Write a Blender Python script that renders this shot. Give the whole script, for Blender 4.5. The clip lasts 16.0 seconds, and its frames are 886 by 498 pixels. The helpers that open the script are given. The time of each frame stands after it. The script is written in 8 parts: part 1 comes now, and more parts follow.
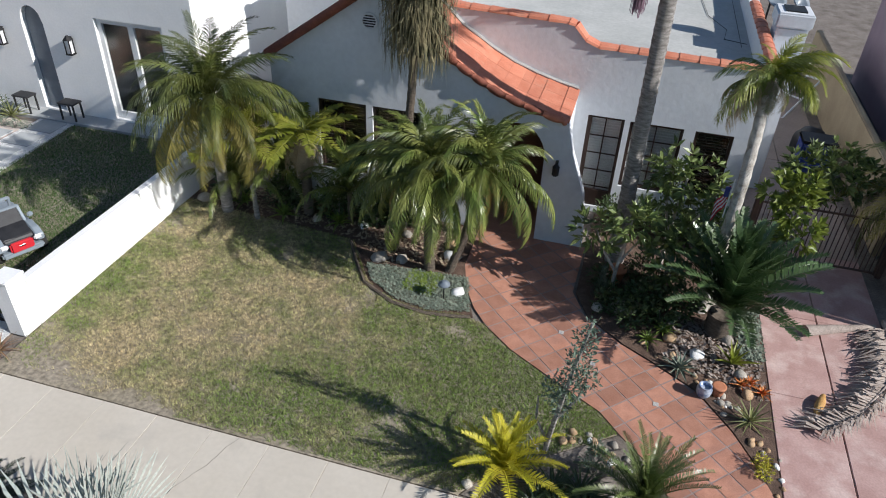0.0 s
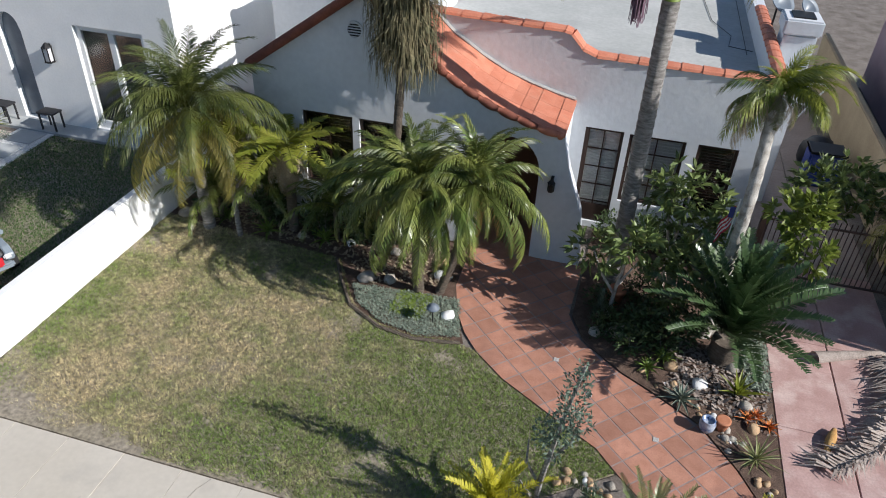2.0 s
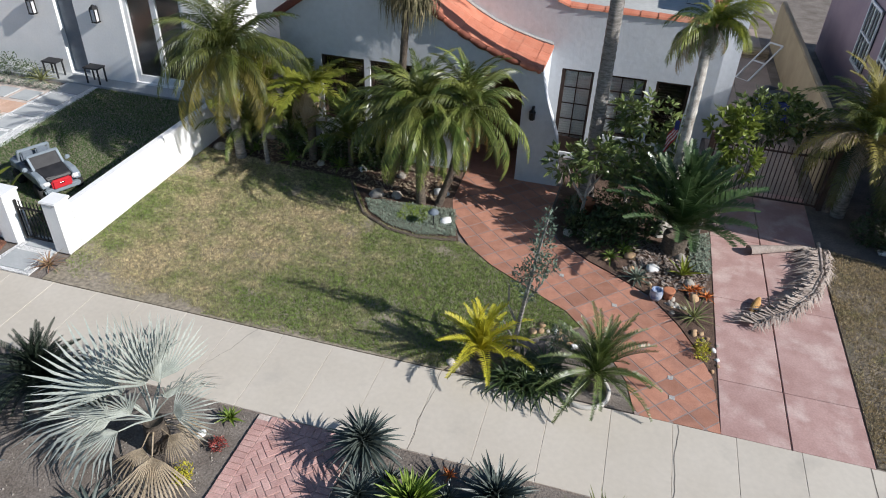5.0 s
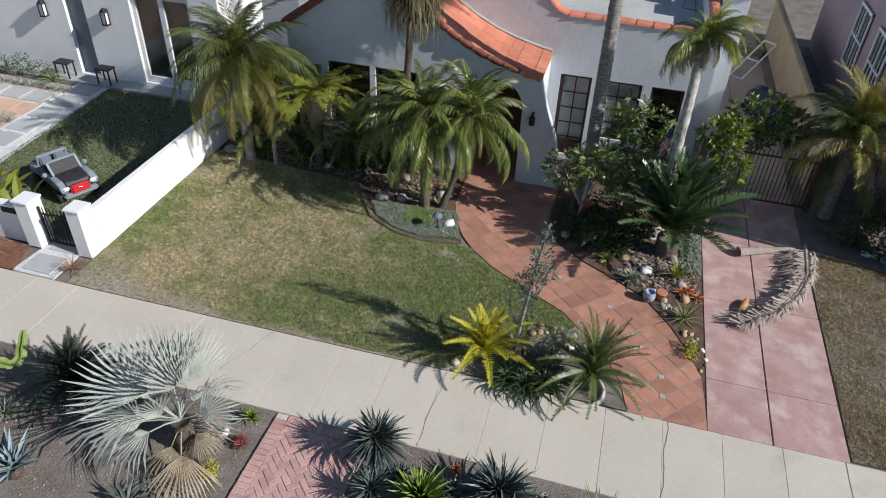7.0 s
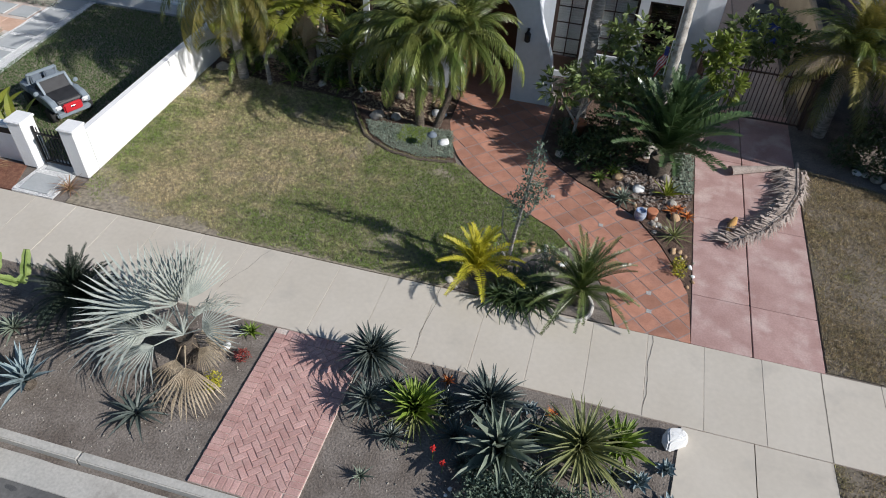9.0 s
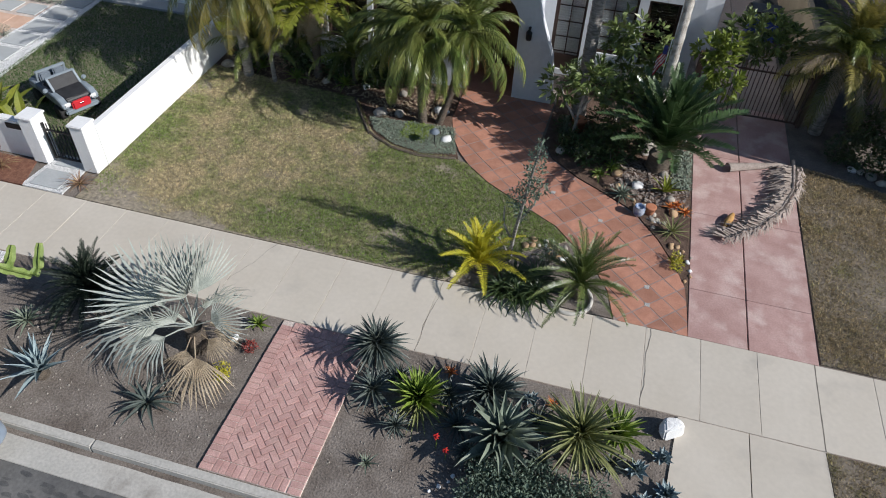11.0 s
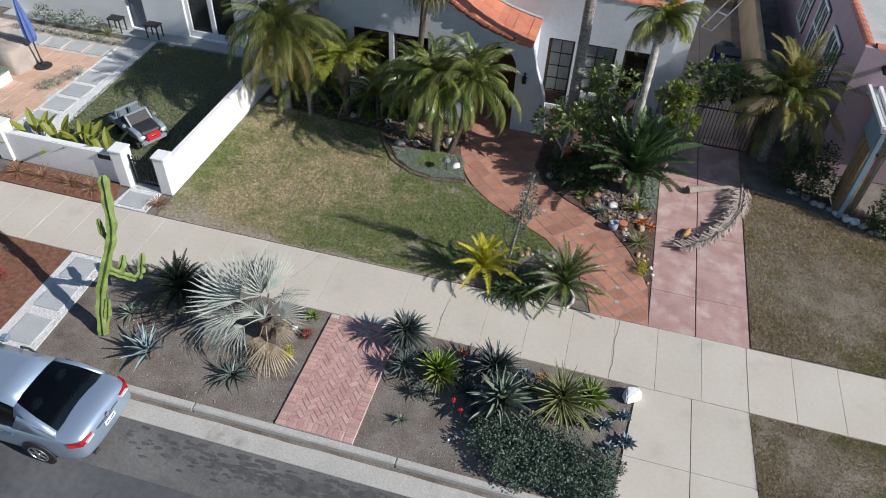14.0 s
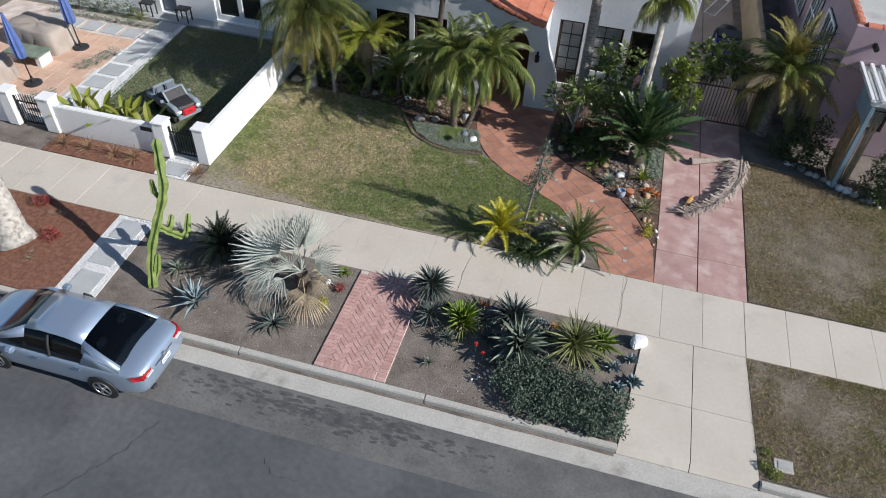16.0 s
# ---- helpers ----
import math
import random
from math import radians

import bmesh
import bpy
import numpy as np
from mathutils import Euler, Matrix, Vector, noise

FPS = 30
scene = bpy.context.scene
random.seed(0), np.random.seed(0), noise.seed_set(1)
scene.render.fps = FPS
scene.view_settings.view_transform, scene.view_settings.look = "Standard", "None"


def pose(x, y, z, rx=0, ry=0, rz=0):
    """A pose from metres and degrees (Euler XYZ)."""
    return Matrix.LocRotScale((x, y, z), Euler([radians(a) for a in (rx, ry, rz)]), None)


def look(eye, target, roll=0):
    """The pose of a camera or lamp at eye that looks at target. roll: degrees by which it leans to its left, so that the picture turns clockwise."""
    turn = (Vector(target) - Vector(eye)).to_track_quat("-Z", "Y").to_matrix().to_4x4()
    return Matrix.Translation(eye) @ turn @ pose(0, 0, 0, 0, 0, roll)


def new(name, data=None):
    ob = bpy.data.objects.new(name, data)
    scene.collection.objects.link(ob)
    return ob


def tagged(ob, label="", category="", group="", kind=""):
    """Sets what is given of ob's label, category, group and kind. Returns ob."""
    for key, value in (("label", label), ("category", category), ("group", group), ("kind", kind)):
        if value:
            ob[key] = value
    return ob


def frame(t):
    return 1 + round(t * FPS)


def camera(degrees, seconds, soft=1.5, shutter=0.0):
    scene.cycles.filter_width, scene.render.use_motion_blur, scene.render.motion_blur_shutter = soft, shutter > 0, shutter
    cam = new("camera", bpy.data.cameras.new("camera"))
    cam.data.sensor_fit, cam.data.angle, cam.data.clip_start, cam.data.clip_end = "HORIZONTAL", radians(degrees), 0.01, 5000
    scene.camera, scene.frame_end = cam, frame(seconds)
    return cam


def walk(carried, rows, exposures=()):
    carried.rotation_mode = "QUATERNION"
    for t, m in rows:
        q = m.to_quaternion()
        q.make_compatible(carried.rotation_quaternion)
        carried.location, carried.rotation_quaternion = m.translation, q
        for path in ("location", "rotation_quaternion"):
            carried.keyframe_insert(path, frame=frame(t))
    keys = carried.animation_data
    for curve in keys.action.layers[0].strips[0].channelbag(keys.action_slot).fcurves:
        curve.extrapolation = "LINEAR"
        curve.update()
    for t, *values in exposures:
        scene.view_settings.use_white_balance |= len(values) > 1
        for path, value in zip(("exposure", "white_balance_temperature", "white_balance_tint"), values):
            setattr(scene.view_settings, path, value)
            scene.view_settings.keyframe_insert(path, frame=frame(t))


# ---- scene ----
cam = camera(64.50, 16.0, soft=1.0)
PATH = [
    (0, (-3.589, -6.609, 9.258), (-4.0014, -5.0171, 8.1197), 2.67),
    (0.5, (-3.605, -6.649, 9.227), (-4.0191, -5.0590, 8.0861), 2.67),
    (1, (-3.574, -6.522, 9.186), (-3.9907, -4.9344, 8.0439), 2.61),
    (1.5, (-3.522, -6.178, 9.212), (-3.9418, -4.5907, 8.0695), 2.53),
    (2, (-3.563, -5.687, 9.228), (-3.9824, -4.1006, 8.0842), 2.47),
    (2.5, (-3.620, -5.053, 9.254), (-4.0411, -3.4686, 8.1083), 2.41),
    (3, (-3.670, -4.463, 9.259), (-4.0902, -2.8762, 8.1161), 2.42),
    (3.5, (-3.630, -4.575, 9.244), (-4.0492, -2.9892, 8.1004), 2.37),
    (4, (-3.380, -5.752, 9.256), (-3.7919, -4.1648, 8.1108), 2.53),
    (4.5, (-2.943, -7.649, 9.194), (-3.3501, -6.0599, 8.0498), 2.55),
    (5, (-2.657, -8.986, 9.204), (-3.0665, -7.3999, 8.0566), 2.40),
    (7.5, (-2.736, -9.397, 10.240), (-3.1160, -7.8731, 9.0023), 2.52),
    (8, (-2.700, -9.469, 10.259), (-3.0564, -8.0168, 8.9308), 2.65),
    (8.5, (-2.642, -9.439, 10.269), (-2.9861, -8.0247, 8.8979), 2.73),
    (9, (-2.602, -9.476, 10.244), (-2.9452, -8.0606, 8.8731), 2.73),
    (11.5, (-2.584, -9.798, 10.587), (-2.9248, -8.3892, 9.2092), 2.87),
    (12, (-2.514, -9.834, 11.234), (-2.8542, -8.4229, 9.8581), 2.91),
    (12.5, (-2.500, -9.917, 11.801), (-2.8400, -8.5026, 10.4288), 2.97),
    (13, (-2.514, -10.360, 12.275), (-2.8532, -8.9416, 10.9066), 2.98),
    (13.5, (-2.458, -11.182, 12.702), (-2.7981, -9.7654, 11.3315), 2.92),
    (14, (-2.343, -12.398, 13.083), (-2.6812, -10.9808, 11.7134), 2.95),
    (14.5, (-2.238, -13.623, 13.399), (-2.5759, -12.2106, 12.0231), 2.91),
    (15, (-2.249, -14.112, 13.474), (-2.5909, -12.7033, 12.0962), 2.83),
    (15.5, (-2.261, -14.186, 13.484), (-2.6061, -12.7800, 12.1037), 2.70),
    (16, (-2.389, -14.144, 13.403), (-2.7315, -12.7371, 12.0234), 2.85),
]
walk(cam, [(t, look(eye, target, roll)) for t, eye, target, roll in PATH],
     [(0.0, 0.26), (3.0, 0.3), (5.0, 0.23), (7.5, 0.08), (9.0, 0.03), (12.0, 0.06), (14.0, 0.12), (16.0, 0.15)])

# ---- light ----
SUN = Vector((1.6, -0.25, 1.0)).normalized()
world = bpy.data.worlds.new("sky")
scene.world = world
world.use_nodes = True
wn = world.node_tree.nodes
sky = wn.new("ShaderNodeTexSky")
sky.sky_type, sky.sun_disc = "NISHITA", False
sky.sun_elevation, sky.sun_rotation = math.asin(SUN.z), math.atan2(SUN.x, SUN.y)
sky.air_density, sky.dust_density, sky.ozone_density = 1.0, 0.3, 3.5
world.node_tree.links.new(sky.outputs[0], wn["Background"].inputs[0])
wn["Background"].inputs[1].default_value = 0.082
lamp = bpy.data.lights.new("sun", "SUN")
lamp.energy, lamp.angle, lamp.color = 5.0, radians(0.5), (1.0, 0.975, 0.955)
new("sun", lamp).matrix_world = look(SUN * 60, (0, 0, 0))

# ---- materials ----


def surface(name, a, b, size=0.3, rough=0.8, fine=0.25, bump=0.3, vary=0.0, stain=None, stain_size=1.5,
            stain_amount=0.5, metal=0.0, leaf=0.0, island=0.0, spec=0.4, stretch=None, coat=0.0):
    """Two base colours mixed at a coarse and a fine scale, with stains, relief and a per-object shift."""
    m = bpy.data.materials.new(name)
    m.use_nodes = True
    nt = m.node_tree
    N, L = nt.nodes, nt.links
    bsdf = N["Principled BSDF"]
    tc = N.new("ShaderNodeTexCoord")
    src = tc.outputs["Object"]
    if vary or island == 0.0:
        geo = N.new("ShaderNodeNewGeometry")
        src = geo.outputs["Position"]
    if stretch:
        mp = N.new("ShaderNodeMapping")
        mp.inputs["Scale"].default_value = stretch
        L.new(src, mp.inputs[0])
        src = mp.outputs[0]

    def noise_node(scale, detail):
        n = N.new("ShaderNodeTexNoise")
        n.inputs["Scale"].default_value, n.inputs["Detail"].default_value = scale, detail
        L.new(src, n.inputs["Vector"])
        return n.outputs["Fac"]

    def ramp(fac, lo, hi):
        r = N.new("ShaderNodeMapRange")
        r.inputs["From Min"].default_value, r.inputs["From Max"].default_value = lo, hi
        L.new(fac, r.inputs["Value"])
        return r.outputs[0]

    def mix(fac, c1, c2, mode="MIX"):
        x = N.new("ShaderNodeMix")
        x.data_type, x.blend_type = "RGBA", mode
        for s, v in ((x.inputs[0], fac), (x.inputs[6], c1), (x.inputs[7], c2)):
            if isinstance(v, (int, float)):
                s.default_value = v
            elif isinstance(v, tuple):
                s.default_value = (*v, 1)
            else:
                L.new(v, s)
        return x.outputs[2]

    coarse, grain = noise_node(1 / size, 4), noise_node(14 / size, 5)
    col = mix(ramp(coarse, 0.35, 0.65), a, b)
    if stain:
        col = mix(ramp(noise_node(1 / stain_size, 6), 0.62 - 0.3 * stain_amount, 0.75), col, stain)
    g = ramp(grain, 0.3, 0.7)
    dark = N.new("ShaderNodeMapRange")
    dark.inputs["To Min"].default_value, dark.inputs["To Max"].default_value = 1 - fine, 1 + fine
    L.new(g, dark.inputs["Value"])
    shade = dark.outputs[0]
    if vary or island:
        if island:
            rnd = N.new("ShaderNodeNewGeometry").outputs["Random Per Island"]
        else:
            rnd = N.new("ShaderNodeObjectInfo").outputs["Random"]
        v = N.new("ShaderNodeMapRange")
        k = vary or island
        v.inputs["To Min"].default_value, v.inputs["To Max"].default_value = 1 - k, 1 + k
        L.new(rnd, v.inputs["Value"])
        mul = N.new("ShaderNodeMath")
        mul.operation = "MULTIPLY"
        L.new(shade, mul.inputs[0]), L.new(v.outputs[0], mul.inputs[1])
        shade = mul.outputs[0]
    hsv = N.new("ShaderNodeHueSaturation")
    L.new(col, hsv.inputs["Color"]), L.new(shade, hsv.inputs["Value"])
    L.new(hsv.outputs[0], bsdf.inputs["Base Color"])
    rr = N.new("ShaderNodeMapRange")
    rr.inputs["To Min"].default_value, rr.inputs["To Max"].default_value = max(rough - 0.1, 0.02), min(rough + 0.1, 1)
    L.new(coarse, rr.inputs["Value"]), L.new(rr.outputs[0], bsdf.inputs["Roughness"])
    bsdf.inputs["Metallic"].default_value = metal
    bsdf.inputs["Specular IOR Level"].default_value = spec
    bsdf.inputs["Coat Weight"].default_value = coat
    if bump:
        bp = N.new("ShaderNodeBump")
        bp.inputs["Strength"].default_value, bp.inputs["Distance"].default_value = bump, 0.02
        L.new(grain, bp.inputs["Height"]), L.new(bp.outputs[0], bsdf.inputs["Normal"])
    if leaf:
        tr = N.new("ShaderNodeBsdfTranslucent")
        L.new(hsv.outputs[0], tr.inputs[0])
        ms = N.new("ShaderNodeMixShader")
        ms.inputs[0].default_value = leaf
        L.new(bsdf.outputs[0], ms.inputs[1]), L.new(tr.outputs[0], ms.inputs[2])
        L.new(ms.outputs[0], N["Material Output"].inputs[0])
    return m


M = {
    "soil": surface("soil", (0.165, 0.14, 0.12), (0.225, 0.195, 0.17), 0.5, 0.95, 0.3, 0.9, stain=(0.11, 0.088, 0.072), stain_size=0.6),
    "bed": surface("bed_soil", (0.09, 0.055, 0.04), (0.15, 0.098, 0.072), 0.2, 0.95, 0.5, 1.0),
    "mulch": surface("mulch", (0.16, 0.07, 0.045), (0.25, 0.12, 0.075), 0.12, 0.95, 0.45, 0.8),
    "asphalt": surface("asphalt", (0.085, 0.088, 0.094), (0.118, 0.12, 0.126), 2.2, 0.88, 0.12, 0.3, stain=(0.075, 0.076, 0.08), stain_size=1.4, stain_amount=0.3),
    "gutter": surface("gutter_concrete", (0.42, 0.405, 0.37), (0.50, 0.48, 0.44), 0.7, 0.9, 0.12, 0.3, stain=(0.30, 0.28, 0.25), stain_size=0.7, stain_amount=0.25),
    "walk": surface("pavement_concrete", (0.525, 0.475, 0.40), (0.565, 0.515, 0.44), 1.4, 0.9, 0.035, 0.08, vary=0.035, stain=(0.47, 0.43, 0.37), stain_size=0.9, stain_amount=0.1),
    "drive": surface("red_stained_concrete", (0.385, 0.235, 0.21), (0.475, 0.315, 0.285), 0.5, 0.85, 0.1, 0.2, vary=0.05, stain=(0.60, 0.47, 0.43), stain_size=0.6, stain_amount=0.42),
    # drive concrete with the shade of the far drive put into its colour
    "drive_shaded": surface("shaded_drive_concrete", (0.30, 0.24, 0.21), (0.36, 0.29, 0.25), 0.9, 0.9, 0.12, 0.2, vary=0.05),
    "tile": surface("terracotta_tile", (0.385, 0.18, 0.12), (0.455, 0.225, 0.155), 0.22, 0.7, 0.14, 0.2, vary=0.2, stain=(0.30, 0.15, 0.11), stain_size=0.6, stain_amount=0.3),
    "grout": surface("grout", (0.25, 0.19, 0.17), (0.34, 0.27, 0.25), 0.3, 0.9, 0.15, 0.3),
    "inset": surface("painted_inset", (0.55, 0.53, 0.47), (0.3, 0.3, 0.32), 0.03, 0.4, 0.1, 0),
    "brick": surface("pink_brick", (0.46, 0.27, 0.24), (0.54, 0.345, 0.31), 0.3, 0.9, 0.16, 0.4, vary=0.12, stain=(0.50, 0.33, 0.29), stain_size=0.35, stain_amount=0.25),
    "sand": surface("joint_sand", (0.66, 0.58, 0.52), (0.46, 0.37, 0.32), 0.5, 0.95, 0.2, 0.3),
    "lawn": surface("lawn_base", (0.31, 0.265, 0.21), (0.25, 0.215, 0.15), 1.2, 0.95, 0.4, 0.8),
    "stucco": surface("grey_white_stucco", (0.575, 0.60, 0.63), (0.64, 0.66, 0.685), 1.6, 0.9, 0.04, 0.3, stain=(0.52, 0.54, 0.56), stain_size=0.8, stain_amount=0.12),
    "white": surface("white_stucco", (0.80, 0.80, 0.79), (0.85, 0.845, 0.83), 0.8, 0.9, 0.03, 0.12),
    "pink": surface("mauve_stucco", (0.36, 0.265, 0.30), (0.41, 0.305, 0.34), 0.7, 0.9, 0.06, 0.15),
    "tan": surface("tan_plaster", (0.36, 0.28, 0.18), (0.43, 0.34, 0.22), 0.8, 0.9, 0.08, 0.4),
    "roof": surface("pale_roofing", (0.42, 0.425, 0.40), (0.49, 0.49, 0.465), 1.5, 0.95, 0.07, 0.3, stain=(0.34, 0.34, 0.33), stain_size=1.6, stain_amount=0.2),
    "clay": surface("orange_roof_clay", (0.50, 0.17, 0.10), (0.56, 0.215, 0.135), 0.3, 0.75, 0.12, 0.25, vary=0.12, stain=(0.5, 0.25, 0.17), stain_size=0.5, stain_amount=0.15),
    # old roof clay; on the verge its dark tone stands in for palm shade
    "clay_dark": surface("old_shaded_clay", (0.17, 0.055, 0.035), (0.25, 0.08, 0.05), 0.25, 0.8, 0.25, 0.3, vary=0.15),
    "cement": surface("grey_mortar", (0.34, 0.34, 0.33), (0.42, 0.42, 0.40), 0.2, 0.95, 0.15, 0.4),
    # dark brown wood, deepened further to hold the shade of the window recesses
    "dark_wood": surface("dark_brown_wood", (0.022, 0.012, 0.009), (0.04, 0.021, 0.015), 0.2, 0.5, 0.2, 0.2, stretch=(1, 1, 0.15)),
    "red_wood": surface("reddish_brown_wood", (0.075, 0.03, 0.018), (0.11, 0.045, 0.025), 0.2, 0.5, 0.2, 0.2, stretch=(1, 1, 0.15)),
    "blind": surface("white_blind", (0.62, 0.62, 0.63), (0.66, 0.66, 0.66), 0.3, 0.6, 0.05, 0),
    "iron": surface("black_iron", (0.016, 0.016, 0.017), (0.028, 0.027, 0.027), 0.2, 0.5, 0.2, 0.1, metal=0.4),
    "rust": surface("brown_gate_iron", (0.06, 0.036, 0.028), (0.095, 0.055, 0.042), 0.2, 0.6, 0.2, 0.2),
    "bark": surface("grey_palm_bark", (0.18, 0.165, 0.15), (0.38, 0.355, 0.33), 0.16, 0.95, 0.3, 0.8, stretch=(1, 1, 3.5)),
    "bark_dark": surface("dark_palm_bark", (0.10, 0.08, 0.062), (0.18, 0.145, 0.112), 0.10, 0.95, 0.4, 1.0, stretch=(1, 1, 3)),
    "bark_white": surface("pale_bark", (0.40, 0.37, 0.33), (0.54, 0.51, 0.46), 0.12, 0.9, 0.25, 0.6, stain=(0.17, 0.14, 0.11), stain_size=0.13, stain_amount=0.5),
    "frond": surface("palm_green", (0.09, 0.135, 0.03), (0.24, 0.26, 0.07), 0.5, 0.33, 0.3, 0, leaf=0.25, vary=0.35, spec=0.42),
    "frond_dark": surface("dark_olive_frond", (0.055, 0.08, 0.022), (0.15, 0.165, 0.045), 0.5, 0.4, 0.3, 0, leaf=0.2, vary=0.35, spec=0.4),
    # dark fronds taken near black, the plant's deep shadow put into the colour
    "soft_shaded": surface("shaded_soft_frond", (0.018, 0.028, 0.02), (0.035, 0.05, 0.032), 0.3, 0.6, 0.25, 0, leaf=0.1, vary=0.25, spec=0.3),
    "frond_old": surface("yellowing_frond", (0.22, 0.20, 0.045), (0.32, 0.27, 0.075), 0.5, 0.55, 0.25, 0, leaf=0.3, vary=0.2),
    "frond_yellow": surface("yellow_frond", (0.40, 0.39, 0.03), (0.56, 0.49, 0.05), 0.4, 0.5, 0.2, 0, leaf=0.3, vary=0.15),
    "frond_lime": surface("lime_frond", (0.20, 0.24, 0.03), (0.30, 0.31, 0.05), 0.4, 0.5, 0.2, 0, leaf=0.35, vary=0.15),
    "cycad": surface("dark_cycad_green", (0.05, 0.095, 0.035), (0.095, 0.15, 0.055), 0.4, 0.35, 0.25, 0, leaf=0.12, vary=0.2, spec=0.6),
    "sago": surface("sago_green", (0.075, 0.115, 0.03), (0.135, 0.17, 0.045), 0.4, 0.4, 0.25, 0, leaf=0.15, vary=0.2, spec=0.6),
    "dead": surface("dead_frond_straw", (0.30, 0.235, 0.155), (0.40, 0.33, 0.235), 0.3, 0.9, 0.3, 0, leaf=0.15, vary=0.25),
    "dead_grey": surface("dead_frond_grey", (0.27, 0.22, 0.19), (0.41, 0.345, 0.30), 0.3, 0.9, 0.3, 0.2, vary=0.2),
    "skirt": surface("dry_palm_skirt", (0.11, 0.105, 0.055), (0.22, 0.185, 0.105), 0.3, 0.9, 0.35, 0, leaf=0.15, island=0.5),
    "silver": surface("silver_blue_fan", (0.33, 0.365, 0.33), (0.45, 0.475, 0.42), 0.4, 0.5, 0.2, 0, leaf=0.2, vary=0.15),
    "aloe": surface("aloe_grey_green", (0.13, 0.165, 0.125), (0.21, 0.245, 0.185), 0.3, 0.5, 0.15, 0, vary=0.18),
    "aloe_dark": surface("dark_rosette_green", (0.06, 0.078, 0.068), (0.10, 0.12, 0.105), 0.3, 0.4, 0.2, 0, vary=0.2),
    "agave": surface("blue_agave", (0.20, 0.265, 0.28), (0.30, 0.37, 0.38), 0.3, 0.55, 0.15, 0, vary=0.15),
    "lime": surface("lime_aloe", (0.13, 0.20, 0.03), (0.22, 0.29, 0.05), 0.2, 0.5, 0.2, 0, leaf=0.1, vary=0.2),
    "yucca": surface("yucca_green", (0.15, 0.17, 0.06), (0.225, 0.235, 0.095), 0.3, 0.5, 0.2, 0, leaf=0.12, vary=0.2),
    "clivia": surface("strap_leaf_green", (0.035, 0.06, 0.02), (0.06, 0.09, 0.03), 0.3, 0.35, 0.2, 0, leaf=0.12, vary=0.2, spec=0.6),
    "broad": surface("glossy_leaf", (0.095, 0.14, 0.042), (0.19, 0.235, 0.075), 0.3, 0.4, 0.25, 0, leaf=0.2, island=0.45, spec=0.4),
    "broad_lime": surface("light_leaf", (0.14, 0.19, 0.03), (0.22, 0.26, 0.05), 0.3, 0.4, 0.25, 0, leaf=0.3, island=0.3, spec=0.5),
    "shrub": surface("blue_green_shrub", (0.085, 0.125, 0.09), (0.15, 0.20, 0.145), 0.2, 0.6, 0.3, 0, leaf=0.15, island=0.4),
    "hedge": surface("hedge_leaf", (0.035, 0.062, 0.02), (0.07, 0.105, 0.035), 0.2, 0.5, 0.3, 0, leaf=0.15, island=0.4),
    "cover": surface("grey_green_groundcover", (0.17, 0.21, 0.16), (0.25, 0.285, 0.22), 0.2, 0.8, 0.3, 0, island=0.35),
    "red_leaf": surface("red_succulent", (0.32, 0.04, 0.035), (0.18, 0.06, 0.045), 0.08, 0.6, 0.3, 0, island=0.4),
    "phormium": surface("bronze_strap_leaf", (0.22, 0.10, 0.08), (0.36, 0.26, 0.13), 0.12, 0.6, 0.25, 0, leaf=0.15, vary=0.3),
    "orange_leaf": surface("orange_succulent", (0.55, 0.14, 0.04), (0.62, 0.26, 0.06), 0.1, 0.6, 0.2, 0, vary=0.2),
    "bloom": surface("red_bloom", (0.62, 0.02, 0.025), (0.55, 0.04, 0.03), 0.1, 0.6, 0.15, 0),
    "yellow_leaf": surface("yellow_euphorbia", (0.45, 0.38, 0.03), (0.36, 0.36, 0.04), 0.1, 0.7, 0.2, 0, island=0.3),
    "cactus": surface("green_cactus", (0.13, 0.19, 0.045), (0.22, 0.28, 0.085), 0.2, 0.6, 0.2, 0.3),
    "rock": surface("grey_tan_rock", (0.34, 0.31, 0.27), (0.46, 0.42, 0.36), 0.12, 0.9, 0.25, 0.6, vary=0.3),
    "rock_white": surface("white_rock", (0.70, 0.70, 0.69), (0.78, 0.78, 0.77), 0.2, 0.8, 0.08, 0.5, vary=0.1),
    "rock_tan": surface("tan_stone", (0.40, 0.25, 0.14), (0.50, 0.35, 0.21), 0.1, 0.85, 0.2, 0.4, vary=0.25),
    "gravel": surface("white_gravel", (0.68, 0.68, 0.67), (0.86, 0.86, 0.85), 0.05, 0.9, 0.3, 1.0),
    "paver": surface("grey_paver", (0.40, 0.42, 0.42), (0.46, 0.475, 0.475), 0.6, 0.9, 0.06, 0.1, vary=0.06),
    "patio": surface("peach_patio", (0.56, 0.36, 0.26), (0.64, 0.44, 0.33), 0.5, 0.9, 0.1, 0.2, vary=0.07),
    "car_paint": surface("silver_blue_paint", (0.36, 0.45, 0.57), (0.37, 0.46, 0.58), 1.0, 0.34, 0.01, 0, metal=0.55, coat=1.0),
    "rubber": surface("tyre_rubber", (0.018, 0.018, 0.018), (0.03, 0.03, 0.03), 0.1, 0.85, 0.2, 0.2),
    "alloy": surface("alloy_wheel", (0.52, 0.53, 0.54), (0.60, 0.60, 0.61), 0.2, 0.3, 0.05, 0, metal=0.9),
    "chrome": surface("chrome", (0.75, 0.75, 0.76), (0.8, 0.8, 0.8), 0.3, 0.12, 0.02, 0, metal=1.0),
    "red_lens": surface("red_lamp_lens", (0.36, 0.008, 0.012), (0.30, 0.008, 0.012), 0.1, 0.15, 0.05, 0, coat=1.0),
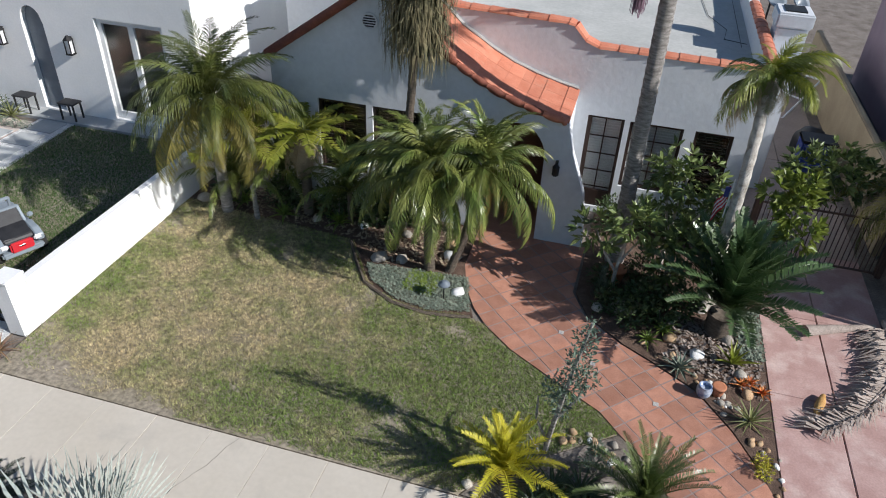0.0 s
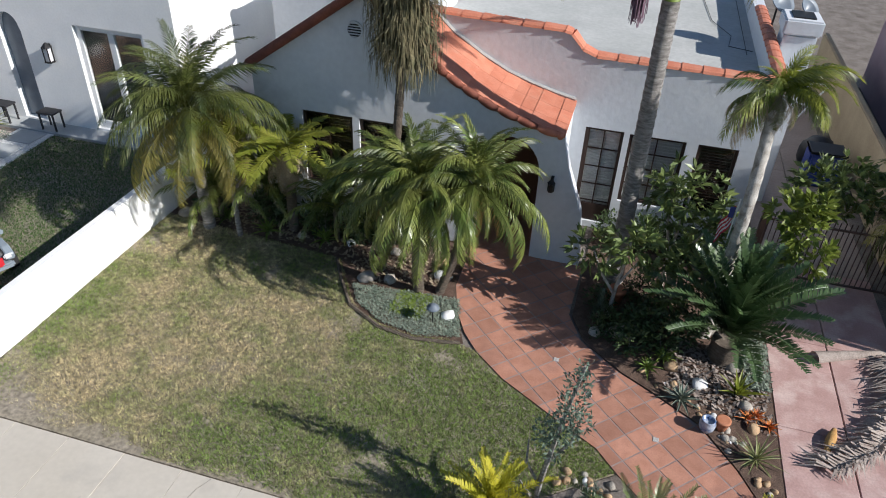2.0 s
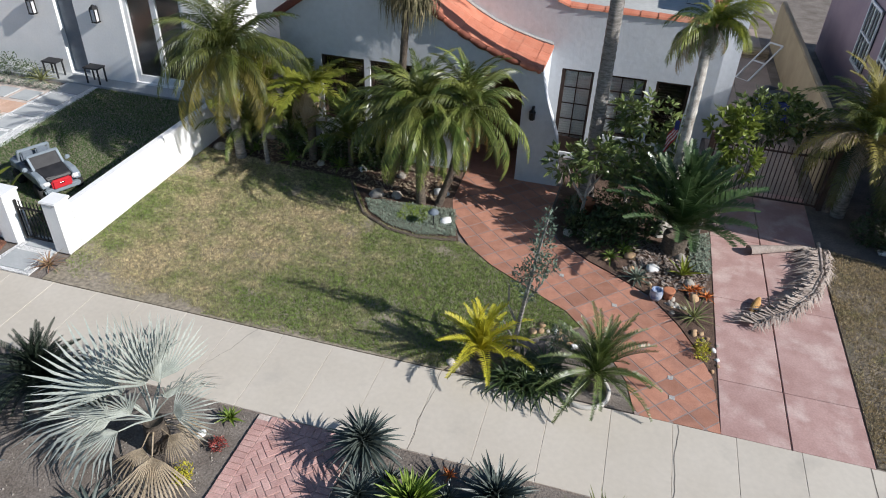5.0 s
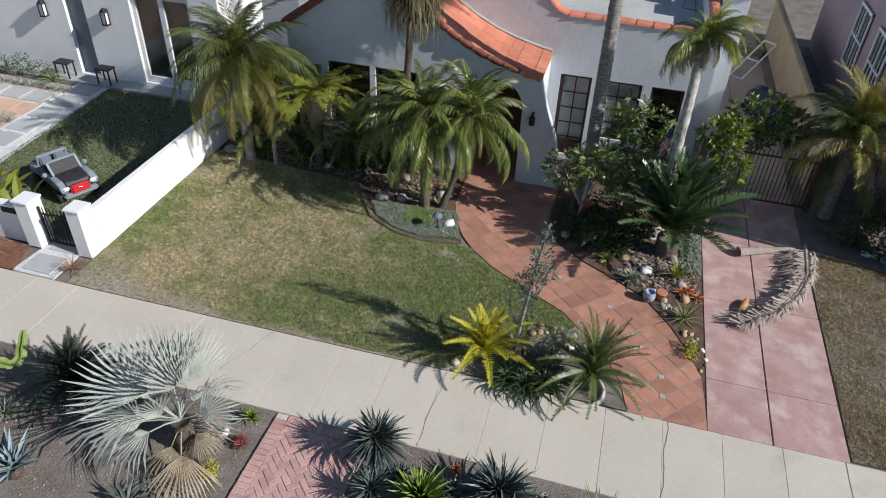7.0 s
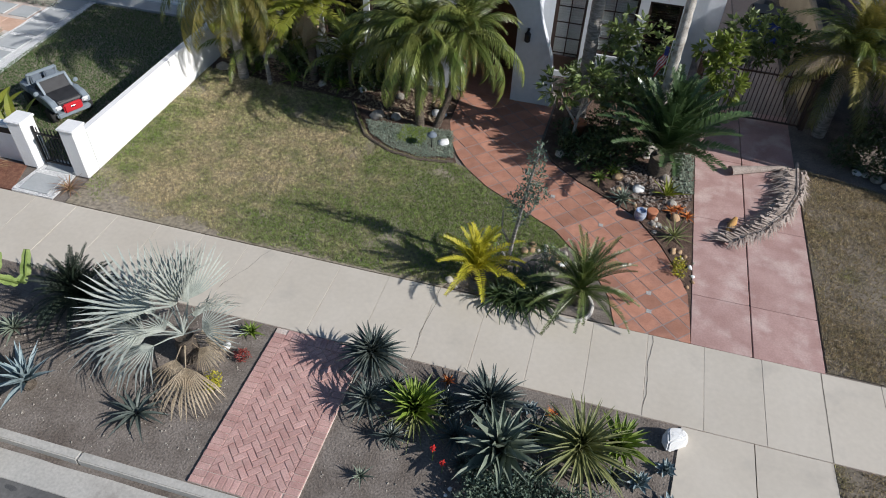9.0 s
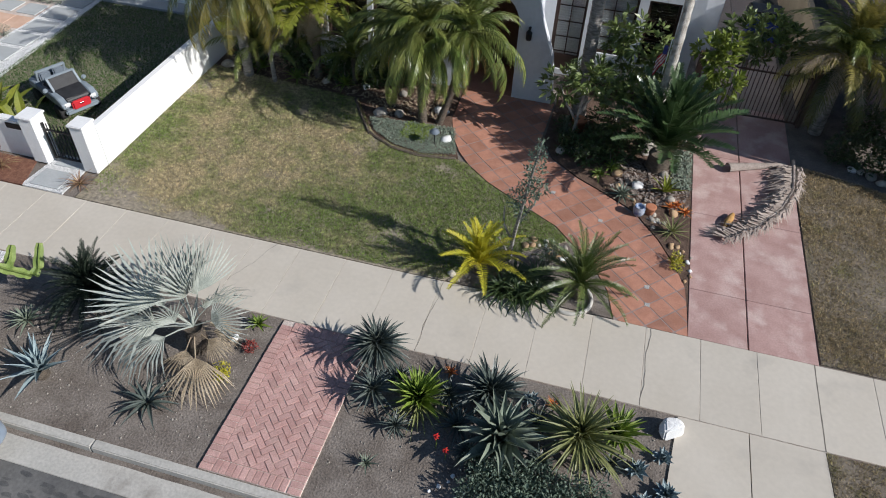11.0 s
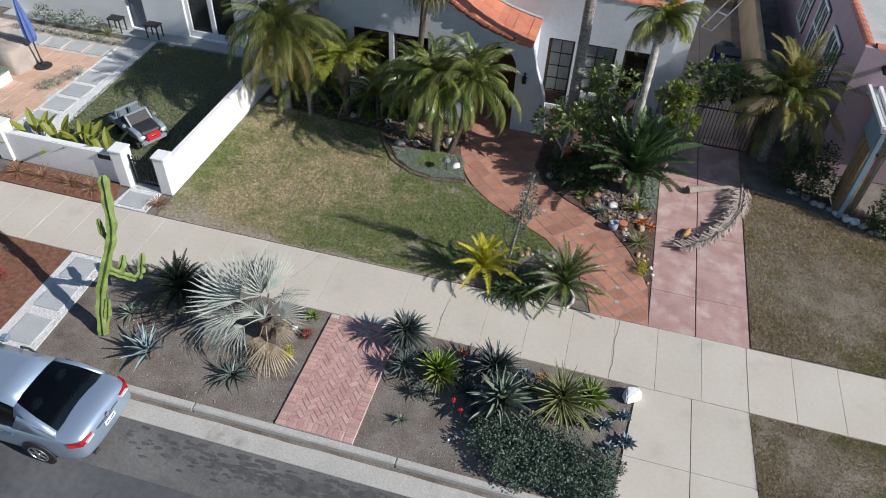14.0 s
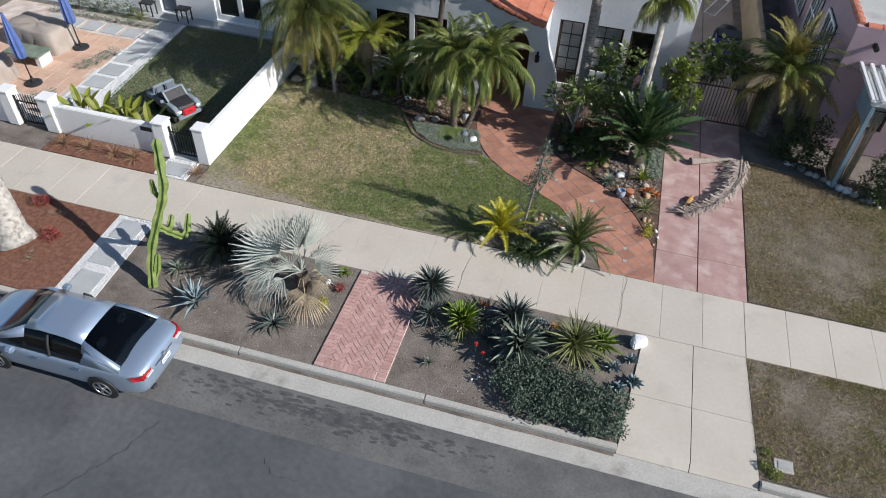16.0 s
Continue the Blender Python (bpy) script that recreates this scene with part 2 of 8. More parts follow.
    "clear_lens": surface("clear_lamp_lens", (0.62, 0.63, 0.64), (0.7, 0.7, 0.7), 0.1, 0.15, 0.05, 0, coat=1.0),
    "black": surface("black_plastic", (0.02, 0.02, 0.022), (0.034, 0.034, 0.036), 0.2, 0.55, 0.15, 0.1),
    "toy_grey": surface("grey_plastic", (0.13, 0.16, 0.195), (0.17, 0.20, 0.235), 0.3, 0.4, 0.08, 0),
    "toy_light": surface("light_grey_plastic", (0.20, 0.24, 0.275), (0.25, 0.29, 0.325), 0.3, 0.4, 0.05, 0),
    "toy_red": surface("red_plastic", (0.55, 0.025, 0.035), (0.5, 0.03, 0.04), 0.3, 0.4, 0.05, 0),
    "blue_cloth": surface("blue_canvas", (0.075, 0.125, 0.32), (0.10, 0.155, 0.37), 0.3, 0.85, 0.12, 0.3),
    "cover_cloth": surface("taupe_cover", (0.33, 0.28, 0.24), (0.40, 0.345, 0.30), 0.5, 0.85, 0.1, 0.3),
    "blue_paint": surface("pale_blue_paint", (0.20, 0.30, 0.36), (0.25, 0.35, 0.41), 0.4, 0.7, 0.08, 0.1),
    "white_paint": surface("white_paint", (0.72, 0.73, 0.73), (0.78, 0.78, 0.78), 0.4, 0.6, 0.05, 0.1),
    "purple": surface("purple_flower_stalk", (0.17, 0.10, 0.135), (0.24, 0.15, 0.19), 0.1, 0.9, 0.3, 0, island=0.35),
    "flag_red": surface("flag_red", (0.45, 0.03, 0.05), (0.5, 0.05, 0.07), 0.3, 0.8, 0.08, 0, leaf=0.2),
    "flag_white": surface("flag_white", (0.72, 0.70, 0.70), (0.76, 0.75, 0.74), 0.3, 0.8, 0.05, 0, leaf=0.2),
    "flag_blue": surface("flag_blue", (0.03, 0.04, 0.16), (0.04, 0.05, 0.19), 0.3, 0.8, 0.08, 0, leaf=0.2),
    "blue_tarp": surface("blue_tarp", (0.035, 0.06, 0.24), (0.05, 0.08, 0.29), 0.3, 0.5, 0.15, 0.3),
    "orange_dry": surface("orange_dry_sheath", (0.42, 0.22, 0.07), (0.52, 0.32, 0.12), 0.1, 0.8, 0.25, 0.2),
    "dry_screen": surface("dry_bamboo_brown", (0.24, 0.16, 0.09), (0.36, 0.26, 0.155), 0.15, 0.85, 0.3, 0.2, vary=0.25),
    "asphalt_dusty": surface("dusty_asphalt", (0.115, 0.113, 0.11), (0.16, 0.155, 0.148), 0.8, 0.92, 0.14, 0.25, stain=(0.10, 0.10, 0.10), stain_size=0.5, stain_amount=0.3),
    "oil": surface("oil_spots", (0.07, 0.07, 0.07), (0.105, 0.103, 0.1), 0.2, 0.6, 0.2, 0.1),
    "crack": surface("crack_dirt", (0.14, 0.125, 0.105), (0.22, 0.2, 0.17), 0.3, 0.9, 0.2, 0.2),
    "pot": surface("blue_glazed_pot", (0.10, 0.16, 0.30), (0.5, 0.53, 0.57), 0.09, 0.3, 0.1, 0),
    "terra": surface("terracotta_pot", (0.42, 0.16, 0.08), (0.48, 0.2, 0.11), 0.2, 0.8, 0.12, 0.2),
}


def glass_material(name, colour, rough=0.05):
    m = bpy.data.materials.new(name)
    m.use_nodes = True
    b = m.node_tree.nodes["Principled BSDF"]
    b.inputs["Base Color"].default_value = (*colour, 1)
    b.inputs["Roughness"].default_value = rough
    b.inputs["Transmission Weight"].default_value = 1.0
    b.inputs["IOR"].default_value = 1.45
    return m


M["glass"] = glass_material("clear_window_glass", (0.92, 0.95, 0.95))
M["car_glass"] = glass_material("tinted_car_glass", (0.10, 0.12, 0.13), 0.03)

# lawn blades: green and straw, in patches
def blade_material(name, green, straw, dry, turn=0.56):
    m = bpy.data.materials.new(name)
    m.use_nodes = True
    N, L = m.node_tree.nodes, m.node_tree.links
    geo = N.new("ShaderNodeNewGeometry")
    big, mid = N.new("ShaderNodeTexNoise"), N.new("ShaderNodeTexNoise")
    big.inputs["Scale"].default_value, mid.inputs["Scale"].default_value = 0.28, 2.3
    big.inputs["Detail"].default_value = mid.inputs["Detail"].default_value = 6
    for n in (big, mid):
        L.new(geo.outputs["Position"], n.inputs["Vector"])
    a = N.new("ShaderNodeMath")
    a.operation = "MULTIPLY_ADD"
    a.inputs[1].default_value, a.inputs[2].default_value = 0.9, -0.2
    L.new(mid.outputs[0], a.inputs[0])
    s = N.new("ShaderNodeMath")
    L.new(a.outputs[0], s.inputs[0]), L.new(big.outputs[0], s.inputs[1])
    # drier towards the wall side of the yard
    sep = N.new("ShaderNodeSeparateXYZ")
    L.new(geo.outputs["Position"], sep.inputs[0])
    w = N.new("ShaderNodeMapRange")
    w.inputs["From Min"].default_value, w.inputs["From Max"].default_value = dry[0], dry[1]
    w.inputs["To Min"].default_value, w.inputs["To Max"].default_value = -0.2, 0.2
    L.new(sep.outputs[0], w.inputs[0])
    s2 = N.new("ShaderNodeMath")
    L.new(s.outputs[0], s2.inputs[0]), L.new(w.outputs[0], s2.inputs[1])
    edge = N.new("ShaderNodeMapRange")  # greener along the foot of the white wall
    edge.inputs["From Min"].default_value, edge.inputs["From Max"].default_value = -13.5, -12.2
    edge.inputs["To Min"].default_value, edge.inputs["To Max"].default_value = 0.3, 0.0
    L.new(sep.outputs[0], edge.inputs[0])
    s3 = N.new("ShaderNodeMath")
    L.new(s2.outputs[0], s3.inputs[0]), L.new(edge.outputs[0], s3.inputs[1])
    r = N.new("ShaderNodeMapRange")
    r.inputs["From Min"].default_value, r.inputs["From Max"].default_value = turn, turn + 0.42
    L.new(s3.outputs[0], r.inputs[0])
    isl = N.new("ShaderNodeMath")
    isl.operation = "MULTIPLY_ADD"
    isl.inputs[1].default_value, isl.inputs[2].default_value = 0.5, -0.25
    L.new(geo.outputs["Random Per Island"], isl.inputs[0])
    f = N.new("ShaderNodeMath")
    f.use_clamp = True
    L.new(r.outputs[0], f.inputs[0]), L.new(isl.outputs[0], f.inputs[1])
    mx = N.new("ShaderNodeMix")
    mx.data_type = "RGBA"
    mx.inputs[6].default_value, mx.inputs[7].default_value = (*straw, 1), (*green, 1)
    L.new(f.outputs[0], mx.inputs[0])
    hv = N.new("ShaderNodeHueSaturation")
    v = N.new("ShaderNodeMapRange")
    v.inputs["To Min"].default_value, v.inputs["To Max"].default_value = 0.65, 1.35
    L.new(geo.outputs["Random Per Island"], v.inputs[0])
    tuft = N.new("ShaderNodeTexNoise")  # darker and lighter tufts
    tuft.inputs["Scale"].default_value, tuft.inputs["Detail"].default_value = 11, 3
    L.new(geo.outputs["Position"], tuft.inputs["Vector"])
    tv = N.new("ShaderNodeMapRange")
    tv.inputs["From Min"].default_value, tv.inputs["From Max"].default_value = 0.3, 0.7
    tv.inputs["To Min"].default_value, tv.inputs["To Max"].default_value = 0.55, 1.6
    L.new(tuft.outputs[0], tv.inputs[0])
    tm = N.new("ShaderNodeMath")
    tm.operation = "MULTIPLY"
    L.new(v.outputs[0], tm.inputs[0]), L.new(tv.outputs[0], tm.inputs[1])
    L.new(tm.outputs[0], hv.inputs["Value"]), L.new(mx.outputs[2], hv.inputs["Color"])
    b = N["Principled BSDF"]
    b.inputs["Roughness"].default_value = 0.7
    L.new(hv.outputs[0], b.inputs["Base Color"])
    t = N.new("ShaderNodeBsdfTranslucent")
    L.new(hv.outputs[0], t.inputs[0])
    ms = N.new("ShaderNodeMixShader")
    ms.inputs[0].default_value = 0.25
    L.new(b.outputs[0], ms.inputs[1]), L.new(t.outputs[0], ms.inputs[2])
    L.new(ms.outputs[0], N["Material Output"].inputs[0])
    return m


M["blades"] = blade_material("lawn_blades", (0.18, 0.25, 0.06), (0.56, 0.465, 0.29), (-12.5, -4.5), 0.51)
M["blades_green"] = blade_material("green_lawn_blades", (0.07, 0.135, 0.03), (0.11, 0.155, 0.045), (-40, -30))
M["dry_lawn"] = surface("dry_lawn_base", (0.155, 0.13, 0.10), (0.22, 0.185, 0.145), 0.8, 0.95, 0.3, 0.7, stain=(0.11, 0.095, 0.06), stain_size=0.45)
M["blades_dry"] = blade_material("dry_lawn_blades", (0.24, 0.25, 0.065), (0.38, 0.30, 0.185), (3.5, 12), 0.56)

# ---- building tools ----


def mesh_ob(name, verts, faces, material, parent=None, label="", smooth=False):
    me = bpy.data.meshes.new(name)
    me.from_pydata(verts, [], faces)
    me.materials.append(material)
    if smooth:
        me.polygons.foreach_set("use_smooth", [True] * len(me.polygons))
    ob = new(name, me)
    if parent:
        ob.parent = parent
    return tagged(ob, label)


def part(name, bm, material, parent=None, label="", smooth=False):
    me = bpy.data.meshes.new(name)
    bm.to_mesh(me)
    bm.free()
    me.materials.append(material)
    if smooth:
        me.polygons.foreach_set("use_smooth", [True] * len(me.polygons))
    ob = new(name, me)
    if parent:
        ob.parent = parent
    return tagged(ob, label)


def thing(name, place=(0, 0, 0), label="", category="", group="", kind="", rz=0.0):
    ob = new(name)
    ob.empty_display_size = 0.1
    ob.matrix_basis = pose(*place, 0, 0, rz)
    return tagged(ob, label, category, group, kind)


def box(x0, x1, y0, y1, z0, z1, bevel=0.0, bm=None, seg=1):
    own = bmesh.new()
    bmesh.ops.create_cube(own, size=1)
    for v in own.verts:
        v.co = Vector(((x0 + x1) / 2 + v.co.x * (x1 - x0), (y0 + y1) / 2 + v.co.y * (y1 - y0), (z0 + z1) / 2 + v.co.z * (z1 - z0)))
    if bevel:
        bmesh.ops.bevel(own, geom=own.edges[:], offset=bevel, segments=seg, affect="EDGES")
    if bm is None:
        return own
    merge(bm, own)
    return bm


def merge(bm, other, m=None):
    """Adds the mesh of other to bm."""
    if m is not None:
        other.transform(m)
    table = {v: bm.verts.new(v.co) for v in other.verts}
    for f in other.faces:
        bm.faces.new([table[v] for v in f.verts])
    other.free()
    return bm


def prism(bm, a, b, y0, y1, za0, zb0, za1, zb1):
    """A block between x = a and b, with bottom za0..zb0 and top za1..zb1."""
    v = [bm.verts.new(p) for p in ((a, y0, za0), (b, y0, zb0), (b, y1, zb0), (a, y1, za0), (a, y0, za1), (b, y0, zb1), (b, y1, zb1), (a, y1, za1))]
    for f in ((0, 1, 5, 4), (1, 2, 6, 5), (2, 3, 7, 6), (3, 0, 4, 7), (4, 5, 6, 7), (3, 2, 1, 0)):
        bm.faces.new([v[i] for i in f])


def wall_mesh(xs, top, y0, y1, openings):
    """A wall over the stations xs, its top a function of x; openings are (x0, x1, bottom, top function)."""
    cuts = sorted(set([round(x, 4) for x in xs] + [round(v, 4) for o in openings for v in o[:2]]))
    bm = bmesh.new()
    for a, b in zip(cuts, cuts[1:]):
        mid = (a + b) / 2
        lo = (0.0, 0.0)
        for o in sorted((o for o in openings if o[0] < mid < o[1]), key=lambda o: o[2]):
            if o[2] > lo[0] + 1e-4:
                prism(bm, a, b, y0, y1, *lo, o[2], o[2])
            lo = (o[3](a), o[3](b))
        prism(bm, a, b, y0, y1, *lo, top(a), top(b))
    bmesh.ops.remove_doubles(bm, verts=bm.verts[:], dist=0.0005)
    seen = {}
    for f in bm.faces:
        seen.setdefault(tuple(sorted(v.index for v in f.verts)), []).append(f)
    return bm


def tube(points, radii, sides=8, bm=None, cap=True):
    """A round limb through the points."""
    bm = bm or bmesh.new()
    pts = [Vector(p) for p in points]
    rings = []
    up = Vector((0.13, 0.97, 0.2))
    for i, p in enumerate(pts):
        d = (pts[min(i + 1, len(pts) - 1)] - pts[max(i - 1, 0)]).normalized()
        s = d.cross(up)
        if s.length < 1e-3:
            s = d.cross(Vector((1, 0, 0)))
        s.normalize()
        t = s.cross(d)
        rings.append([bm.verts.new(p + radii[i] * (math.cos(6.2832 * k / sides) * s + math.sin(6.2832 * k / sides) * t)) for k in range(sides)])
    for r0, r1 in zip(rings, rings[1:]):
        for k in range(sides):
            bm.faces.new((r0[k], r0[(k + 1) % sides], r1[(k + 1) % sides], r1[k]))
    if cap:
        bm.faces.new(rings[0]), bm.faces.new(list(reversed(rings[-1])))
    return bm


def lathe(profile, sides=16, bm=None):
    """A turned shape round z from (radius, height) pairs."""
    bm = bm or bmesh.new()
    rings = [[bm.verts.new((max(r, 0.001) * math.cos(6.2832 * k / sides), max(r, 0.001) * math.sin(6.2832 * k / sides), z)) for k in range(sides)] for r, z in profile]
    for r0, r1 in zip(rings, rings[1:]):
        for k in range(sides):
            bm.faces.new((r0[k], r0[(k + 1) % sides], r1[(k + 1) % sides], r1[k]))
    bm.faces.new(list(reversed(rings[0]))), bm.faces.new(rings[-1])
    return bm


def inside(x, y, poly):
    c = False
    for (x0, y0), (x1, y1) in zip(poly, poly[1:] + poly[:1]):
        if (y0 > y) != (y1 > y) and x < (x1 - x0) * (y - y0) / (y1 - y0) + x0:
            c = not c
    return c


def clip(poly, corners):
    """The part of poly inside the convex ring corners (counter-clockwise)."""
    out = list(poly)
    for (ax, ay), (bx, by) in zip(corners, corners[1:] + corners[:1]):
        res, side = [], lambda p: (bx - ax) * (p[1] - ay) - (by - ay) * (p[0] - ax)
        for p, q in zip(out, out[1:] + out[:1]):
            sp, sq = side(p), side(q)
            if sp >= 0:
                res.append(p)
            if sp * sq < 0:
                k = sp / (sp - sq)
                res.append((p[0] + k * (q[0] - p[0]), p[1] + k * (q[1] - p[1])))
        out = res
        if len(out) < 3:
            return []
    return out


def slab(poly, z0, z1, bm=None):
    """A flat piece with the outline poly, from z0 to z1."""
    bm = bm or bmesh.new()
    lo, hi = [bm.verts.new((x, y, z0)) for x, y in poly], [bm.verts.new((x, y, z1)) for x, y in poly]
    bm.faces.new(hi)
    n = len(poly)
    for i in range(n):
        bm.faces.new((lo[i], lo[(i + 1) % n], hi[(i + 1) % n], hi[i]))
    return bm


def arc(cx, cy, r, a0, a1, n):
    return [(cx + r * math.cos(radians(a0 + (a1 - a0) * i / n)), cy + r * math.sin(radians(a0 + (a1 - a0) * i / n))) for i in range(n + 1)]

# ---- ground, road, kerb ----
mesh_ob("ground", [(-400, 400, -0.03), (400, 400, -0.03), (400, -5.2, -0.03), (-400, -5.2, -0.03), (-400, -5.2, -0.24), (400, -5.2, -0.24), (400, -400, -0.24), (-400, -400, -0.24)],
        [(3, 2, 1, 0), (4, 5, 2, 3), (7, 6, 5, 4)], M["soil"])
tagged(bpy.data.objects["ground"], "bare grey-brown earth under the gardens", "ground", kind="structure")
part("road", box(-60, 60, -15, -5.88, -0.23, -0.155), M["asphalt"])
tagged(bpy.data.objects["road"], "dark worn asphalt street with cracks and oil stains", "road", kind="structure")
part("pavement", box(-60, 60, -1.9, 0.0, -0.03, -0.012), M["sand"])
pavement = tagged(bpy.data.objects["pavement"], "pale concrete footpath cast in square slabs", "pavement", kind="structure")
part("gutter", box(-60, 60, -5.875, -5.355, -0.23, -0.15, 0.01), M["gutter"])
tagged(bpy.data.objects["gutter"], "stained pale concrete street gutter", "gutter", kind="structure")

kerb = thing("kerb", label="worn pale concrete kerb beside the street", category="kerb", kind="structure")
for x0 in [-60 + 4.6 * i for i in range(13)]:
    x1 = min(x0 + 4.59, -0.47)
    if x1 > x0:
        part("kerbstone", box(x0, x1, -5.35, -5.19, -0.23, 0.005, 0.018, seg=2), M["gutter"], kerb)
for x0 in [2.52 + 4.6 * i for i in range(12)]:
    part("kerbstone", box(x0, x0 + 4.59, -5.35, -5.19, -0.23, 0.005, 0.018, seg=2), M["gutter"], kerb)

# dusty strip along the gutter with old oil spots
tagged(part("road_edge", box(-60, 60, -7.05, -5.885, -0.2, -0.1515), M["asphalt_dusty"]), "dusty lighter strip of asphalt along the gutter", "road", kind="structure")
rng = random.Random(17)
bm = bmesh.new()
for i in range(320):
    x, y = rng.gauss(-6.6, 1.7), -6.28 + rng.gauss(0, 0.17)
    if not (-10.4 < x < -2.5 and -6.95 < y < -5.96):
        continue
    r, st = rng.uniform(0.012, 0.05), rng.uniform(1.4, 4.5)
    bm.faces.new([bm.verts.new((x + st * r * rng.uniform(0.6, 1.2) * math.cos(k * 0.785), y + r * rng.uniform(0.6, 1.2) * math.sin(k * 0.785), -0.148 + 0.00001 * i)) for k in range(8)])
tagged(part("oil_spots", bm, M["oil"]), "dark oil spots on the dusty asphalt", "stain", kind="stuff")
bm = bmesh.new()
edge = [(-40 + 0.25 * i, -5.44 + 0.03 * noise.noise(Vector((i * 0.3, 0, 4)))) for i in range(159)]
lo, hi = [bm.verts.new((x, y, -0.146)) for x, y in edge], [bm.verts.new((x, -5.351, -0.146)) for x, y in edge]
for k in range(158):
    bm.faces.new((lo[k], lo[k + 1], hi[k + 1], hi[k]))
tagged(part("gutter_dirt", bm, M["soil"]), "dark dirt washed along the foot of the kerb", "dirt", kind="stuff")

# cracks sealed in the asphalt
for name, pts, w in (("road_crack", [(-10.2, -7.5), (-10.5, -8.3), (-10.9, -8.9), (-11.4, -9.7), (-12.3, -10.6), (-13.1, -11.6)], 0.02),
                     ("road_crack", [(-6.6, -7.9), (-7.3, -7.95), (-7.7, -7.6)], 0.01),
                     ("road_crack", [(-5.2, -9.3), (-4.1, -9.0), (-2.6, -9.4), (-0.5, -9.2)], 0.01)):
    v, f = [], []
    wander = random.Random(len(pts))
    pts = [(a[0] + (b[0] - a[0]) * k / 6 + wander.uniform(-0.05, 0.05), a[1] + (b[1] - a[1]) * k / 6 + wander.uniform(-0.05, 0.05)) for a, b in zip(pts, pts[1:]) for k in range(6)]
    full = w
    for i, (x, y) in enumerate(pts):
        w = full * wander.uniform(0.3, 1.1)
        v += [(x - w, y + w * 0.6, -0.1475), (x + w, y - w * 0.6, -0.1475)]
        if i:
            f.append((2 * i - 2, 2 * i - 1, 2 * i + 1, 2 * i))
    tagged(mesh_ob(name, v, f, M["oil"]), "dark sealed crack in the asphalt", "crack", kind="structure")

# ---- driveway apron and driveway ----
apron = thing("driveway_apron", label="pale concrete driveway crossing from street to footpath", category="driveway", kind="structure")
def left_edge(y):
    return -0.12 + (y + 1.9) * 0.1
def right_edge(y):
    return 2.33 - (y + 1.9) * 0.05
for y0, y1 in ((-3.78, -1.915), (-5.36, -3.79)):
    for k in (0, 1):
        bm = bmesh.new()
        ys = [y1, y1 - 0.4, (y0 + y1) / 2, y0 + 0.2, y0]
        z = [0.0 if y > -5.2 else -0.135 for y in ys]
        rows_ = []
        for y, zz in zip(ys, z):
            a = (left_edge(y), 1.085)[k] + 0.004
            b = (1.075, right_edge(y))[k] - 0.004
            rows_.append((bm.verts.new((a, y, zz)), bm.verts.new((b, y, zz)), bm.verts.new((b, y, -0.2)), bm.verts.new((a, y, -0.2))))
        for r0, r1 in zip(rows_, rows_[1:]):
            for i in range(4):
                bm.faces.new((r0[i], r0[(i + 1) % 4], r1[(i + 1) % 4], r1[i]))
        bm.faces.new(rows_[0]), bm.faces.new(rows_[-1][::-1])
        part("slab", bm, M["walk"], apron)

driveway = thing("driveway", label="worn red-stained concrete driveway with a central crack", category="driveway", kind="structure")
# slabs beyond y = 9 take the greyer copy that holds the shade
for y0, y1, mat in ((0.0, 1.35, "drive"), (1.35, 3.9, "drive"), (3.9, 6.35, "drive"), (6.35, 9.0, "drive"), (9.0, 14.0, "drive_shaded"), (14.0, 24.0, "drive_shaded")):
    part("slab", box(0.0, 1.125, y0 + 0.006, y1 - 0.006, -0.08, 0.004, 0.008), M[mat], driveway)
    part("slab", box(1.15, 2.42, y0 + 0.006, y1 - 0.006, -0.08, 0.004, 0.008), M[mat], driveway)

# ---- lawns ----
WALK_LEFT = [(-1.43, 0.0), (-1.62, 0.75), (-2.05, 1.5), (-2.55, 1.98), (-2.95, 2.42), (-3.86, 2.95), (-4.77, 3.5), (-5.4, 4.05), (-5.75, 4.5), (-6.04, 5.05), (-6.3, 5.9), (-6.35, 7.5)]
WALK_RIGHT = [(0.0, 0.0), (-0.06, 1.32), (-0.41, 2.08), (-0.73, 2.67), (-1.34, 3.48), (-2.17, 4.0), (-2.74, 4.33), (-3.5, 4.95), (-3.85, 5.7), (-3.8, 7.5)]
WALKWAY = WALK_RIGHT + WALK_LEFT[::-1]
LAWN = [(-13.6, 0.02), (-4.9, 0.02), (-4.5, 0.6), (-3.4, 1.4), (-2.62, 2.0), (-2.98, 2.4), (-3.9, 2.92), (-4.8, 3.48), (-5.45, 4.05), (-6.0, 4.2), (-6.65, 4.08), (-7.4, 4.2), (-8.15, 4.65), (-8.6, 5.35), (-9.0, 6.0), (-13.6, 6.4)]
LEFT_LAWN = [(-13.86, 1.25), (-13.86, 8.9), (-19.1, 8.9), (-18.9, 3.9), (-18.55, 1.9), (-15.3, 1.4)]
RIGHT_LAWN = [(2.46, 0.05), (14, 0.05), (14, 5.2), (6.0, 5.5), (4.2, 6.2), (2.46, 6.6)]
VERGE = [(2.5, -5.15), (2.34, -1.93), (14, -1.93), (14, -5.15)]
for nm, poly, label in (("lawn", LAWN, "patchy lawn, straw-coloured and green, with bare edges"), ("lawn", LEFT_LAWN, "dense dark green lawn inside the white walls"),
                        ("lawn", RIGHT_LAWN, "dry thin lawn with bare earth patches"), ("lawn", VERGE, "dry weedy verge between footpath and street")):
    tagged(part(nm, slab(poly, -0.03, 0.0), M["lawn"] if poly in (LAWN, LEFT_LAWN) else M["dry_lawn"]), label, "lawn", kind="structure")


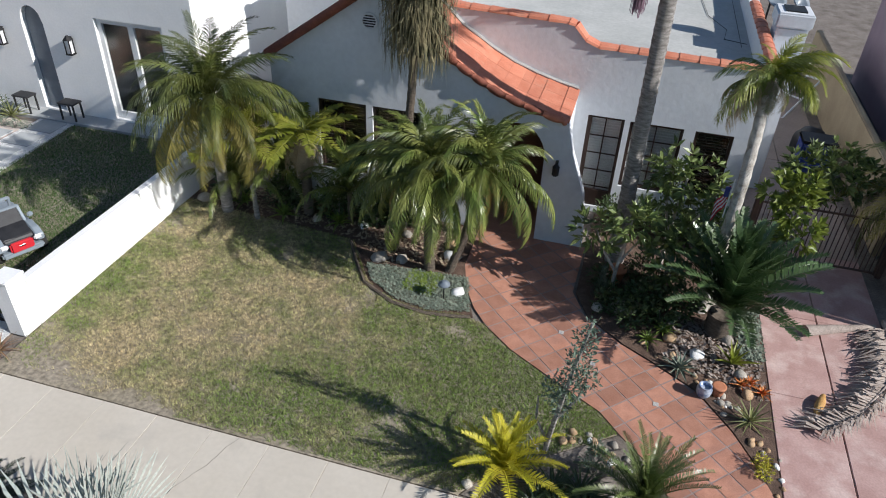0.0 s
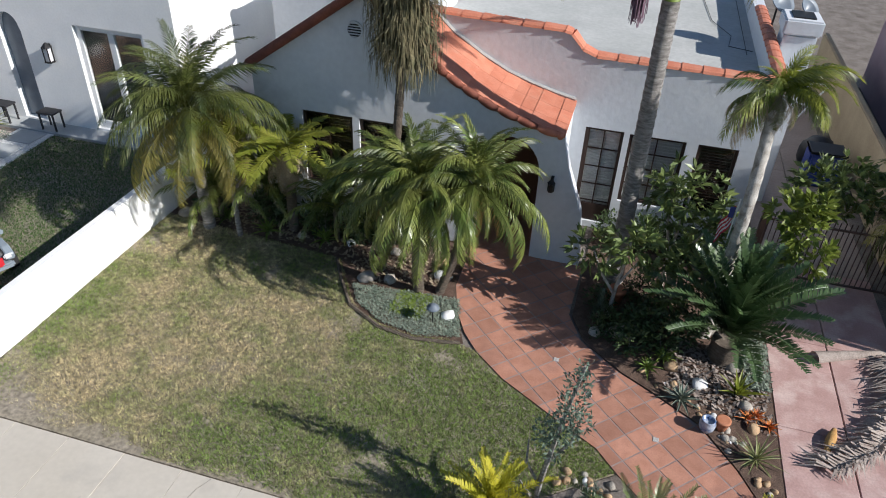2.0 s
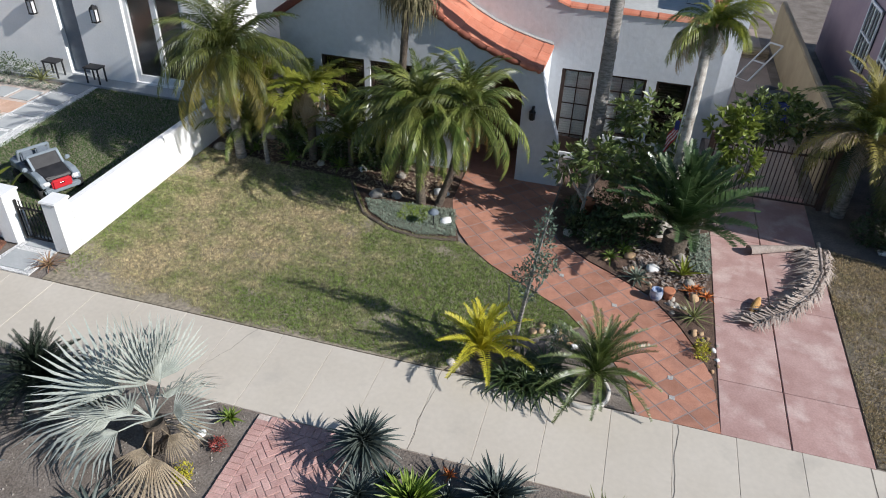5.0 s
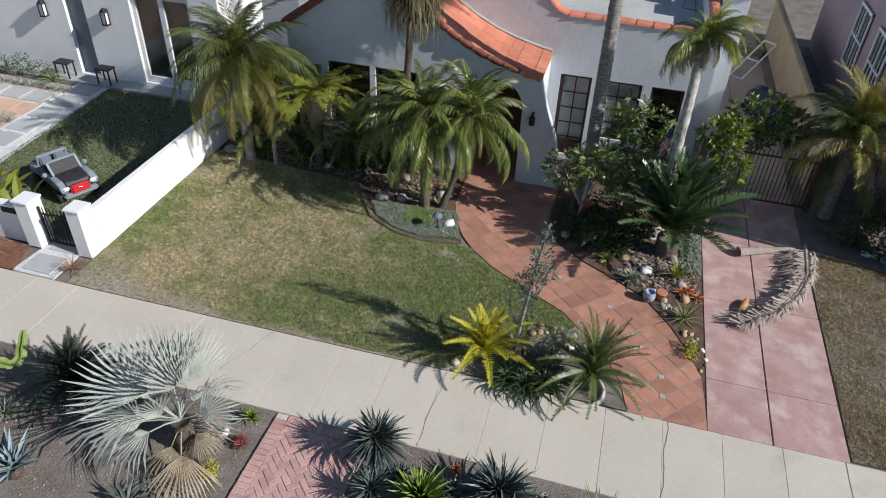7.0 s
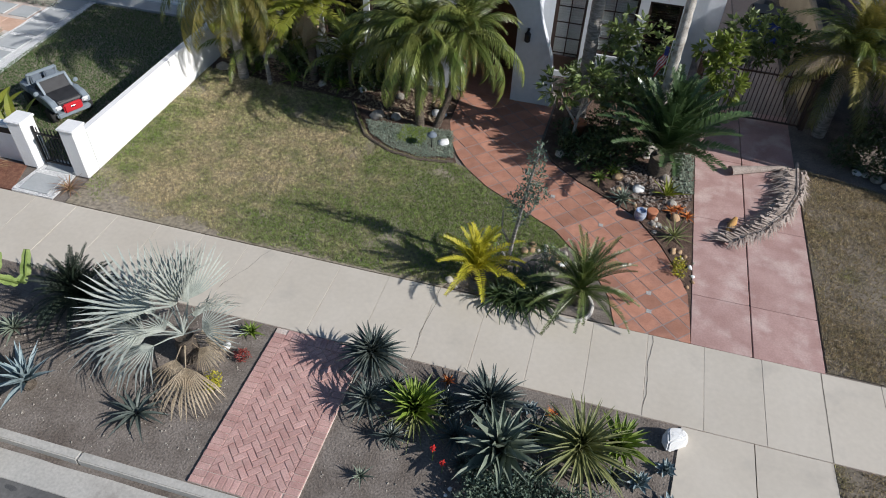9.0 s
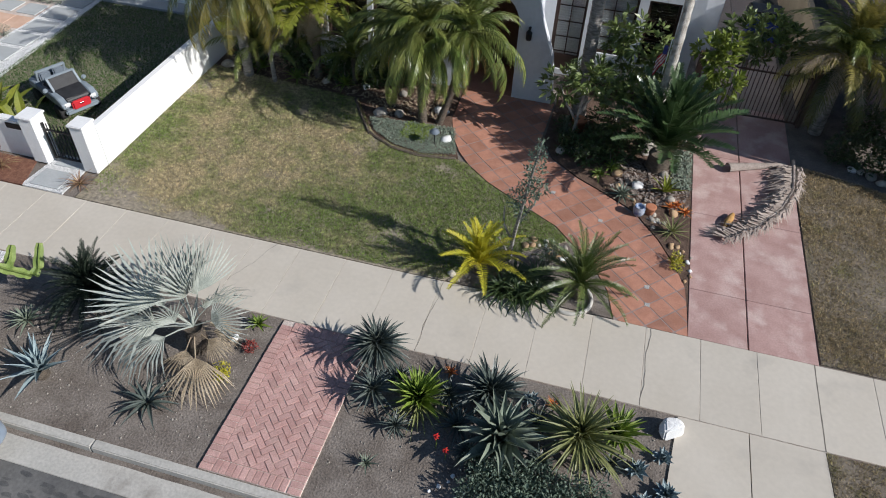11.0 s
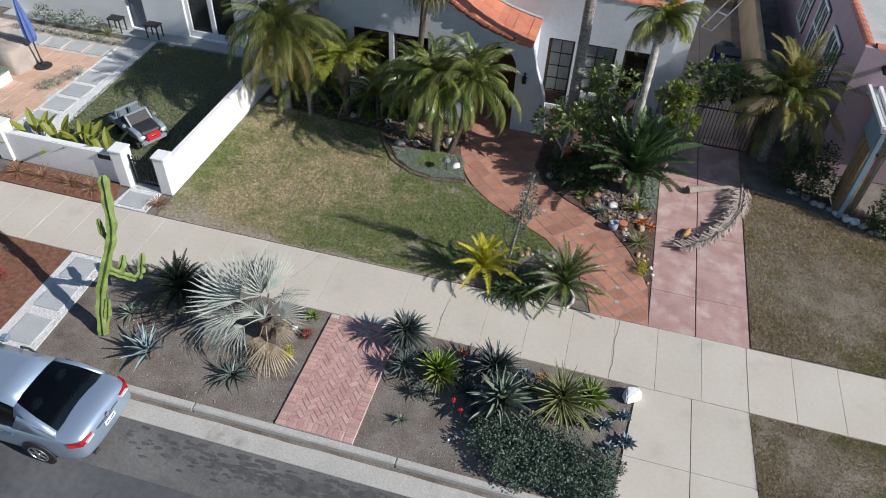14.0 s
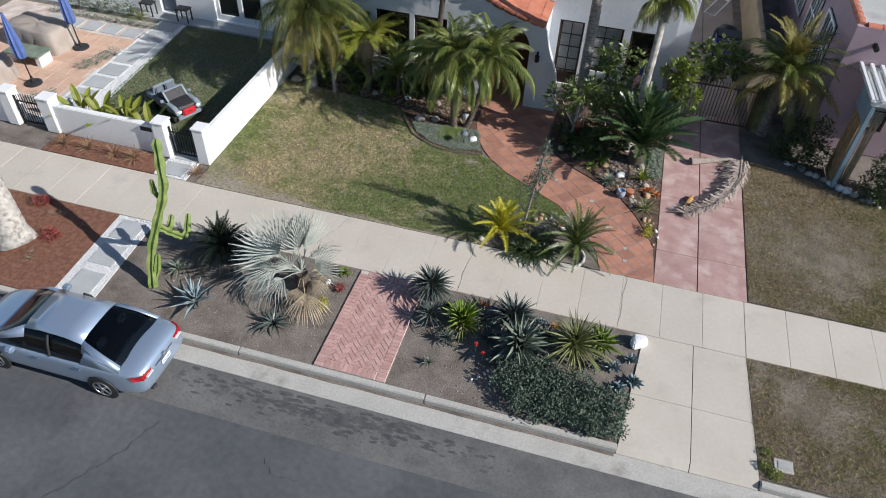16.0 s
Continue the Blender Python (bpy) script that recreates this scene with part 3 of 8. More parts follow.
def grass(poly, n, material, label, height=(0.025, 0.055), bare=0.0, seed=1, patches=(), front=0.0):
    rng = np.random.default_rng(seed)
    xs, ys = [p[0] for p in poly], [p[1] for p in poly]
    px, py = rng.uniform(min(xs), max(xs), n), rng.uniform(min(ys), max(ys), n)
    keep = np.zeros(n, bool)
    for (x0, y0), (x1, y1) in zip(poly, poly[1:] + poly[:1]):
        if y0 != y1:
            keep ^= ((y0 > py) != (y1 > py)) & (px < (x1 - x0) * (py - y0) / (y1 - y0) + x0)
    if bare:
        keep &= np.array([noise.noise(Vector((x * 0.7, y * 0.7, 3.1))) + 0.6 * noise.noise(Vector((x * 2.6, y * 2.6, 1.0))) > rng.uniform(-0.9, bare) for x, y in zip(px, py)])
    for cx, cy, rx, ry in patches:  # worn spots where little grows
        wob = np.array([0.35 * noise.noise(Vector((x * 1.3, y * 1.3, 7.0))) + 0.25 * noise.noise(Vector((x * 4, y * 4, 2.0))) for x, y in zip(px, py)])
        keep &= rng.uniform(-0.25, 1.3, n) < ((px - cx) / rx) ** 2 + ((py - cy) / ry) ** 2 + wob
    if front:  # ragged worn margin along the footpath
        rag = np.array([noise.noise(Vector((x * 0.8, y * 0.8, 9.0))) + 0.6 * noise.noise(Vector((x * 2.9, y * 2.9, 5.0))) for x, y in zip(px, py)])
        keep &= py > front * (0.85 + 1.3 * rag) * np.clip((-8.8 - px) / 3.6, 0.16, 1.25) + rng.uniform(-0.1, 0.1, n)
    px, py = px[keep], py[keep]
    n = len(px)
    a, h = rng.uniform(0, 6.283, n), rng.uniform(*height, n)
    w, lean = rng.uniform(0.004, 0.009, n), rng.uniform(-0.035, 0.035, (n, 2))
    v = np.zeros((n, 3, 3))
    v[:, 0] = np.stack([px - w * np.cos(a), py - w * np.sin(a), np.zeros(n)], 1)
    v[:, 1] = np.stack([px + w * np.cos(a), py + w * np.sin(a), np.zeros(n)], 1)
    v[:, 2] = np.stack([px + lean[:, 0], py + lean[:, 1], h], 1)
    ob = mesh_ob("grass", v.reshape(-1, 3).tolist(), np.arange(3 * n).reshape(-1, 3).tolist(), material)
    return tagged(ob, label, "grass", kind="stuff")


GRASS = [(-13.58, 0.05), (-4.9, 0.05)] + LAWN[2:]
grass(GRASS, 330000, M["blades"], "short lawn grass, part dry straw and part green", bare=-0.35, seed=2, patches=((-13.1, 0.55, 1.0, 0.85), (-11.9, 0.2, 1.0, 0.4)), front=0.6)
grass(LEFT_LAWN, 90000, M["blades_green"], "short dense green grass", seed=3)
RIGHT_BARE = ((4.6, 2.6, 2.0, 1.7), (8.6, 2.2, 1.8, 1.3))
grass(RIGHT_LAWN, 420000, M["blades_dry"], "thin dry grass over bare earth", height=(0.025, 0.06), bare=0.55, seed=4, patches=RIGHT_BARE)
grass(VERGE, 220000, M["blades_dry"], "dry weedy grass on the verge", bare=0.5, height=(0.02, 0.06), seed=5, patches=((3.9, -3.0, 1.6, 1.1), (7.0, -3.4, 1.9, 1.1)))

# ---- tiled walkway ----
walkway = tagged(part("walkway", slab(WALKWAY, -0.03, 0.0005), M["grout"]), "curving terracotta tiled path from footpath to arched porch", "path", kind="structure")

# ---- boundary walls and gates ----
def pillar(x0, x1, y0, y1, h, parent):
    part("pillar", box(x0, x1, y0, y1, 0, h, 0.02, seg=2), M["white"], parent)
    part("coping", box(x0 - 0.025, x1 + 0.025, y0 - 0.025, y1 + 0.025, h, h + 0.06, 0.015, seg=2), M["white"], parent)

side_wall = thing("garden_wall", label="white rendered boundary wall along the lawn, ending in a pillar", category="wall", kind="structure")
part("wall_face", box(-13.83, -13.62, 1.3, 8.9, -0.03, 1.06, 0.025, seg=2), M["white"], side_wall)
pillar(-13.98, -13.6, 0.9, 1.3, 1.24, side_wall)
front_wall = thing("garden_wall", label="white rendered front wall with pillars at its gates", category="wall", kind="structure")
part("wall_face", box(-18.95, -15.33, 1.0, 1.2, -0.03, 1.02, 0.025, seg=2), M["white"], front_wall)
pillar(-15.33, -14.93, 0.88, 1.3, 1.2, front_wall)
pillar(-19.4, -18.95, 0.92, 1.35, 1.2, front_wall)
part("letter_slot", box(-15.85, -15.45, 0.985, 1.01, 0.78, 0.93, 0.005), M["iron"], front_wall, "black metal letter slot")
far_wall = thing("garden_wall", label="white rendered wall beyond the path gate", category="wall", kind="structure")
part("wall_face", box(-26, -20.85, 1.0, 1.2, -0.03, 1.02, 0.025, seg=2), M["white"], far_wall)
pillar(-20.85, -20.45, 0.92, 1.35, 1.2, far_wall)

def metal_gate(x0, x1, y, h, n, parent, curve=0.0, mat="iron"):
    part("frame", box(x0, x1, y - 0.02, y + 0.02, 0.08, 0.12), M[mat], parent)
    part("frame", box(x0, x1, y - 0.02, y + 0.02, h - 0.2, h - 0.16), M[mat], parent)
    for x in (x0, x1):
        part("frame", box(x - 0.022, x + 0.022, y - 0.022, y + 0.022, 0.05, h), M[mat], parent)
    for i in range(1, n):
        x = x0 + (x1 - x0) * i / n
        top = h + curve * math.sin(math.pi * i / n)
        part("bar", box(x - 0.009, x + 0.009, y - 0.009, y + 0.009, 0.1, top), M[mat], parent)

g = thing("garden_gate", label="black iron garden gate between white pillars", category="gate")
metal_gate(-14.88, -14.02, 1.1, 1.05, 9, g)
g = thing("garden_gate", label="black iron gate with a curved top", category="gate")
metal_gate(-20.4, -19.45, 1.1, 1.05, 10, g, 0.12)

# ---- the main house ----
house = thing("house", label="grey-white stucco cottage with orange clay tile trim", category="house")
RAKE = [(-11.55, 3.66), (-10.0, 4.72), (-8.8, 5.55), (-8.1, 4.86), (-7.45, 4.27), (-6.72, 3.83), (-6.16, 3.55), (-5.61, 3.36), (-5.05, 3.21), (-4.62, 3.12)]

def rake(x):
    for (a, za), (b, zb) in zip(RAKE, RAKE[1:]):
        if a <= x <= b + 1e-6:
            return za + (zb - za) * (x - a) / (b - a)
    # buttress curve below the eave
    pts = [(-4.62, 3.12), (-4.42, 2.34), (-4.23, 1.86), (-4.04, 1.36), (-3.95, 0.7), (-3.88, 0.0)]
    for (a, za), (b, zb) in zip(pts, pts[1:]):
        if a <= x <= b + 1e-6:
            return za + (zb - za) * (x - a) / (b - a)
    return 0.0

ARCH_X0, ARCH_X1, SPRING = -6.35, -5.02, 2.12
def arch_top(x):
    c, r = (ARCH_X0 + ARCH_X1) / 2, (ARCH_X1 - ARCH_X0) / 2
    return SPRING + math.sqrt(max(r * r - (x - c) ** 2, 0)) * 1.15
FY = 7.47
arch_x = [ARCH_X0 + (ARCH_X1 - ARCH_X0) * i / 16 for i in range(17)]
wing = wall_mesh([p[0] for p in RAKE] + [-4.42, -4.23, -4.04, -3.95, -3.89] + arch_x, lambda x: rake(x) - 0.03, FY, FY + 0.32,
                 [(-10.42, -9.22, 0.95, lambda x: 2.75), (-9.06, -7.9, 0.95, lambda x: 2.75)] + [(ARCH_X0, ARCH_X1, 0.0, arch_top)])
part("wing_wall", wing, M["stucco"], house)
# side and back walls of the wing
part("wing_side_wall", box(-4.92, -4.62, FY + 0.32, 9.2, 0, 3.08), M["stucco"], house)
part("wing_side_wall", box(-11.55, -11.25, FY + 0.32, 14.0, 0, 3.62), M["stucco"], house)
part("wing_side_wall", box(-8.95, -8.65, FY + 0.32, 14.0, 0, 5.0), M["stucco"], house)
# main front with stepped parapet
PAR = [(-9.2, 4.78), (-7.3, 4.68), (-5.05, 4.62), (-4.9, 4.58), (-4.62, 4.28), (-4.3, 4.16), (-0.42, 4.1)]
def parapet(x):
    for (a, za), (b, zb) in zip(PAR, PAR[1:]):
        if a <= x <= b + 1e-6:
            return za + (zb - za) * (x - a) / (b - a)
    return 4.1
front = wall_mesh([p[0] for p in PAR], parapet, 9.2, 9.5,
                  [(-4.3, -3.45, 0.16, lambda x: 2.58), (-3.32, -2.1, 0.85, lambda x: 2.56), (-1.85, -1.0, 0.85, lambda x: 2.56)])
part("front_wall", front, M["stucco"], house)
part("side_wall", box(-0.72, -0.42, 9.5, 23, 0, 4.1), M["stucco"], house)
part("back_wall", box(-13.4, -0.42, 23, 23.3, 0, 4.1), M["stucco"], house)
part("left_wall", box(-13.4, -13.1, 12.3, 23, 0, 4.0), M["stucco"], house)
part("left_front_wall", box(-13.4, -11.25, 12.0, 12.3, 0, 3.95), M["stucco"], house)
part("flat_roof", box(-13.1, -0.72, 12.3, 23, 3.45, 3.6), M["roof"], house, "pale weathered flat roof")
part("flat_roof", box(-8.65, -0.72, 9.5, 12.3, 3.45, 3.6), M["roof"], house, "pale weathered flat roof")
# left slope of the gable roof, clay tiled
bm = bmesh.new()
nrm = Vector((-0.57, 0, 0.82))
for i in range(14):
    y = FY - 0.05 + i * 0.28
    a, b = Vector((-11.75, 0, 3.52)), Vector((-8.8, 0, 5.55))
    v = [bm.verts.new(p + nrm * k + Vector((0, yy, 0))) for p, k, yy in ((a, 0.0, y), (b, 0.0, y), (b, 0.09, y + 0.07), (a, 0.09, y + 0.07), (a, 0.09, y + 0.2), (b, 0.09, y + 0.2), (b, 0, y + 0.28), (a, 0, y + 0.28))]
    for f in ((0, 1, 2, 3), (3, 2, 5, 4), (4, 5, 6, 7), (0, 3, 4, 7), (1, 6, 5, 2)):
        bm.faces.new([v[k] for k in f])
part("gable_roof", bm, M["clay_dark"], house, "dark weathered clay tile roof slope")
# the flared tile roof over the porch: courses of flat clay tiles along the curve
def catslide():
    pts = RAKE[2:]
    fine = []
    for (a, za), (b, zb) in zip(pts, pts[1:]):
        for k in range(2):
            fine.append((a + (b - a) * k / 2, za + (zb - za) * k / 2))
    fine.append(pts[-1])
    rows_y = [FY - 0.07, FY + 0.42, FY + 1.02, 9.2]
    for j, (y0, y1) in enumerate(zip(rows_y, rows_y[1:])):
        for i in range(len(fine) - 1):
            (a, za), (b, zb) = fine[i], fine[i + 1]
            lift = 0.03 + 0.006 * ((i * 7 + j * 3) % 3)
            bm = bmesh.new()
            prism(bm, a, b + 0.03, y0 + 0.004, y1 - 0.004, za - 0.05, zb - 0.05, za + lift + 0.018, zb + lift)
            part("roof_tile", bm, M["clay"], house)
catslide()
def verge_tiles():
    """Round tile ends lapped along the curved verge, each bulging out a little."""
    def at(x):
        return Vector((x, FY - 0.05, rake(x) - 0.03))
    x = RAKE[2][0]
    while x < RAKE[-1][0] - 0.05:
        step = 0.34 if x < -6.6 else 0.42
        b = min(x + step, RAKE[-1][0])
        pts = [at(x + (b - x) * k / 4) for k in range(5)]
        # left of x = -5.5 the fan palm's shade is put into darker clay
        part("verge_tile", tube(pts, [0.055, 0.085, 0.092, 0.085, 0.06], 8), M["clay_dark"] if x < -5.5 else M["clay"], house, smooth=True)
        x = b
verge_tiles()
# gable edge dark along its whole length, the same shade in its colour
bm = bmesh.new()
tube([(x, FY - 0.12, z + 0.03) for x, z in RAKE[:3]], [0.1] * 3, 8, bm)
part("verge_tile_edge", bm, M["clay_dark"], house, "clay tile edge along the gable, darkened for shade", smooth=True)
bm = bmesh.new()
pts = [(x, 9.17, z + 0.07) for x, z in RAKE[3:]]
tube(pts, [0.05] * len(pts), 6, bm)
part("mortar_flashing", bm, M["cement"], house, "grey mortar flashing above the roof tiles")
# parapet caps: half-round clay tiles laid end to end
def cap_run(a, b, across, n):
    a, b = Vector(a), Vector(b)
    d = (b - a) / n
    for i in range(n):
        bm = bmesh.new()
        p0, p1 = a + d * i, a + d * (i + 1.03)
        side = d.cross(Vector((0, 0, 1))).normalized()
        upv = side.cross(d).normalized()
        rings = []
        for p, r in ((p0, across), (p1, across * 0.86)):
            rings.append([bm.verts.new(p + side * r * math.cos(math.pi * k / 6) + upv * r * 0.55 * math.sin(math.pi * k / 6)) for k in range(7)])
        for k in range(6):
            bm.faces.new((rings[0][k], rings[0][k + 1], rings[1][k + 1], rings[1][k]))
        bm.faces.new(rings[0]), bm.faces.new(rings[1][::-1])
        part("cap_tile", bm, M["clay"], house)
for (a, za), (b, zb) in zip(PAR, PAR[1:]):
    cap_run((a, 9.34, za), (b, 9.34, zb), 0.19, max(1, round(math.hypot(b - a, zb - za) / 0.42)))
cap_run((-0.57, 9.5, 4.1), (-0.57, 15.0, 4.1), 0.165, 13)
cap_run((-13.4, 12.15, 3.95), (-10.6, 12.15, 3.95), 0.2, 6)
# gable vent
bm = bmesh.new()
lathe([(0.17, 0), (0.185, 0.0), (0.185, 0.03), (0.15, 0.03), (0.15, 0.005), (0.0, 0.005)], 20, bm)
bm.transform(pose(-9.08, FY - 0.005, 4.68, 90, 0, 0))
vent = part("round_vent", bm, M["stucco"], house, "round louvred gable vent")
for i in range(5):
    z = 4.68 - 0.11 + 0.055 * i
    w = math.sqrt(max(0.15 ** 2 - (z - 4.68) ** 2, 0))
    part("slat", box(-9.08 - w, -9.08 + w, FY - 0.025, FY - 0.008, z - 0.012, z + 0.012), M["iron"], vent)

def window(name, x0, x1, z0, z1, y, cols, rows, parent, label, frame_mat="dark_wood", shutter=False):
    # shutter: shade behind the glass is put in as dark backing and black slats
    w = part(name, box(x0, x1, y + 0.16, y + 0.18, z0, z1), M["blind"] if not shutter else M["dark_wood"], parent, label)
    fw = 0.07
    for a, b, c, d in ((x0, x0 + fw, z0, z1), (x1 - fw, x1, z0, z1), (x0 + fw, x1 - fw, z0, z0 + fw), (x0 + fw, x1 - fw, z1 - fw, z1)):
        part("frame", box(a, b, y + 0.06, y + 0.15, c, d, 0.006), M[frame_mat], w)
    for i in range(1, cols):
        x = x0 + fw + (x1 - x0 - 2 * fw) * i / cols
        part("glazing_bar", box(x - 0.014, x + 0.014, y + 0.085, y + 0.125, z0 + fw, z1 - fw), M[frame_mat], w)
    for i in range(1, rows):
        z = z0 + fw + (z1 - z0 - 2 * fw) * i / rows
        part("glazing_bar", box(x0 + fw, x1 - fw, y + 0.09, y + 0.12, z - 0.012, z + 0.012), M[frame_mat], w)
    p = part("pane", box(x0 + fw, x1 - fw, y + 0.1, y + 0.106, z0 + fw, z1 - fw), M["glass"], w)
    p.visible_shadow = False
    n = int((z1 - z0) / 0.075)
    for i in range(n):
        z = z0 + fw + (z1 - z0 - 2 * fw) * (i + 0.5) / n
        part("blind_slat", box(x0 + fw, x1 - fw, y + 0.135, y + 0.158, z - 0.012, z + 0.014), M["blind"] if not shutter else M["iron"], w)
    return w

door = window("french_door", -4.3, -3.45, 0.16, 2.58, 9.2, 2, 5, house, "narrow dark wood glazed door with white blinds")
part("kick_panel", box(-4.23, -3.52, 9.25, 9.3, 0.2, 0.62, 0.01), M["dark_wood"], door)
part("jamb", box(-4.3, -4.2, 9.22, 9.27, 0.16, 2.58, 0.004), M["dark_wood"], door, "dark brown door jamb")
window("window", -3.32, -2.1, 0.85, 2.56, 9.2, 2, 4, house, "dark wood window with half-closed blinds")
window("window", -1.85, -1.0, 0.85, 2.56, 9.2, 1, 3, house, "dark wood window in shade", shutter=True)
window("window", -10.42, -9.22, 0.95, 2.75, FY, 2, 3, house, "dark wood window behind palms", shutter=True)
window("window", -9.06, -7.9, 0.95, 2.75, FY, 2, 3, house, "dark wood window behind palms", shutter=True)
# porch inside
part("porch_floor", box(-6.9, -4.92, FY, 9.2, -0.03, 0.012), M["tile"], house)
part("front_door", box(-6.2, -5.2, 9.1, 9.18, 0.05, 2.15, 0.01), M["red_wood"], house, "arched brown wooden front door")
part("porch_back_wall", box(-8.65, -4.92, 9.19, 9.24, 0, 3.1), M["tan"], house)
part("porch_side_wall", box(-7.0, -6.9, FY + 0.32, 9.19, 0, 3.1), M["stucco"], house)
part("porch_ceiling", box(-7.0, -4.92, FY + 0.32, 9.19, 3.0, 3.05), M["dark_wood"], house)
# wall lantern beside the arch
wl = thing("wall_lantern", (-4.72, FY, 1.95), "black iron wall lantern by the porch arch", "lantern")
part("bracket", box(-0.03, 0.03, -0.12, 0.0, 0.16, 0.2), M["iron"], wl)
part("cage", lathe([(0.05, -0.12), (0.075, -0.1), (0.075, 0.08), (0.09, 0.09), (0.03, 0.17), (0.01, 0.19)], 6), M["iron"], wl).location = (0, -0.14, 0)
part("glass", lathe([(0.06, -0.09), (0.06, 0.07)], 6), M["clear_lens"], wl).location = (0, -0.142, 0)

# chimney and things on the roof
ch = thing("chimney", (0.0, 12.2, 3.4), "grey stucco chimney with a flared top", "chimney")
part("shaft", box(-0.36, 0.36, -0.3, 0.5, -3.4, 0.95, 0.03, seg=2), M["stucco"], ch)
part("collar", box(-0.42, 0.42, -0.36, 0.56, 0.95, 1.3, 0.04, seg=2), M["stucco"], ch)
part("flue_opening", box(-0.24, 0.24, -0.18, 0.38, 1.3, 1.33), M["iron"], ch, "black flue opening")
for nm, x, y, r in (("satellite_dish", -0.45, 13.3, 0.36), ("satellite_dish", 0.12, 12.95, 0.26)):
    s = thing(nm, (x, y, 4.1), "grey satellite dish on the roof edge", "dish")
    b = lathe([(0.02, 0.0), (r * 0.5, 0.035), (r * 0.85, 0.1), (r, 0.15), (r, 0.16), (r * 0.8, 0.105), (0.02, 0.02)], 20)
    b.transform(pose(0, 0, 0.55, 40, 25, 20))
    part("reflector", b, M["toy_grey"], s, smooth=True)
    part("mast", tube([(0, 0, -0.5), (0, 0, 0.55)], [0.025, 0.025], 8), M["iron"], s)
cable = thing("roof_cable", label="thin black cable lying on the flat roof", category="cable")
part("strand", tube([(-1.9, 17.5, 3.62), (-1.7, 15.0, 3.62), (-1.25, 13.8, 3.62), (-1.35, 12.9, 3.62), (-0.8, 12.7, 3.62)], [0.008] * 5, 5), M["iron"], cable)
part("strand", tube([(-0.95, 18.0, 3.62), (-0.95, 12.4, 3.62)], [0.008] * 2, 5), M["iron"], cable)

# ---- house behind the white walls ----
lh = thing("house", label="white stucco two-storey house with an arched door", category="house")
LY = 9.55
arch2 = [-20.55 + 0.75 * i / 12 for i in range(13)]
def left_arch(x):
    return 2.72 + math.sqrt(max(0.375 ** 2 - (x + 20.175) ** 2, 0)) * 1.3
part("front_wall", wall_mesh([-30, -14.9] + arch2, lambda x: 6.5, LY, LY + 0.3, [(-20.55, -19.8, 0.1, left_arch), (-18.05, -15.9, 0.12, lambda x: 3.1)]), M["white"], lh)
part("side_wall", box(-15.2, -14.9, LY + 0.3, 26, 0, 6.5), M["white"], lh)
part("flat_roof", box(-30, -14.9, LY, 26, 6.5, 6.6), M["roof"], lh)
b = slab([(p[0], p[1]) for p in [(-20.55, 0.1), (-19.8, 0.1)] + [(x, left_arch(x)) for x in arch2[::-1]]], -0.02, 0.02)
b.transform(Matrix(((1, 0, 0, 0), (0, 0, -1, LY + 0.2), (0, 1, 0, 0), (0, 0, 0, 1))))
part("arched_door", b, M["toy_grey"], lh, "dark grey arched front door")
fd = part("french_doors", box(-18.05, -15.9, LY + 0.2, LY + 0.22, 0.12, 3.1), M["black"], lh, "white framed double glass doors")
for a, b_, c, d in ((-18.05, -17.9, 0.12, 3.1), (-16.05, -15.9, 0.12, 3.1), (-17.07, -16.88, 0.12, 2.95), (-17.9, -16.05, 2.95, 3.1), (-17.9, -17.07, 0.12, 0.35), (-16.88, -16.05, 0.12, 0.35)):
    part("frame", box(a, b_, LY + 0.1, LY + 0.19, c, d, 0.008), M["white_paint"], fd)
for a, b_ in ((-17.9, -17.07), (-16.88, -16.05)):
    part("pane", box(a, b_, LY + 0.15, LY + 0.156, 0.35, 2.95), M["glass"], fd)
for x in (-21.3, -18.95):
    wl = thing("wall_lantern", (x, LY, 2.25), "black iron lantern on the white wall", "lantern", group="lanterns of the white house")
    part("bracket", box(-0.03, 0.03, -0.12, 0.04, 0.2, 0.24), M["iron"], wl)
    for sx in (-0.08, 0.08):
        for sy in (-0.22, -0.06):
            part("cage_bar", box(sx - 0.012, sx + 0.012, sy - 0.012, sy + 0.012, -0.22, 0.18), M["iron"], wl)
    part("cap", lathe([(0.15, 0.18), (0.13, 0.2), (0.03, 0.3)], 6), M["iron"], wl).location = (0, -0.14, 0)
    part("base", box(-0.1, 0.1, -0.24, -0.04, -0.25, -0.22), M["iron"], wl)
    part("glass", box(-0.065, 0.065, -0.205, -0.075, -0.21, 0.17), M["clear_lens"], wl)
part("porch", box(-26, -14.9, 8.95, LY, -0.03, 0.06), M["paver"])
tagged(bpy.data.objects["porch"], "shaded grey paved terrace before the white house", "terrace", kind="structure")

# ---- mauve house beyond the driveway ----
ph = thing("house", label="mauve stucco house with a tile-edged flat roof", category="house")
part("side_wall", box(4.5, 4.8, 8.2, 22, 0, 4.25), M["pink"], ph)
part("front_wall", box(4.8, 16, 8.2, 8.5, 0, 4.25), M["pink"], ph)
part("flat_roof", box(4.8, 16, 8.5, 22, 3.8, 3.9), M["roof"], ph)
hold, house = house, ph
cap_run((4.65, 8.35, 4.25), (4.65, 20, 4.25), 0.15, 30)
cap_run((4.8, 8.35, 4.25), (14, 8.35, 4.25), 0.15, 22)
house = hold
window("window", 5.6, 6.5, 1.0, 2.4, 8.0, 1, 2, ph, "window under the pergola")
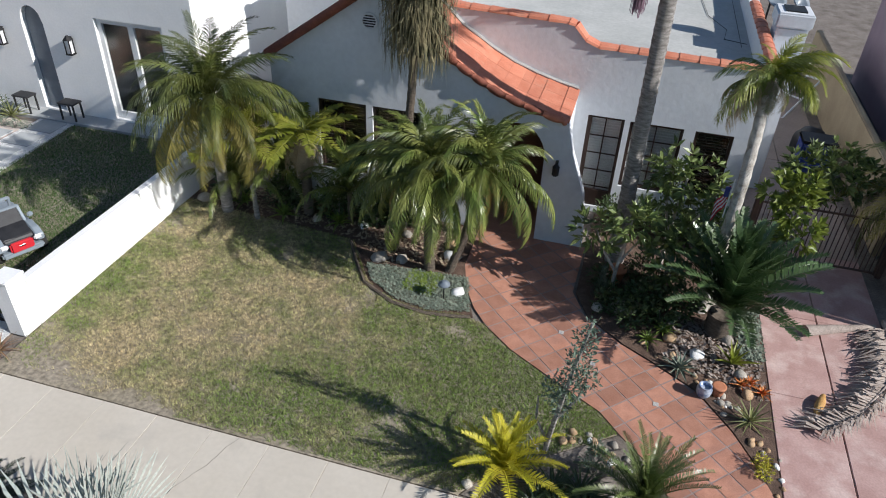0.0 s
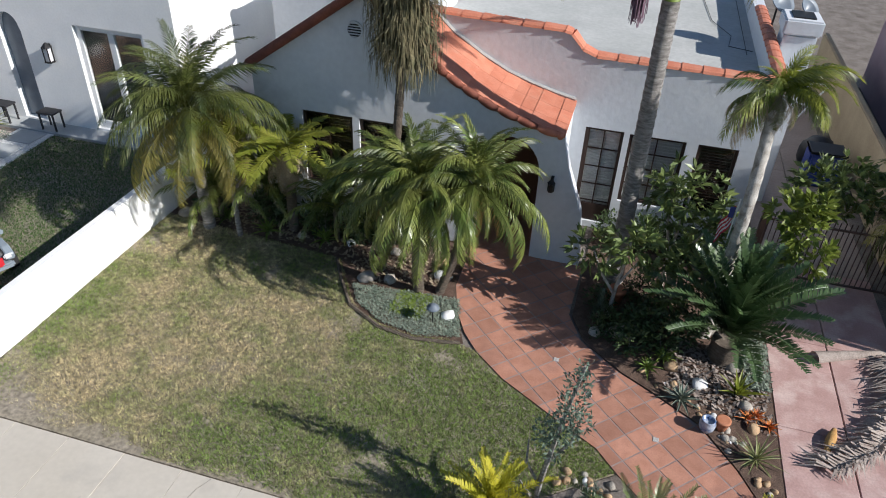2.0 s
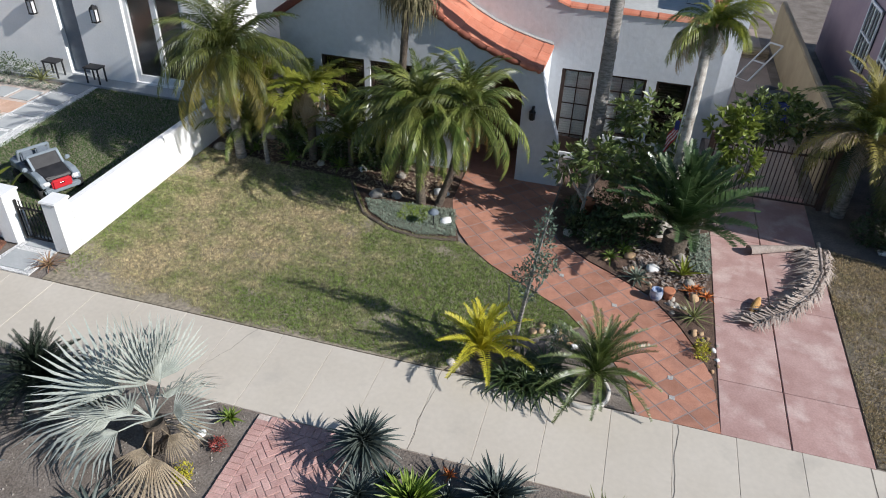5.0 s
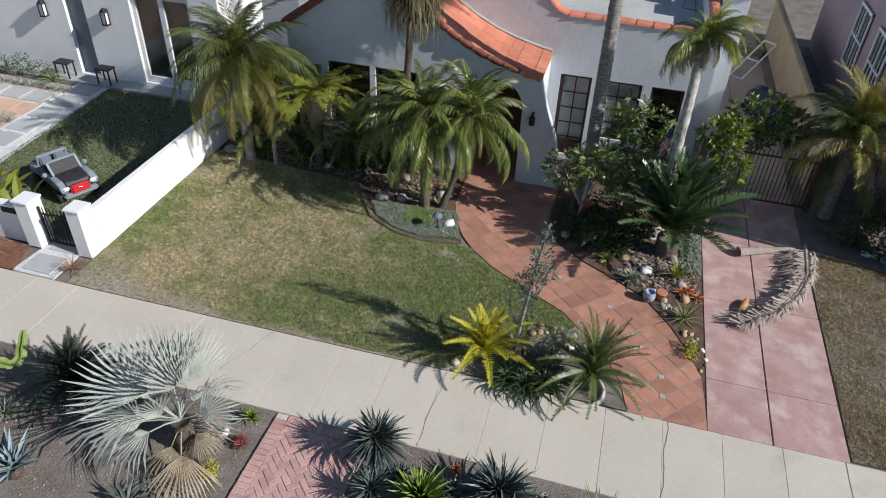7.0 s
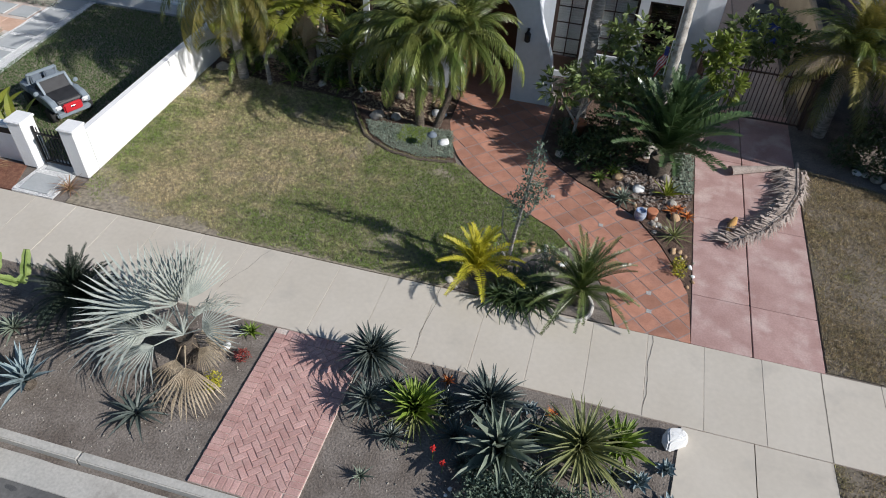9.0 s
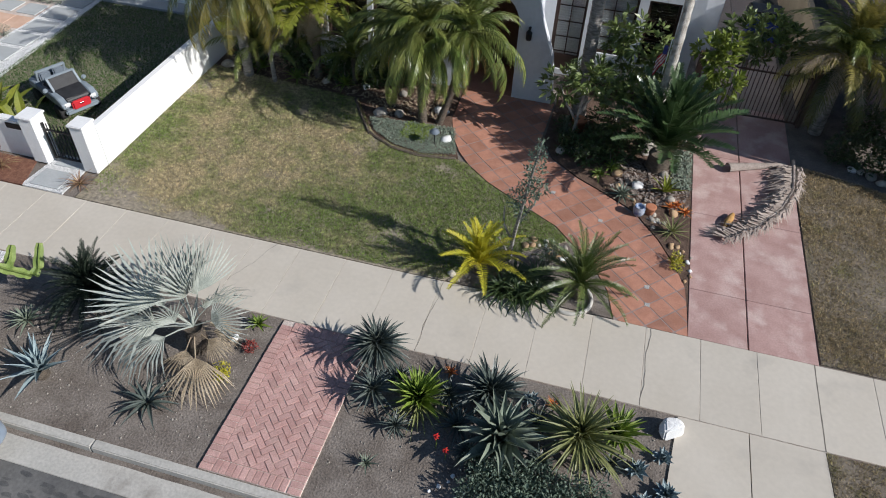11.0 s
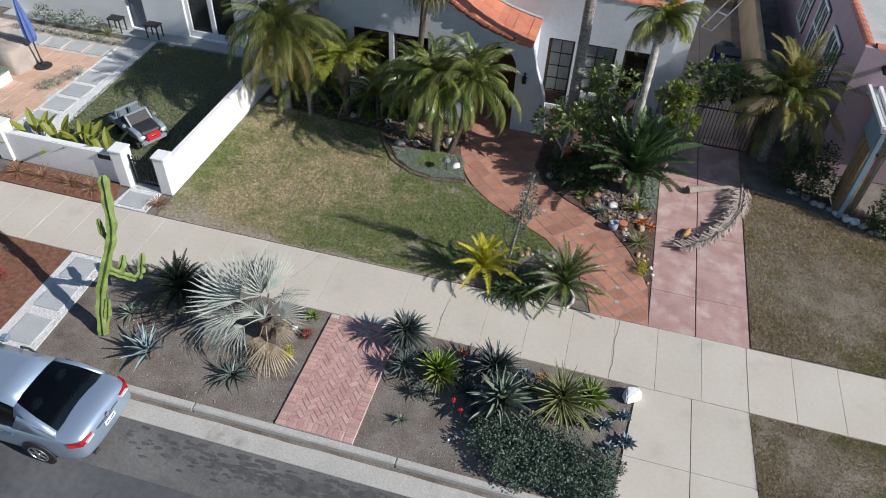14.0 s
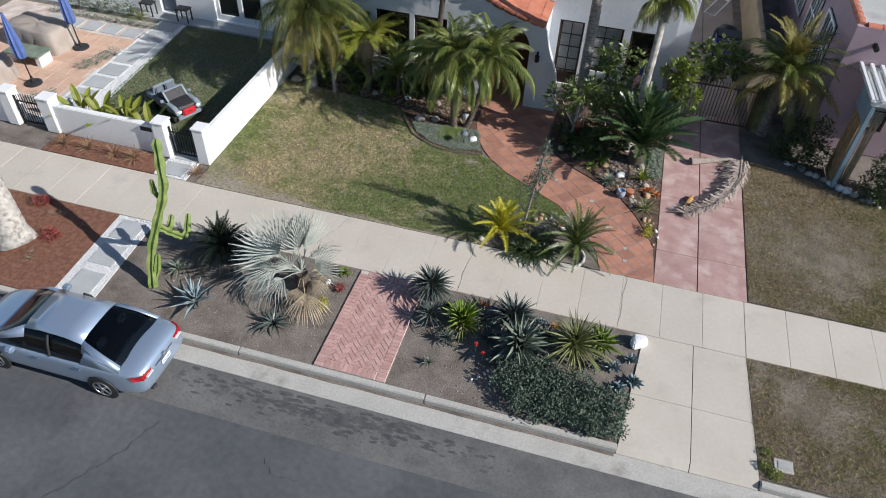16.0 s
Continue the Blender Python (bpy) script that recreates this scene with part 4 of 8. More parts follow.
for y0 in (10.0, 12.6, 15.2):
    w = part("side_window", box(4.46, 4.49, y0, y0 + 1.5, 1.4, 3.4), M["black"], ph, "white framed window on the mauve wall")
    for a, b in ((y0, y0 + 0.09), (y0 + 0.7, y0 + 0.79), (y0 + 1.41, y0 + 1.5)):
        part("frame", box(4.41, 4.46, a, b, 1.4, 3.4, 0.005), M["white_paint"], w)
    for a, b in ((1.4, 1.49), (2.36, 2.42), (3.31, 3.4)):
        part("frame", box(4.40, 4.455, y0, y0 + 1.5, a, b, 0.005), M["white_paint"], w)
    for a in (y0 + 0.395, y0 + 1.1):
        part("glazing_bar", box(4.42, 4.45, a - 0.012, a + 0.012, 1.49, 3.31), M["white_paint"], w)
part("scupper", tube([(5.2, 8.2, 3.75), (5.2, 7.92, 3.73)], [0.08, 0.08], 10), M["iron"], ph, "round dark drain outlet")
pg = thing("pergola", label="pale blue and white timber pergola", category="pergola")
PZ = 3.0
for x in (5.18, 7.4):
    part("post", box(x - 0.06, x + 0.06, 5.96, 6.08, 0, PZ - 0.05, 0.008), M["blue_paint"], pg)
part("beam", box(5.08, 9, 5.95, 6.09, PZ - 0.05, PZ + 0.1, 0.008), M["white_paint"], pg)
part("beam", box(5.08, 9, 8.04, 8.18, PZ - 0.05, PZ + 0.1, 0.008), M["white_paint"], pg)
for i in range(11):
    part("rafter", box(5.0 + 0.3 * i, 5.1 + 0.3 * i, 5.9, 8.19, PZ + 0.105, PZ + 0.2, 0.006), M["white_paint"], pg)
part("deck", box(5.12, 8.9, 6.1, 8.03, PZ, PZ + 0.02), M["paver"], pg)
part("side_screen", box(5.12, 5.16, 6.12, 7.3, 2.3, PZ - 0.06), M["blue_paint"], pg)
screen = part("bamboo_screen", box(5.125, 5.155, 6.12, 6.95, 0.02, 2.3), M["dry_screen"], pg, "brown dry bamboo screen below the pergola")
for i in range(19):
    y = 6.14 + 0.0445 * i
    part("cane", tube([(5.105, y, 0.0), (5.105 - 0.012 * (i % 3), y, 1.2), (5.105, y + 0.01 * (i % 4 - 1.5), 2.28 - 0.03 * ((i * 7) % 5))], [0.02, 0.018, 0.015], 5), M["dry_screen"], screen)

# tan garden wall beside the driveway, and the gate across it
tw = thing("garden_wall", label="tan rendered side wall along the drive", category="wall", kind="structure")
part("wall_face", box(2.75, 2.95, 9.4, 22, 0, 1.75, 0.03, seg=2), M["tan"], tw)
dg = thing("driveway_gate", label="brown iron bar gate across the driveway", category="gate")
metal_gate(-0.15, 2.62, 8.5, 1.62, 26, dg, 0.0, "rust")
part("post", box(2.66, 2.78, 8.44, 8.56, 0, 1.75, 0.01), M["rust"], dg)
part("post", box(-0.3, -0.18, 8.44, 8.56, 0, 1.75, 0.01), M["rust"], dg)

# ---- plants ----


def frond_mesh(name, material, length=1.5, pairs=26, leaf=0.38, width=0.028, e0=50, bend=85, vee=25, sweep=40, tip_droop=0.35, bare=0.15, seed=0, rach=0.012):
    """A feather leaf along +x: an arching midrib and two rows of folded leaflets."""
    rng = random.Random(seed)
    bm = bmesh.new()
    n = 14
    pts, p, dirs = [], Vector((0, 0, 0)), []
    for i in range(n + 1):
        a = radians(e0 - bend * (i / n) ** 1.3)
        d = Vector((math.cos(a), 0, math.sin(a)))
        pts.append(p.copy()), dirs.append(d)
        p = p + d * (length / n)
    tube(pts, [rach * (1 - 0.85 * i / n) + 0.002 for i in range(n + 1)], 4, bm, cap=False)
    for k in range(pairs):
        s = bare + (1 - bare) * (k + 0.5) / pairs
        i = min(int(s * n), n - 1)
        u = s * n - i
        base, d = pts[i].lerp(pts[i + 1], u), dirs[i]
        upv = Vector((-d.z, 0, d.x))
        f = (s - bare) / (1 - bare)
        L_ = leaf * (0.45 + 0.55 * math.sin(math.pi * min(1, 0.18 + 0.82 * f))) * (1 - 0.35 * f) * rng.uniform(0.85, 1.1)
        for sgn in (-1, 1):
            sw = radians(sweep * (0.7 + 0.6 * f) + rng.uniform(-7, 7))
            side = Vector((0, sgn, 0)) * math.cos(sw) + d * math.sin(sw)
            va = radians(vee + rng.uniform(-10, 10))
            dr = side * math.cos(va) + upv * math.sin(va)
            mid = base + dr * L_ * 0.5
            tip = base + dr * L_ + Vector((0, 0, -tip_droop * L_))
            wv = d * width * 0.5
            v = [bm.verts.new(q) for q in (base - wv * 0.6, base + wv * 0.6, mid + wv - Vector((0, 0, tip_droop * L_ * 0.2)), mid - wv - Vector((0, 0, tip_droop * L_ * 0.2)), tip)]
            bm.faces.new((v[0], v[1], v[2], v[3])), bm.faces.new((v[3], v[2], v[4]))
    me = bpy.data.meshes.new(name)
    bm.to_mesh(me)
    bm.free()
    me.materials.append(material)
    return me


def place_leaf(name, me, parent, at, rz, tilt=0.0, roll=0.0, scale=1.0):
    ob = new(name, me)
    ob.parent = parent
    ob.matrix_basis = Matrix.Translation(at) @ pose(0, 0, 0, 0, 0, rz) @ pose(0, 0, 0, 0, -tilt, 0) @ pose(0, 0, 0, roll, 0, 0) @ Matrix.Scale(scale, 4)
    return ob


def crown(parent, at, meshes, count, seed, tilts=(55, -35), scale=(0.85, 1.1), wind=0.0):
    """Leaves set in a spiral; each mesh arches by itself and is tilted from upright young ones to hanging old ones."""
    rng = random.Random(seed)
    for i in range(count):
        f = (i + 0.5) / count
        me = meshes[min(int(f * len(meshes)), len(meshes) - 1)]
        place_leaf("frond", me, parent, at, i * 137.5 + rng.uniform(-12, 12) + wind, tilts[0] + (tilts[1] - tilts[0]) * f + rng.uniform(-8, 8), rng.uniform(-12, 12), rng.uniform(*scale))


def trunk_mesh(pts, radii, sides=12, ring=0.0):
    bm = bmesh.new()
    fine, rr = [], []
    pts = [Vector(p) for p in pts]
    for (a, ra), (b, rb) in zip(zip(pts, radii), list(zip(pts, radii))[1:]):
        n = max(2, int((b - a).length / (ring or 0.2)))
        for k in range(n):
            fine.append(a.lerp(b, k / n)), rr.append(ra + (rb - ra) * k / n + (0.012 if ring and k % 2 else 0))
    fine.append(pts[-1]), rr.append(radii[-1])
    return tube(fine, rr, sides, bm)


def palm(label, base, trunk, radii, bark, crown_at, meshes, count, seed, tilts, scale=(0.85, 1.1), ring=0.12, name="palm_tree", wind=0.0):
    t = thing(name, base, label, "palm")
    if trunk:
        part("trunk", trunk_mesh(trunk, radii, ring=ring), M[bark], t, smooth=True)
    crown(t, crown_at, meshes, count, seed, tilts, scale, wind)
    return t


PYG = [frond_mesh("pygmy_frond", M["frond"], 1.5, 52, 0.27, 0.026, 30, 85, 18, 45, 0.5, 0.12, 1),
       frond_mesh("pygmy_frond", M["frond"], 1.75, 58, 0.29, 0.026, 34, 118, 8, 46, 0.8, 0.12, 2),
       frond_mesh("pygmy_frond", M["frond"], 1.75, 56, 0.29, 0.026, 30, 110, 0, 46, 0.95, 0.12, 3)]
PYG_DRY = [frond_mesh("dry_pygmy_frond", M["orange_dry"], 1.3, 34, 0.2, 0.014, 20, 80, 0, 50, 0.9, 0.12, 23)]
QUEEN = [frond_mesh("queen_frond", M["frond_dark"], 2.2, 56, 0.42, 0.028, 30, 80, 18, 45, 0.6, 0.12, 4),
         frond_mesh("queen_frond", M["frond_dark"], 2.5, 60, 0.44, 0.028, 34, 112, 5, 46, 0.9, 0.12, 5),
         frond_mesh("queen_frond", M["frond_old"], 2.4, 54, 0.42, 0.028, 28, 108, 0, 46, 1.0, 0.12, 6)]
KENTIA = [frond_mesh("kentia_frond", M["frond_lime"], 1.5, 26, 0.50, 0.042, 14, 45, 20, 38, 0.2, 0.2, 7),
          frond_mesh("kentia_frond", M["frond_lime"], 1.45, 26, 0.50, 0.042, 10, 62, 10, 36, 0.3, 0.2, 8)]
FERN = [frond_mesh("fern_frond", M["frond_lime"], 1.1, 24, 0.26, 0.05, 10, 35, 5, 20, 0.1, 0.12, 9), frond_mesh("fern_frond", M["frond_lime"], 1.2, 24, 0.26, 0.05, 5, 50, 0, 20, 0.2, 0.12, 10)]
CYC = [frond_mesh("cycad_frond", M["cycad"], 1.85, 50, 0.3, 0.04, 8, 30, 28, 25, 0.05, 0.1, 11, 0.016),
       frond_mesh("cycad_frond", M["cycad"], 1.95, 50, 0.31, 0.04, 6, 48, 22, 25, 0.08, 0.1, 12, 0.016)]
SAGO = [frond_mesh("sago_frond", M["sago"], 1.15, 44, 0.14, 0.018, 15, 45, 30, 30, 0.05, 0.1, 13, 0.012),
        frond_mesh("sago_frond", M["sago"], 1.2, 44, 0.14, 0.018, 10, 75, 30, 30, 0.08, 0.1, 14, 0.012)]
YELLOW = [frond_mesh("yellow_sago_frond", M["frond_yellow"], 0.95, 36, 0.14, 0.022, 15, 45, 25, 30, 0.08, 0.1, 15, 0.012),
          frond_mesh("yellow_sago_frond", M["frond_yellow"], 1.0, 36, 0.14, 0.022, 10, 70, 20, 30, 0.1, 0.1, 16, 0.012)]
KING = [frond_mesh("royal_frond", M["frond_lime"], 1.45, 46, 0.36, 0.026, 26, 100, 20, 46, 0.5, 0.12, 17),
        frond_mesh("royal_frond", M["frond"], 1.45, 46, 0.36, 0.026, 24, 118, 6, 46, 0.8, 0.12, 18),
        frond_mesh("dry_royal_frond", M["dead"], 1.2, 34, 0.40, 0.024, 0, 70, 0, 45, 0.8, 0.12, 19)]
DRIVE = [frond_mesh("feather_frond", M["frond_old"], 2.0, 50, 0.46, 0.03, 24, 75, 20, 40, 0.4, 0.12, 20),
         frond_mesh("feather_frond", M["frond_dark"], 2.0, 50, 0.48, 0.03, 20, 90, 10, 40, 0.6, 0.12, 21),
         frond_mesh("dry_feather_frond", M["dead"], 1.6, 36, 0.45, 0.026, 0, 60, 0, 38, 0.9, 0.12, 22)]

# three-stemmed pygmy date palm in the crescent bed
t = thing("pygmy_date_palm", (-7.0, 5.45, 0), "three-stemmed pygmy date palm with drooping green fronds", "palm")
for stem, r, top, cnt, sd in (([(0, 0, 0), (-0.02, -0.08, 0.9), (0.02, -0.1, 2.35)], 0.1, (0.02, -0.1, 2.45), 48, 31),
                              ([(0.42, 0.1, 0), (0.7, 0.15, 0.9), (1.0, 0.2, 2.45)], 0.085, (1.02, 0.2, 2.6), 52, 32),
                              ([(-1.05, 0.65, 0), (-0.85, 0.6, 0.8), (-0.7, 0.5, 1.8)], 0.07, (-0.65, 0.4, 2.2), 44, 33)):
    part("trunk", trunk_mesh(stem, [r * 1.15, r, r * 1.1], ring=0.07), M["bark_dark"], t, smooth=True)
    crown(t, Vector(top), [PYG[0], PYG[1], PYG[1], PYG[2], PYG[2]], cnt, sd, (72, -50), (0.8, 1.2))
    crown(t, Vector(top) - Vector((0, 0, 0.12)), PYG_DRY, 7, sd + 60, (-45, -75), (0.6, 0.95))

# tall slim fan palm with a dry skirt
t = thing("fan_palm", (-7.95, 6.98, 0), "tall slim fan palm with a hanging dry skirt", "palm")
part("trunk", trunk_mesh([(-0.15, 0, 0), (-0.08, 0, 2.5), (0.05, 0.0, 4.4), (0.1, 0.0, 6.4)], [0.1, 0.085, 0.085, 0.1], ring=0.1), M["bark_dark"], t, smooth=True)
rng = random.Random(5)
bm = bmesh.new()
for i in range(1500):
    a, z0 = rng.uniform(0, 6.283), rng.uniform(4.75, 6.5)
    r0, L_ = rng.uniform(0.12, 0.3), rng.uniform(0.5, 1.1)
    r1 = r0 + rng.uniform(0.2, 0.5) * (1 + 0.35 * (z0 - 4.75) / 1.75)
    o, t1 = Vector((0.1 + r0 * math.cos(a), r0 * math.sin(a), z0)), Vector((0.1 + r1 * math.cos(a), r1 * math.sin(a), z0 - 0.45 * L_))
    t2 = t1 + Vector((rng.uniform(-0.08, 0.08), rng.uniform(-0.08, 0.08), -L_ * 0.6))
    t1.y, t2.y = min(t1.y, 0.36), min(t2.y, 0.34)
    w = Vector((-math.sin(a), math.cos(a), 0)) * rng.uniform(0.008, 0.016)
    v = [bm.verts.new(p) for p in (o - w, o + w, t1 + w, t1 - w, t2)]
    bm.faces.new(v[:4]), bm.faces.new((v[3], v[2], v[4]))
part("dry_skirt", bm, M["skirt"], t, "dry brown and green hanging leaves")


def fan_leaf_mesh(name, material, radius=0.7, segs=34, spread=250, petiole=0.6, cup=12, split=0.45, droop=0.25, seed=0, width=None):
    """A fan leaf along +x: a stalk and pleated segments spreading from its end."""
    rng = random.Random(seed)
    bm = bmesh.new()
    tube([(0, 0, 0), (petiole * 0.5, 0, 0.03), (petiole, 0, 0)], [0.022, 0.016, 0.012], 5, bm, cap=False)
    hub = Vector((petiole, 0, 0))
    for i in range(segs):
        a = radians(-spread / 2 + spread * (i + 0.5) / segs)
        h = radians(spread / segs / 2)
        r = radius * (0.8 + 0.2 * math.cos(a * 0.8)) * rng.uniform(0.92, 1.05)
        rs = r * split
        lift = math.tan(radians(cup))
        def pt(ang, rad, z):
            return hub + Vector((rad * math.cos(ang), rad * math.sin(ang), z))
        fold = rs * h * 0.5
        ctr, la, ra = pt(a, rs, rs * lift + fold), pt(a - h, rs, rs * lift - fold), pt(a + h, rs, rs * lift - fold)
        dz = -droop * r * rng.uniform(0.4, 1.3)
        tip = pt(a + rng.uniform(-0.05, 0.05), r, rs * lift + dz)
        wid = width or 0.55
        m1 = pt(a - h * wid, r * 0.72, rs * lift + dz * 0.35)
        m2 = pt(a + h * wid, r * 0.72, rs * lift + dz * 0.35)
        v = [bm.verts.new(q) for q in (hub, la, ctr, ra, m1, m2, tip)]
        bm.faces.new((v[0], v[1], v[2])), bm.faces.new((v[0], v[2], v[3]))
        bm.faces.new((v[1], v[4], v[5], v[2])), bm.faces.new((v[2], v[5], v[3])), bm.faces.new((v[4], v[6], v[5]))
    me = bpy.data.meshes.new(name)
    bm.to_mesh(me)
    bm.free()
    me.materials.append(material)
    return me


FAN_UP = fan_leaf_mesh("green_fan_leaf", M["frond"], 0.6, 26, 220, 0.5, 10, 0.5, 0.3, 3)
for i in range(24):
    place_leaf("fan_leaf", FAN_UP, t, Vector((0.1, 0.0, 6.45)), i * 137.5, 78 - 3.4 * i, 0, 1.25)

# tall ringed palm before the front door
t = palm("tall grey ringed palm trunk with purple flower stalks", (-3.1, 7.2, 0), [(0, 0, 0), (0, 0, 1.0), (-0.03, 0, 6.0)], [0.22, 0.165, 0.15], "bark",
         Vector((-0.03, 0, 7.1)), QUEEN, 13, 41, (60, -10), (0.9, 1.1), 0.1)
part("crownshaft", trunk_mesh([(-0.03, 0, 6.0), (-0.03, 0, 6.25), (-0.03, 0, 7.1)], [0.15, 0.19, 0.11]), M["lime"], t, "green crownshaft", smooth=True)
rng = random.Random(8)
bm = bmesh.new()
for i in range(160):
    a, r = rng.uniform(0, 6.283), rng.uniform(0.0, 0.16)
    x, y = -0.55 + r * math.cos(a), -0.1 + r * math.sin(a)
    tube([(-0.2, -0.05, 6.35), (x, y, 6.3), (x + rng.uniform(-0.04, 0.04), y, rng.uniform(5.5, 5.95))], [0.008, 0.007, 0.006], 3, bm, cap=False)
part("flower_stalk", bm, M["purple"], t, "hanging purple-brown flower stalks")

# leaning pale palm with a wind-blown crown
t = palm("pale-barked palm with a ragged wind-blown crown", (-1.2, 5.95, 0), [(0, 0, 0), (0.02, 0.0, 1.5), (0.05, 0.03, 3.0), (0.07, 0.35, 4.0), (0.08, 0.72, 4.75)], [0.14, 0.11, 0.1, 0.1, 0.085], "bark_white",
         Vector((0.08, 0.72, 4.85)), [KING[0], KING[1], KING[1], KING[2], KING[1], KING[2]], 30, 42, (76, -78), (0.45, 0.75), 0.16)
rng = random.Random(71)
for i in range(16):
    place_leaf("frond", KING[i % 2], t, Vector((0.12, 0.74, 4.85)), rng.uniform(-60, 50), rng.uniform(-10, 66), rng.uniform(-30, 30), rng.uniform(0.6, 1.0))
for i in range(12):
    place_leaf("frond", KING[1 + i % 2], t, Vector((0.05, 0.7, 4.8)), rng.uniform(140, 250), rng.uniform(-60, 25), rng.uniform(-30, 30), rng.uniform(0.6, 1.0))
part("crownshaft", trunk_mesh([(0.075, 0.62, 4.5), (0.08, 0.75, 4.95)], [0.11, 0.07]), M["lime"], t, "yellow-green crownshaft", smooth=True)

# queen palm by the far end of the white wall, kentia and tree fern beside it
palm("queen palm with long drooping fronds beside the white wall", (-12.4, 6.2, 0), [(0, 0, 0), (0.0, -0.05, 1.4), (0.05, -0.05, 2.9)], [0.14, 0.12, 0.11], "bark",
     Vector((0.05, -0.05, 2.95)), [QUEEN[0], QUEEN[1], QUEEN[2]], 70, 43, (62, -58), (0.78, 1.08))
palm("young kentia palm with broad lime fronds", (-11.55, 6.1, 0), [(0, 0, 0), (-0.03, 0, 1.0), (-0.05, 0.05, 1.9)], [0.06, 0.05, 0.045], "bark",
     Vector((-0.05, 0.05, 1.95)), KENTIA, 8, 44, (76, 8), (0.9, 1.3))
t = palm("tree fern with flat lime fronds and dry skirt", (-10.5, 6.75, 0), [(0, 0, 0), (0, 0, 2.2)], [0.12, 0.1], "bark_dark", Vector((0, 0, 2.25)), FERN, 18, 45, (30, -8), (0.95, 1.25))
crown(t, Vector((0, 0, 2.1)), KING[2:], 20, 46, (-35, -75), (0.7, 0.95))
for x, y, z, c, sd in ((-11.2, 6.9, 0.9, 22, 48), (-9.4, 6.75, 0.8, 22, 49), (-12.3, 6.6, 0.6, 16, 50)):
    palm("dark green young palm clump in the shaded bed", (x, y, 0), [(0, 0, 0), (0, 0, z)], [0.07, 0.06], "bark_dark", Vector((0, 0, z)), [PYG[0], PYG[1]], c, sd, (80, 0), (0.8, 1.1))
# feather palm by the driveway gate
palm("yellow-green feather palm beside the driveway gate", (3.15, 8.35, 0), [(0, 0, 0), (0, 0.05, 1.0), (0, 0.1, 2.1)], [0.17, 0.15, 0.14], "bark", Vector((0, 0.1, 2.2)), [DRIVE[0], DRIVE[1], PYG[1], DRIVE[2], DRIVE[0], DRIVE[1]], 66, 47, (76, -40), (0.85, 1.15))

# cycads
palm("large dark green cycad with a tuft of upright fronds", (-0.88, 5.32, 0), [(0, 0, 0), (0, 0, 0.5)], [0.26, 0.28], "bark_dark", Vector((0, 0, 0.58)), CYC, 62, 51, (90, 33), (0.88, 1.14), 0.08, "cycad")
palm("sago cycad with stiff curved fronds beside the footpath", (-2.2, 0.42, 0), [(0, 0, 0), (0, 0, 0.32)], [0.15, 0.17], "bark_dark", Vector((0, 0, 0.36)), SAGO, 44, 52, (82, 5), (0.95, 1.2), 0.06, "cycad")
palm("bright yellow cycad at the lawn corner", (-4.3, 0.5, 0), [(0, 0, 0), (0, 0, 0.2)], [0.13, 0.15], "bark_dark", Vector((0, 0, 0.24)), YELLOW, 30, 53, (84, 22), (0.95, 1.3), 0.06, "cycad")


def strap_mesh(name, material, length, width, bend=40, fold=0.25, tip=1.0, e0=0.0, thick=0.0):
    """One sword-shaped leaf along +x, folded along its middle."""
    bm = bmesh.new()
    n = 6
    p, rows_ = Vector((0, 0, 0)), []
    for i in range(n + 1):
        s = i / n
        a = radians(e0 - bend * s ** 1.5)
        d = Vector((math.cos(a), 0, math.sin(a)))
        w = width * (0.75 + 0.5 * math.sin(math.pi * min(s * 1.4, 1)) * 0.6) * (1 - s ** 2.2 * tip) * 0.5
        upv = Vector((-d.z, 0, d.x))
        rows_.append((bm.verts.new(p + Vector((0, -w, 0)) + upv * w * fold * 2), bm.verts.new(p - upv * thick * (1 - s)), bm.verts.new(p + Vector((0, w, 0)) + upv * w * fold * 2)))
        p = p + d * (length / n)
    for r0, r1 in zip(rows_, rows_[1:]):
        bm.faces.new((r0[0], r0[1], r1[1], r1[0])), bm.faces.new((r0[1], r0[2], r1[2], r1[1]))
    me = bpy.data.meshes.new(name)
    bm.to_mesh(me)
    bm.free()
    me.materials.append(material)
    return me


def rosette(name, label, at, mesh, count, tilts, seed, scale=(0.8, 1.1), stem=0.06, category="succulent", group="", rise=0.0):
    t = thing(name, at, label, category, group)
    rng = random.Random(seed)
    if stem:
        part("stem", lathe([(stem, -0.01), (stem, 0.5 * stem + rise), (stem * 0.5, 1.4 * stem + rise)], 8), M["bark_dark"], t)
    for i in range(count):
        f = (i + 0.5) / count
        place_leaf("leaf", mesh, t, Vector((0, 0, stem * 0.8 + rise)), i * 137.5 + rng.uniform(-10, 10), tilts[0] + (tilts[1] - tilts[0]) * f + rng.uniform(-6, 6), 0, rng.uniform(*scale) * (0.75 + 0.25 * f))
    return t


L_DRAC = strap_mesh("strap_leaf", M["aloe_dark"], 0.62, 0.075, 42, 0.3)
L_ALOE = strap_mesh("aloe_leaf", M["aloe"], 0.72, 0.17, 34, 0.4, thick=0.03)
L_AGAVE = strap_mesh("agave_leaf", M["agave"], 0.62, 0.13, 8, 0.35)
L_AGAVE_S = strap_mesh("agave_leaf", M["agave"], 0.17, 0.09, -15, 0.3)
L_LIME = strap_mesh("aloe_leaf", M["lime"], 0.5, 0.105, 22, 0.35)
L_YUC = strap_mesh("yucca_leaf", M["yucca"], 0.9, 0.062, 45)
L_CLIV = strap_mesh("strap_leaf", M["clivia"], 0.62, 0.05, 110, 0.2, 0.9)
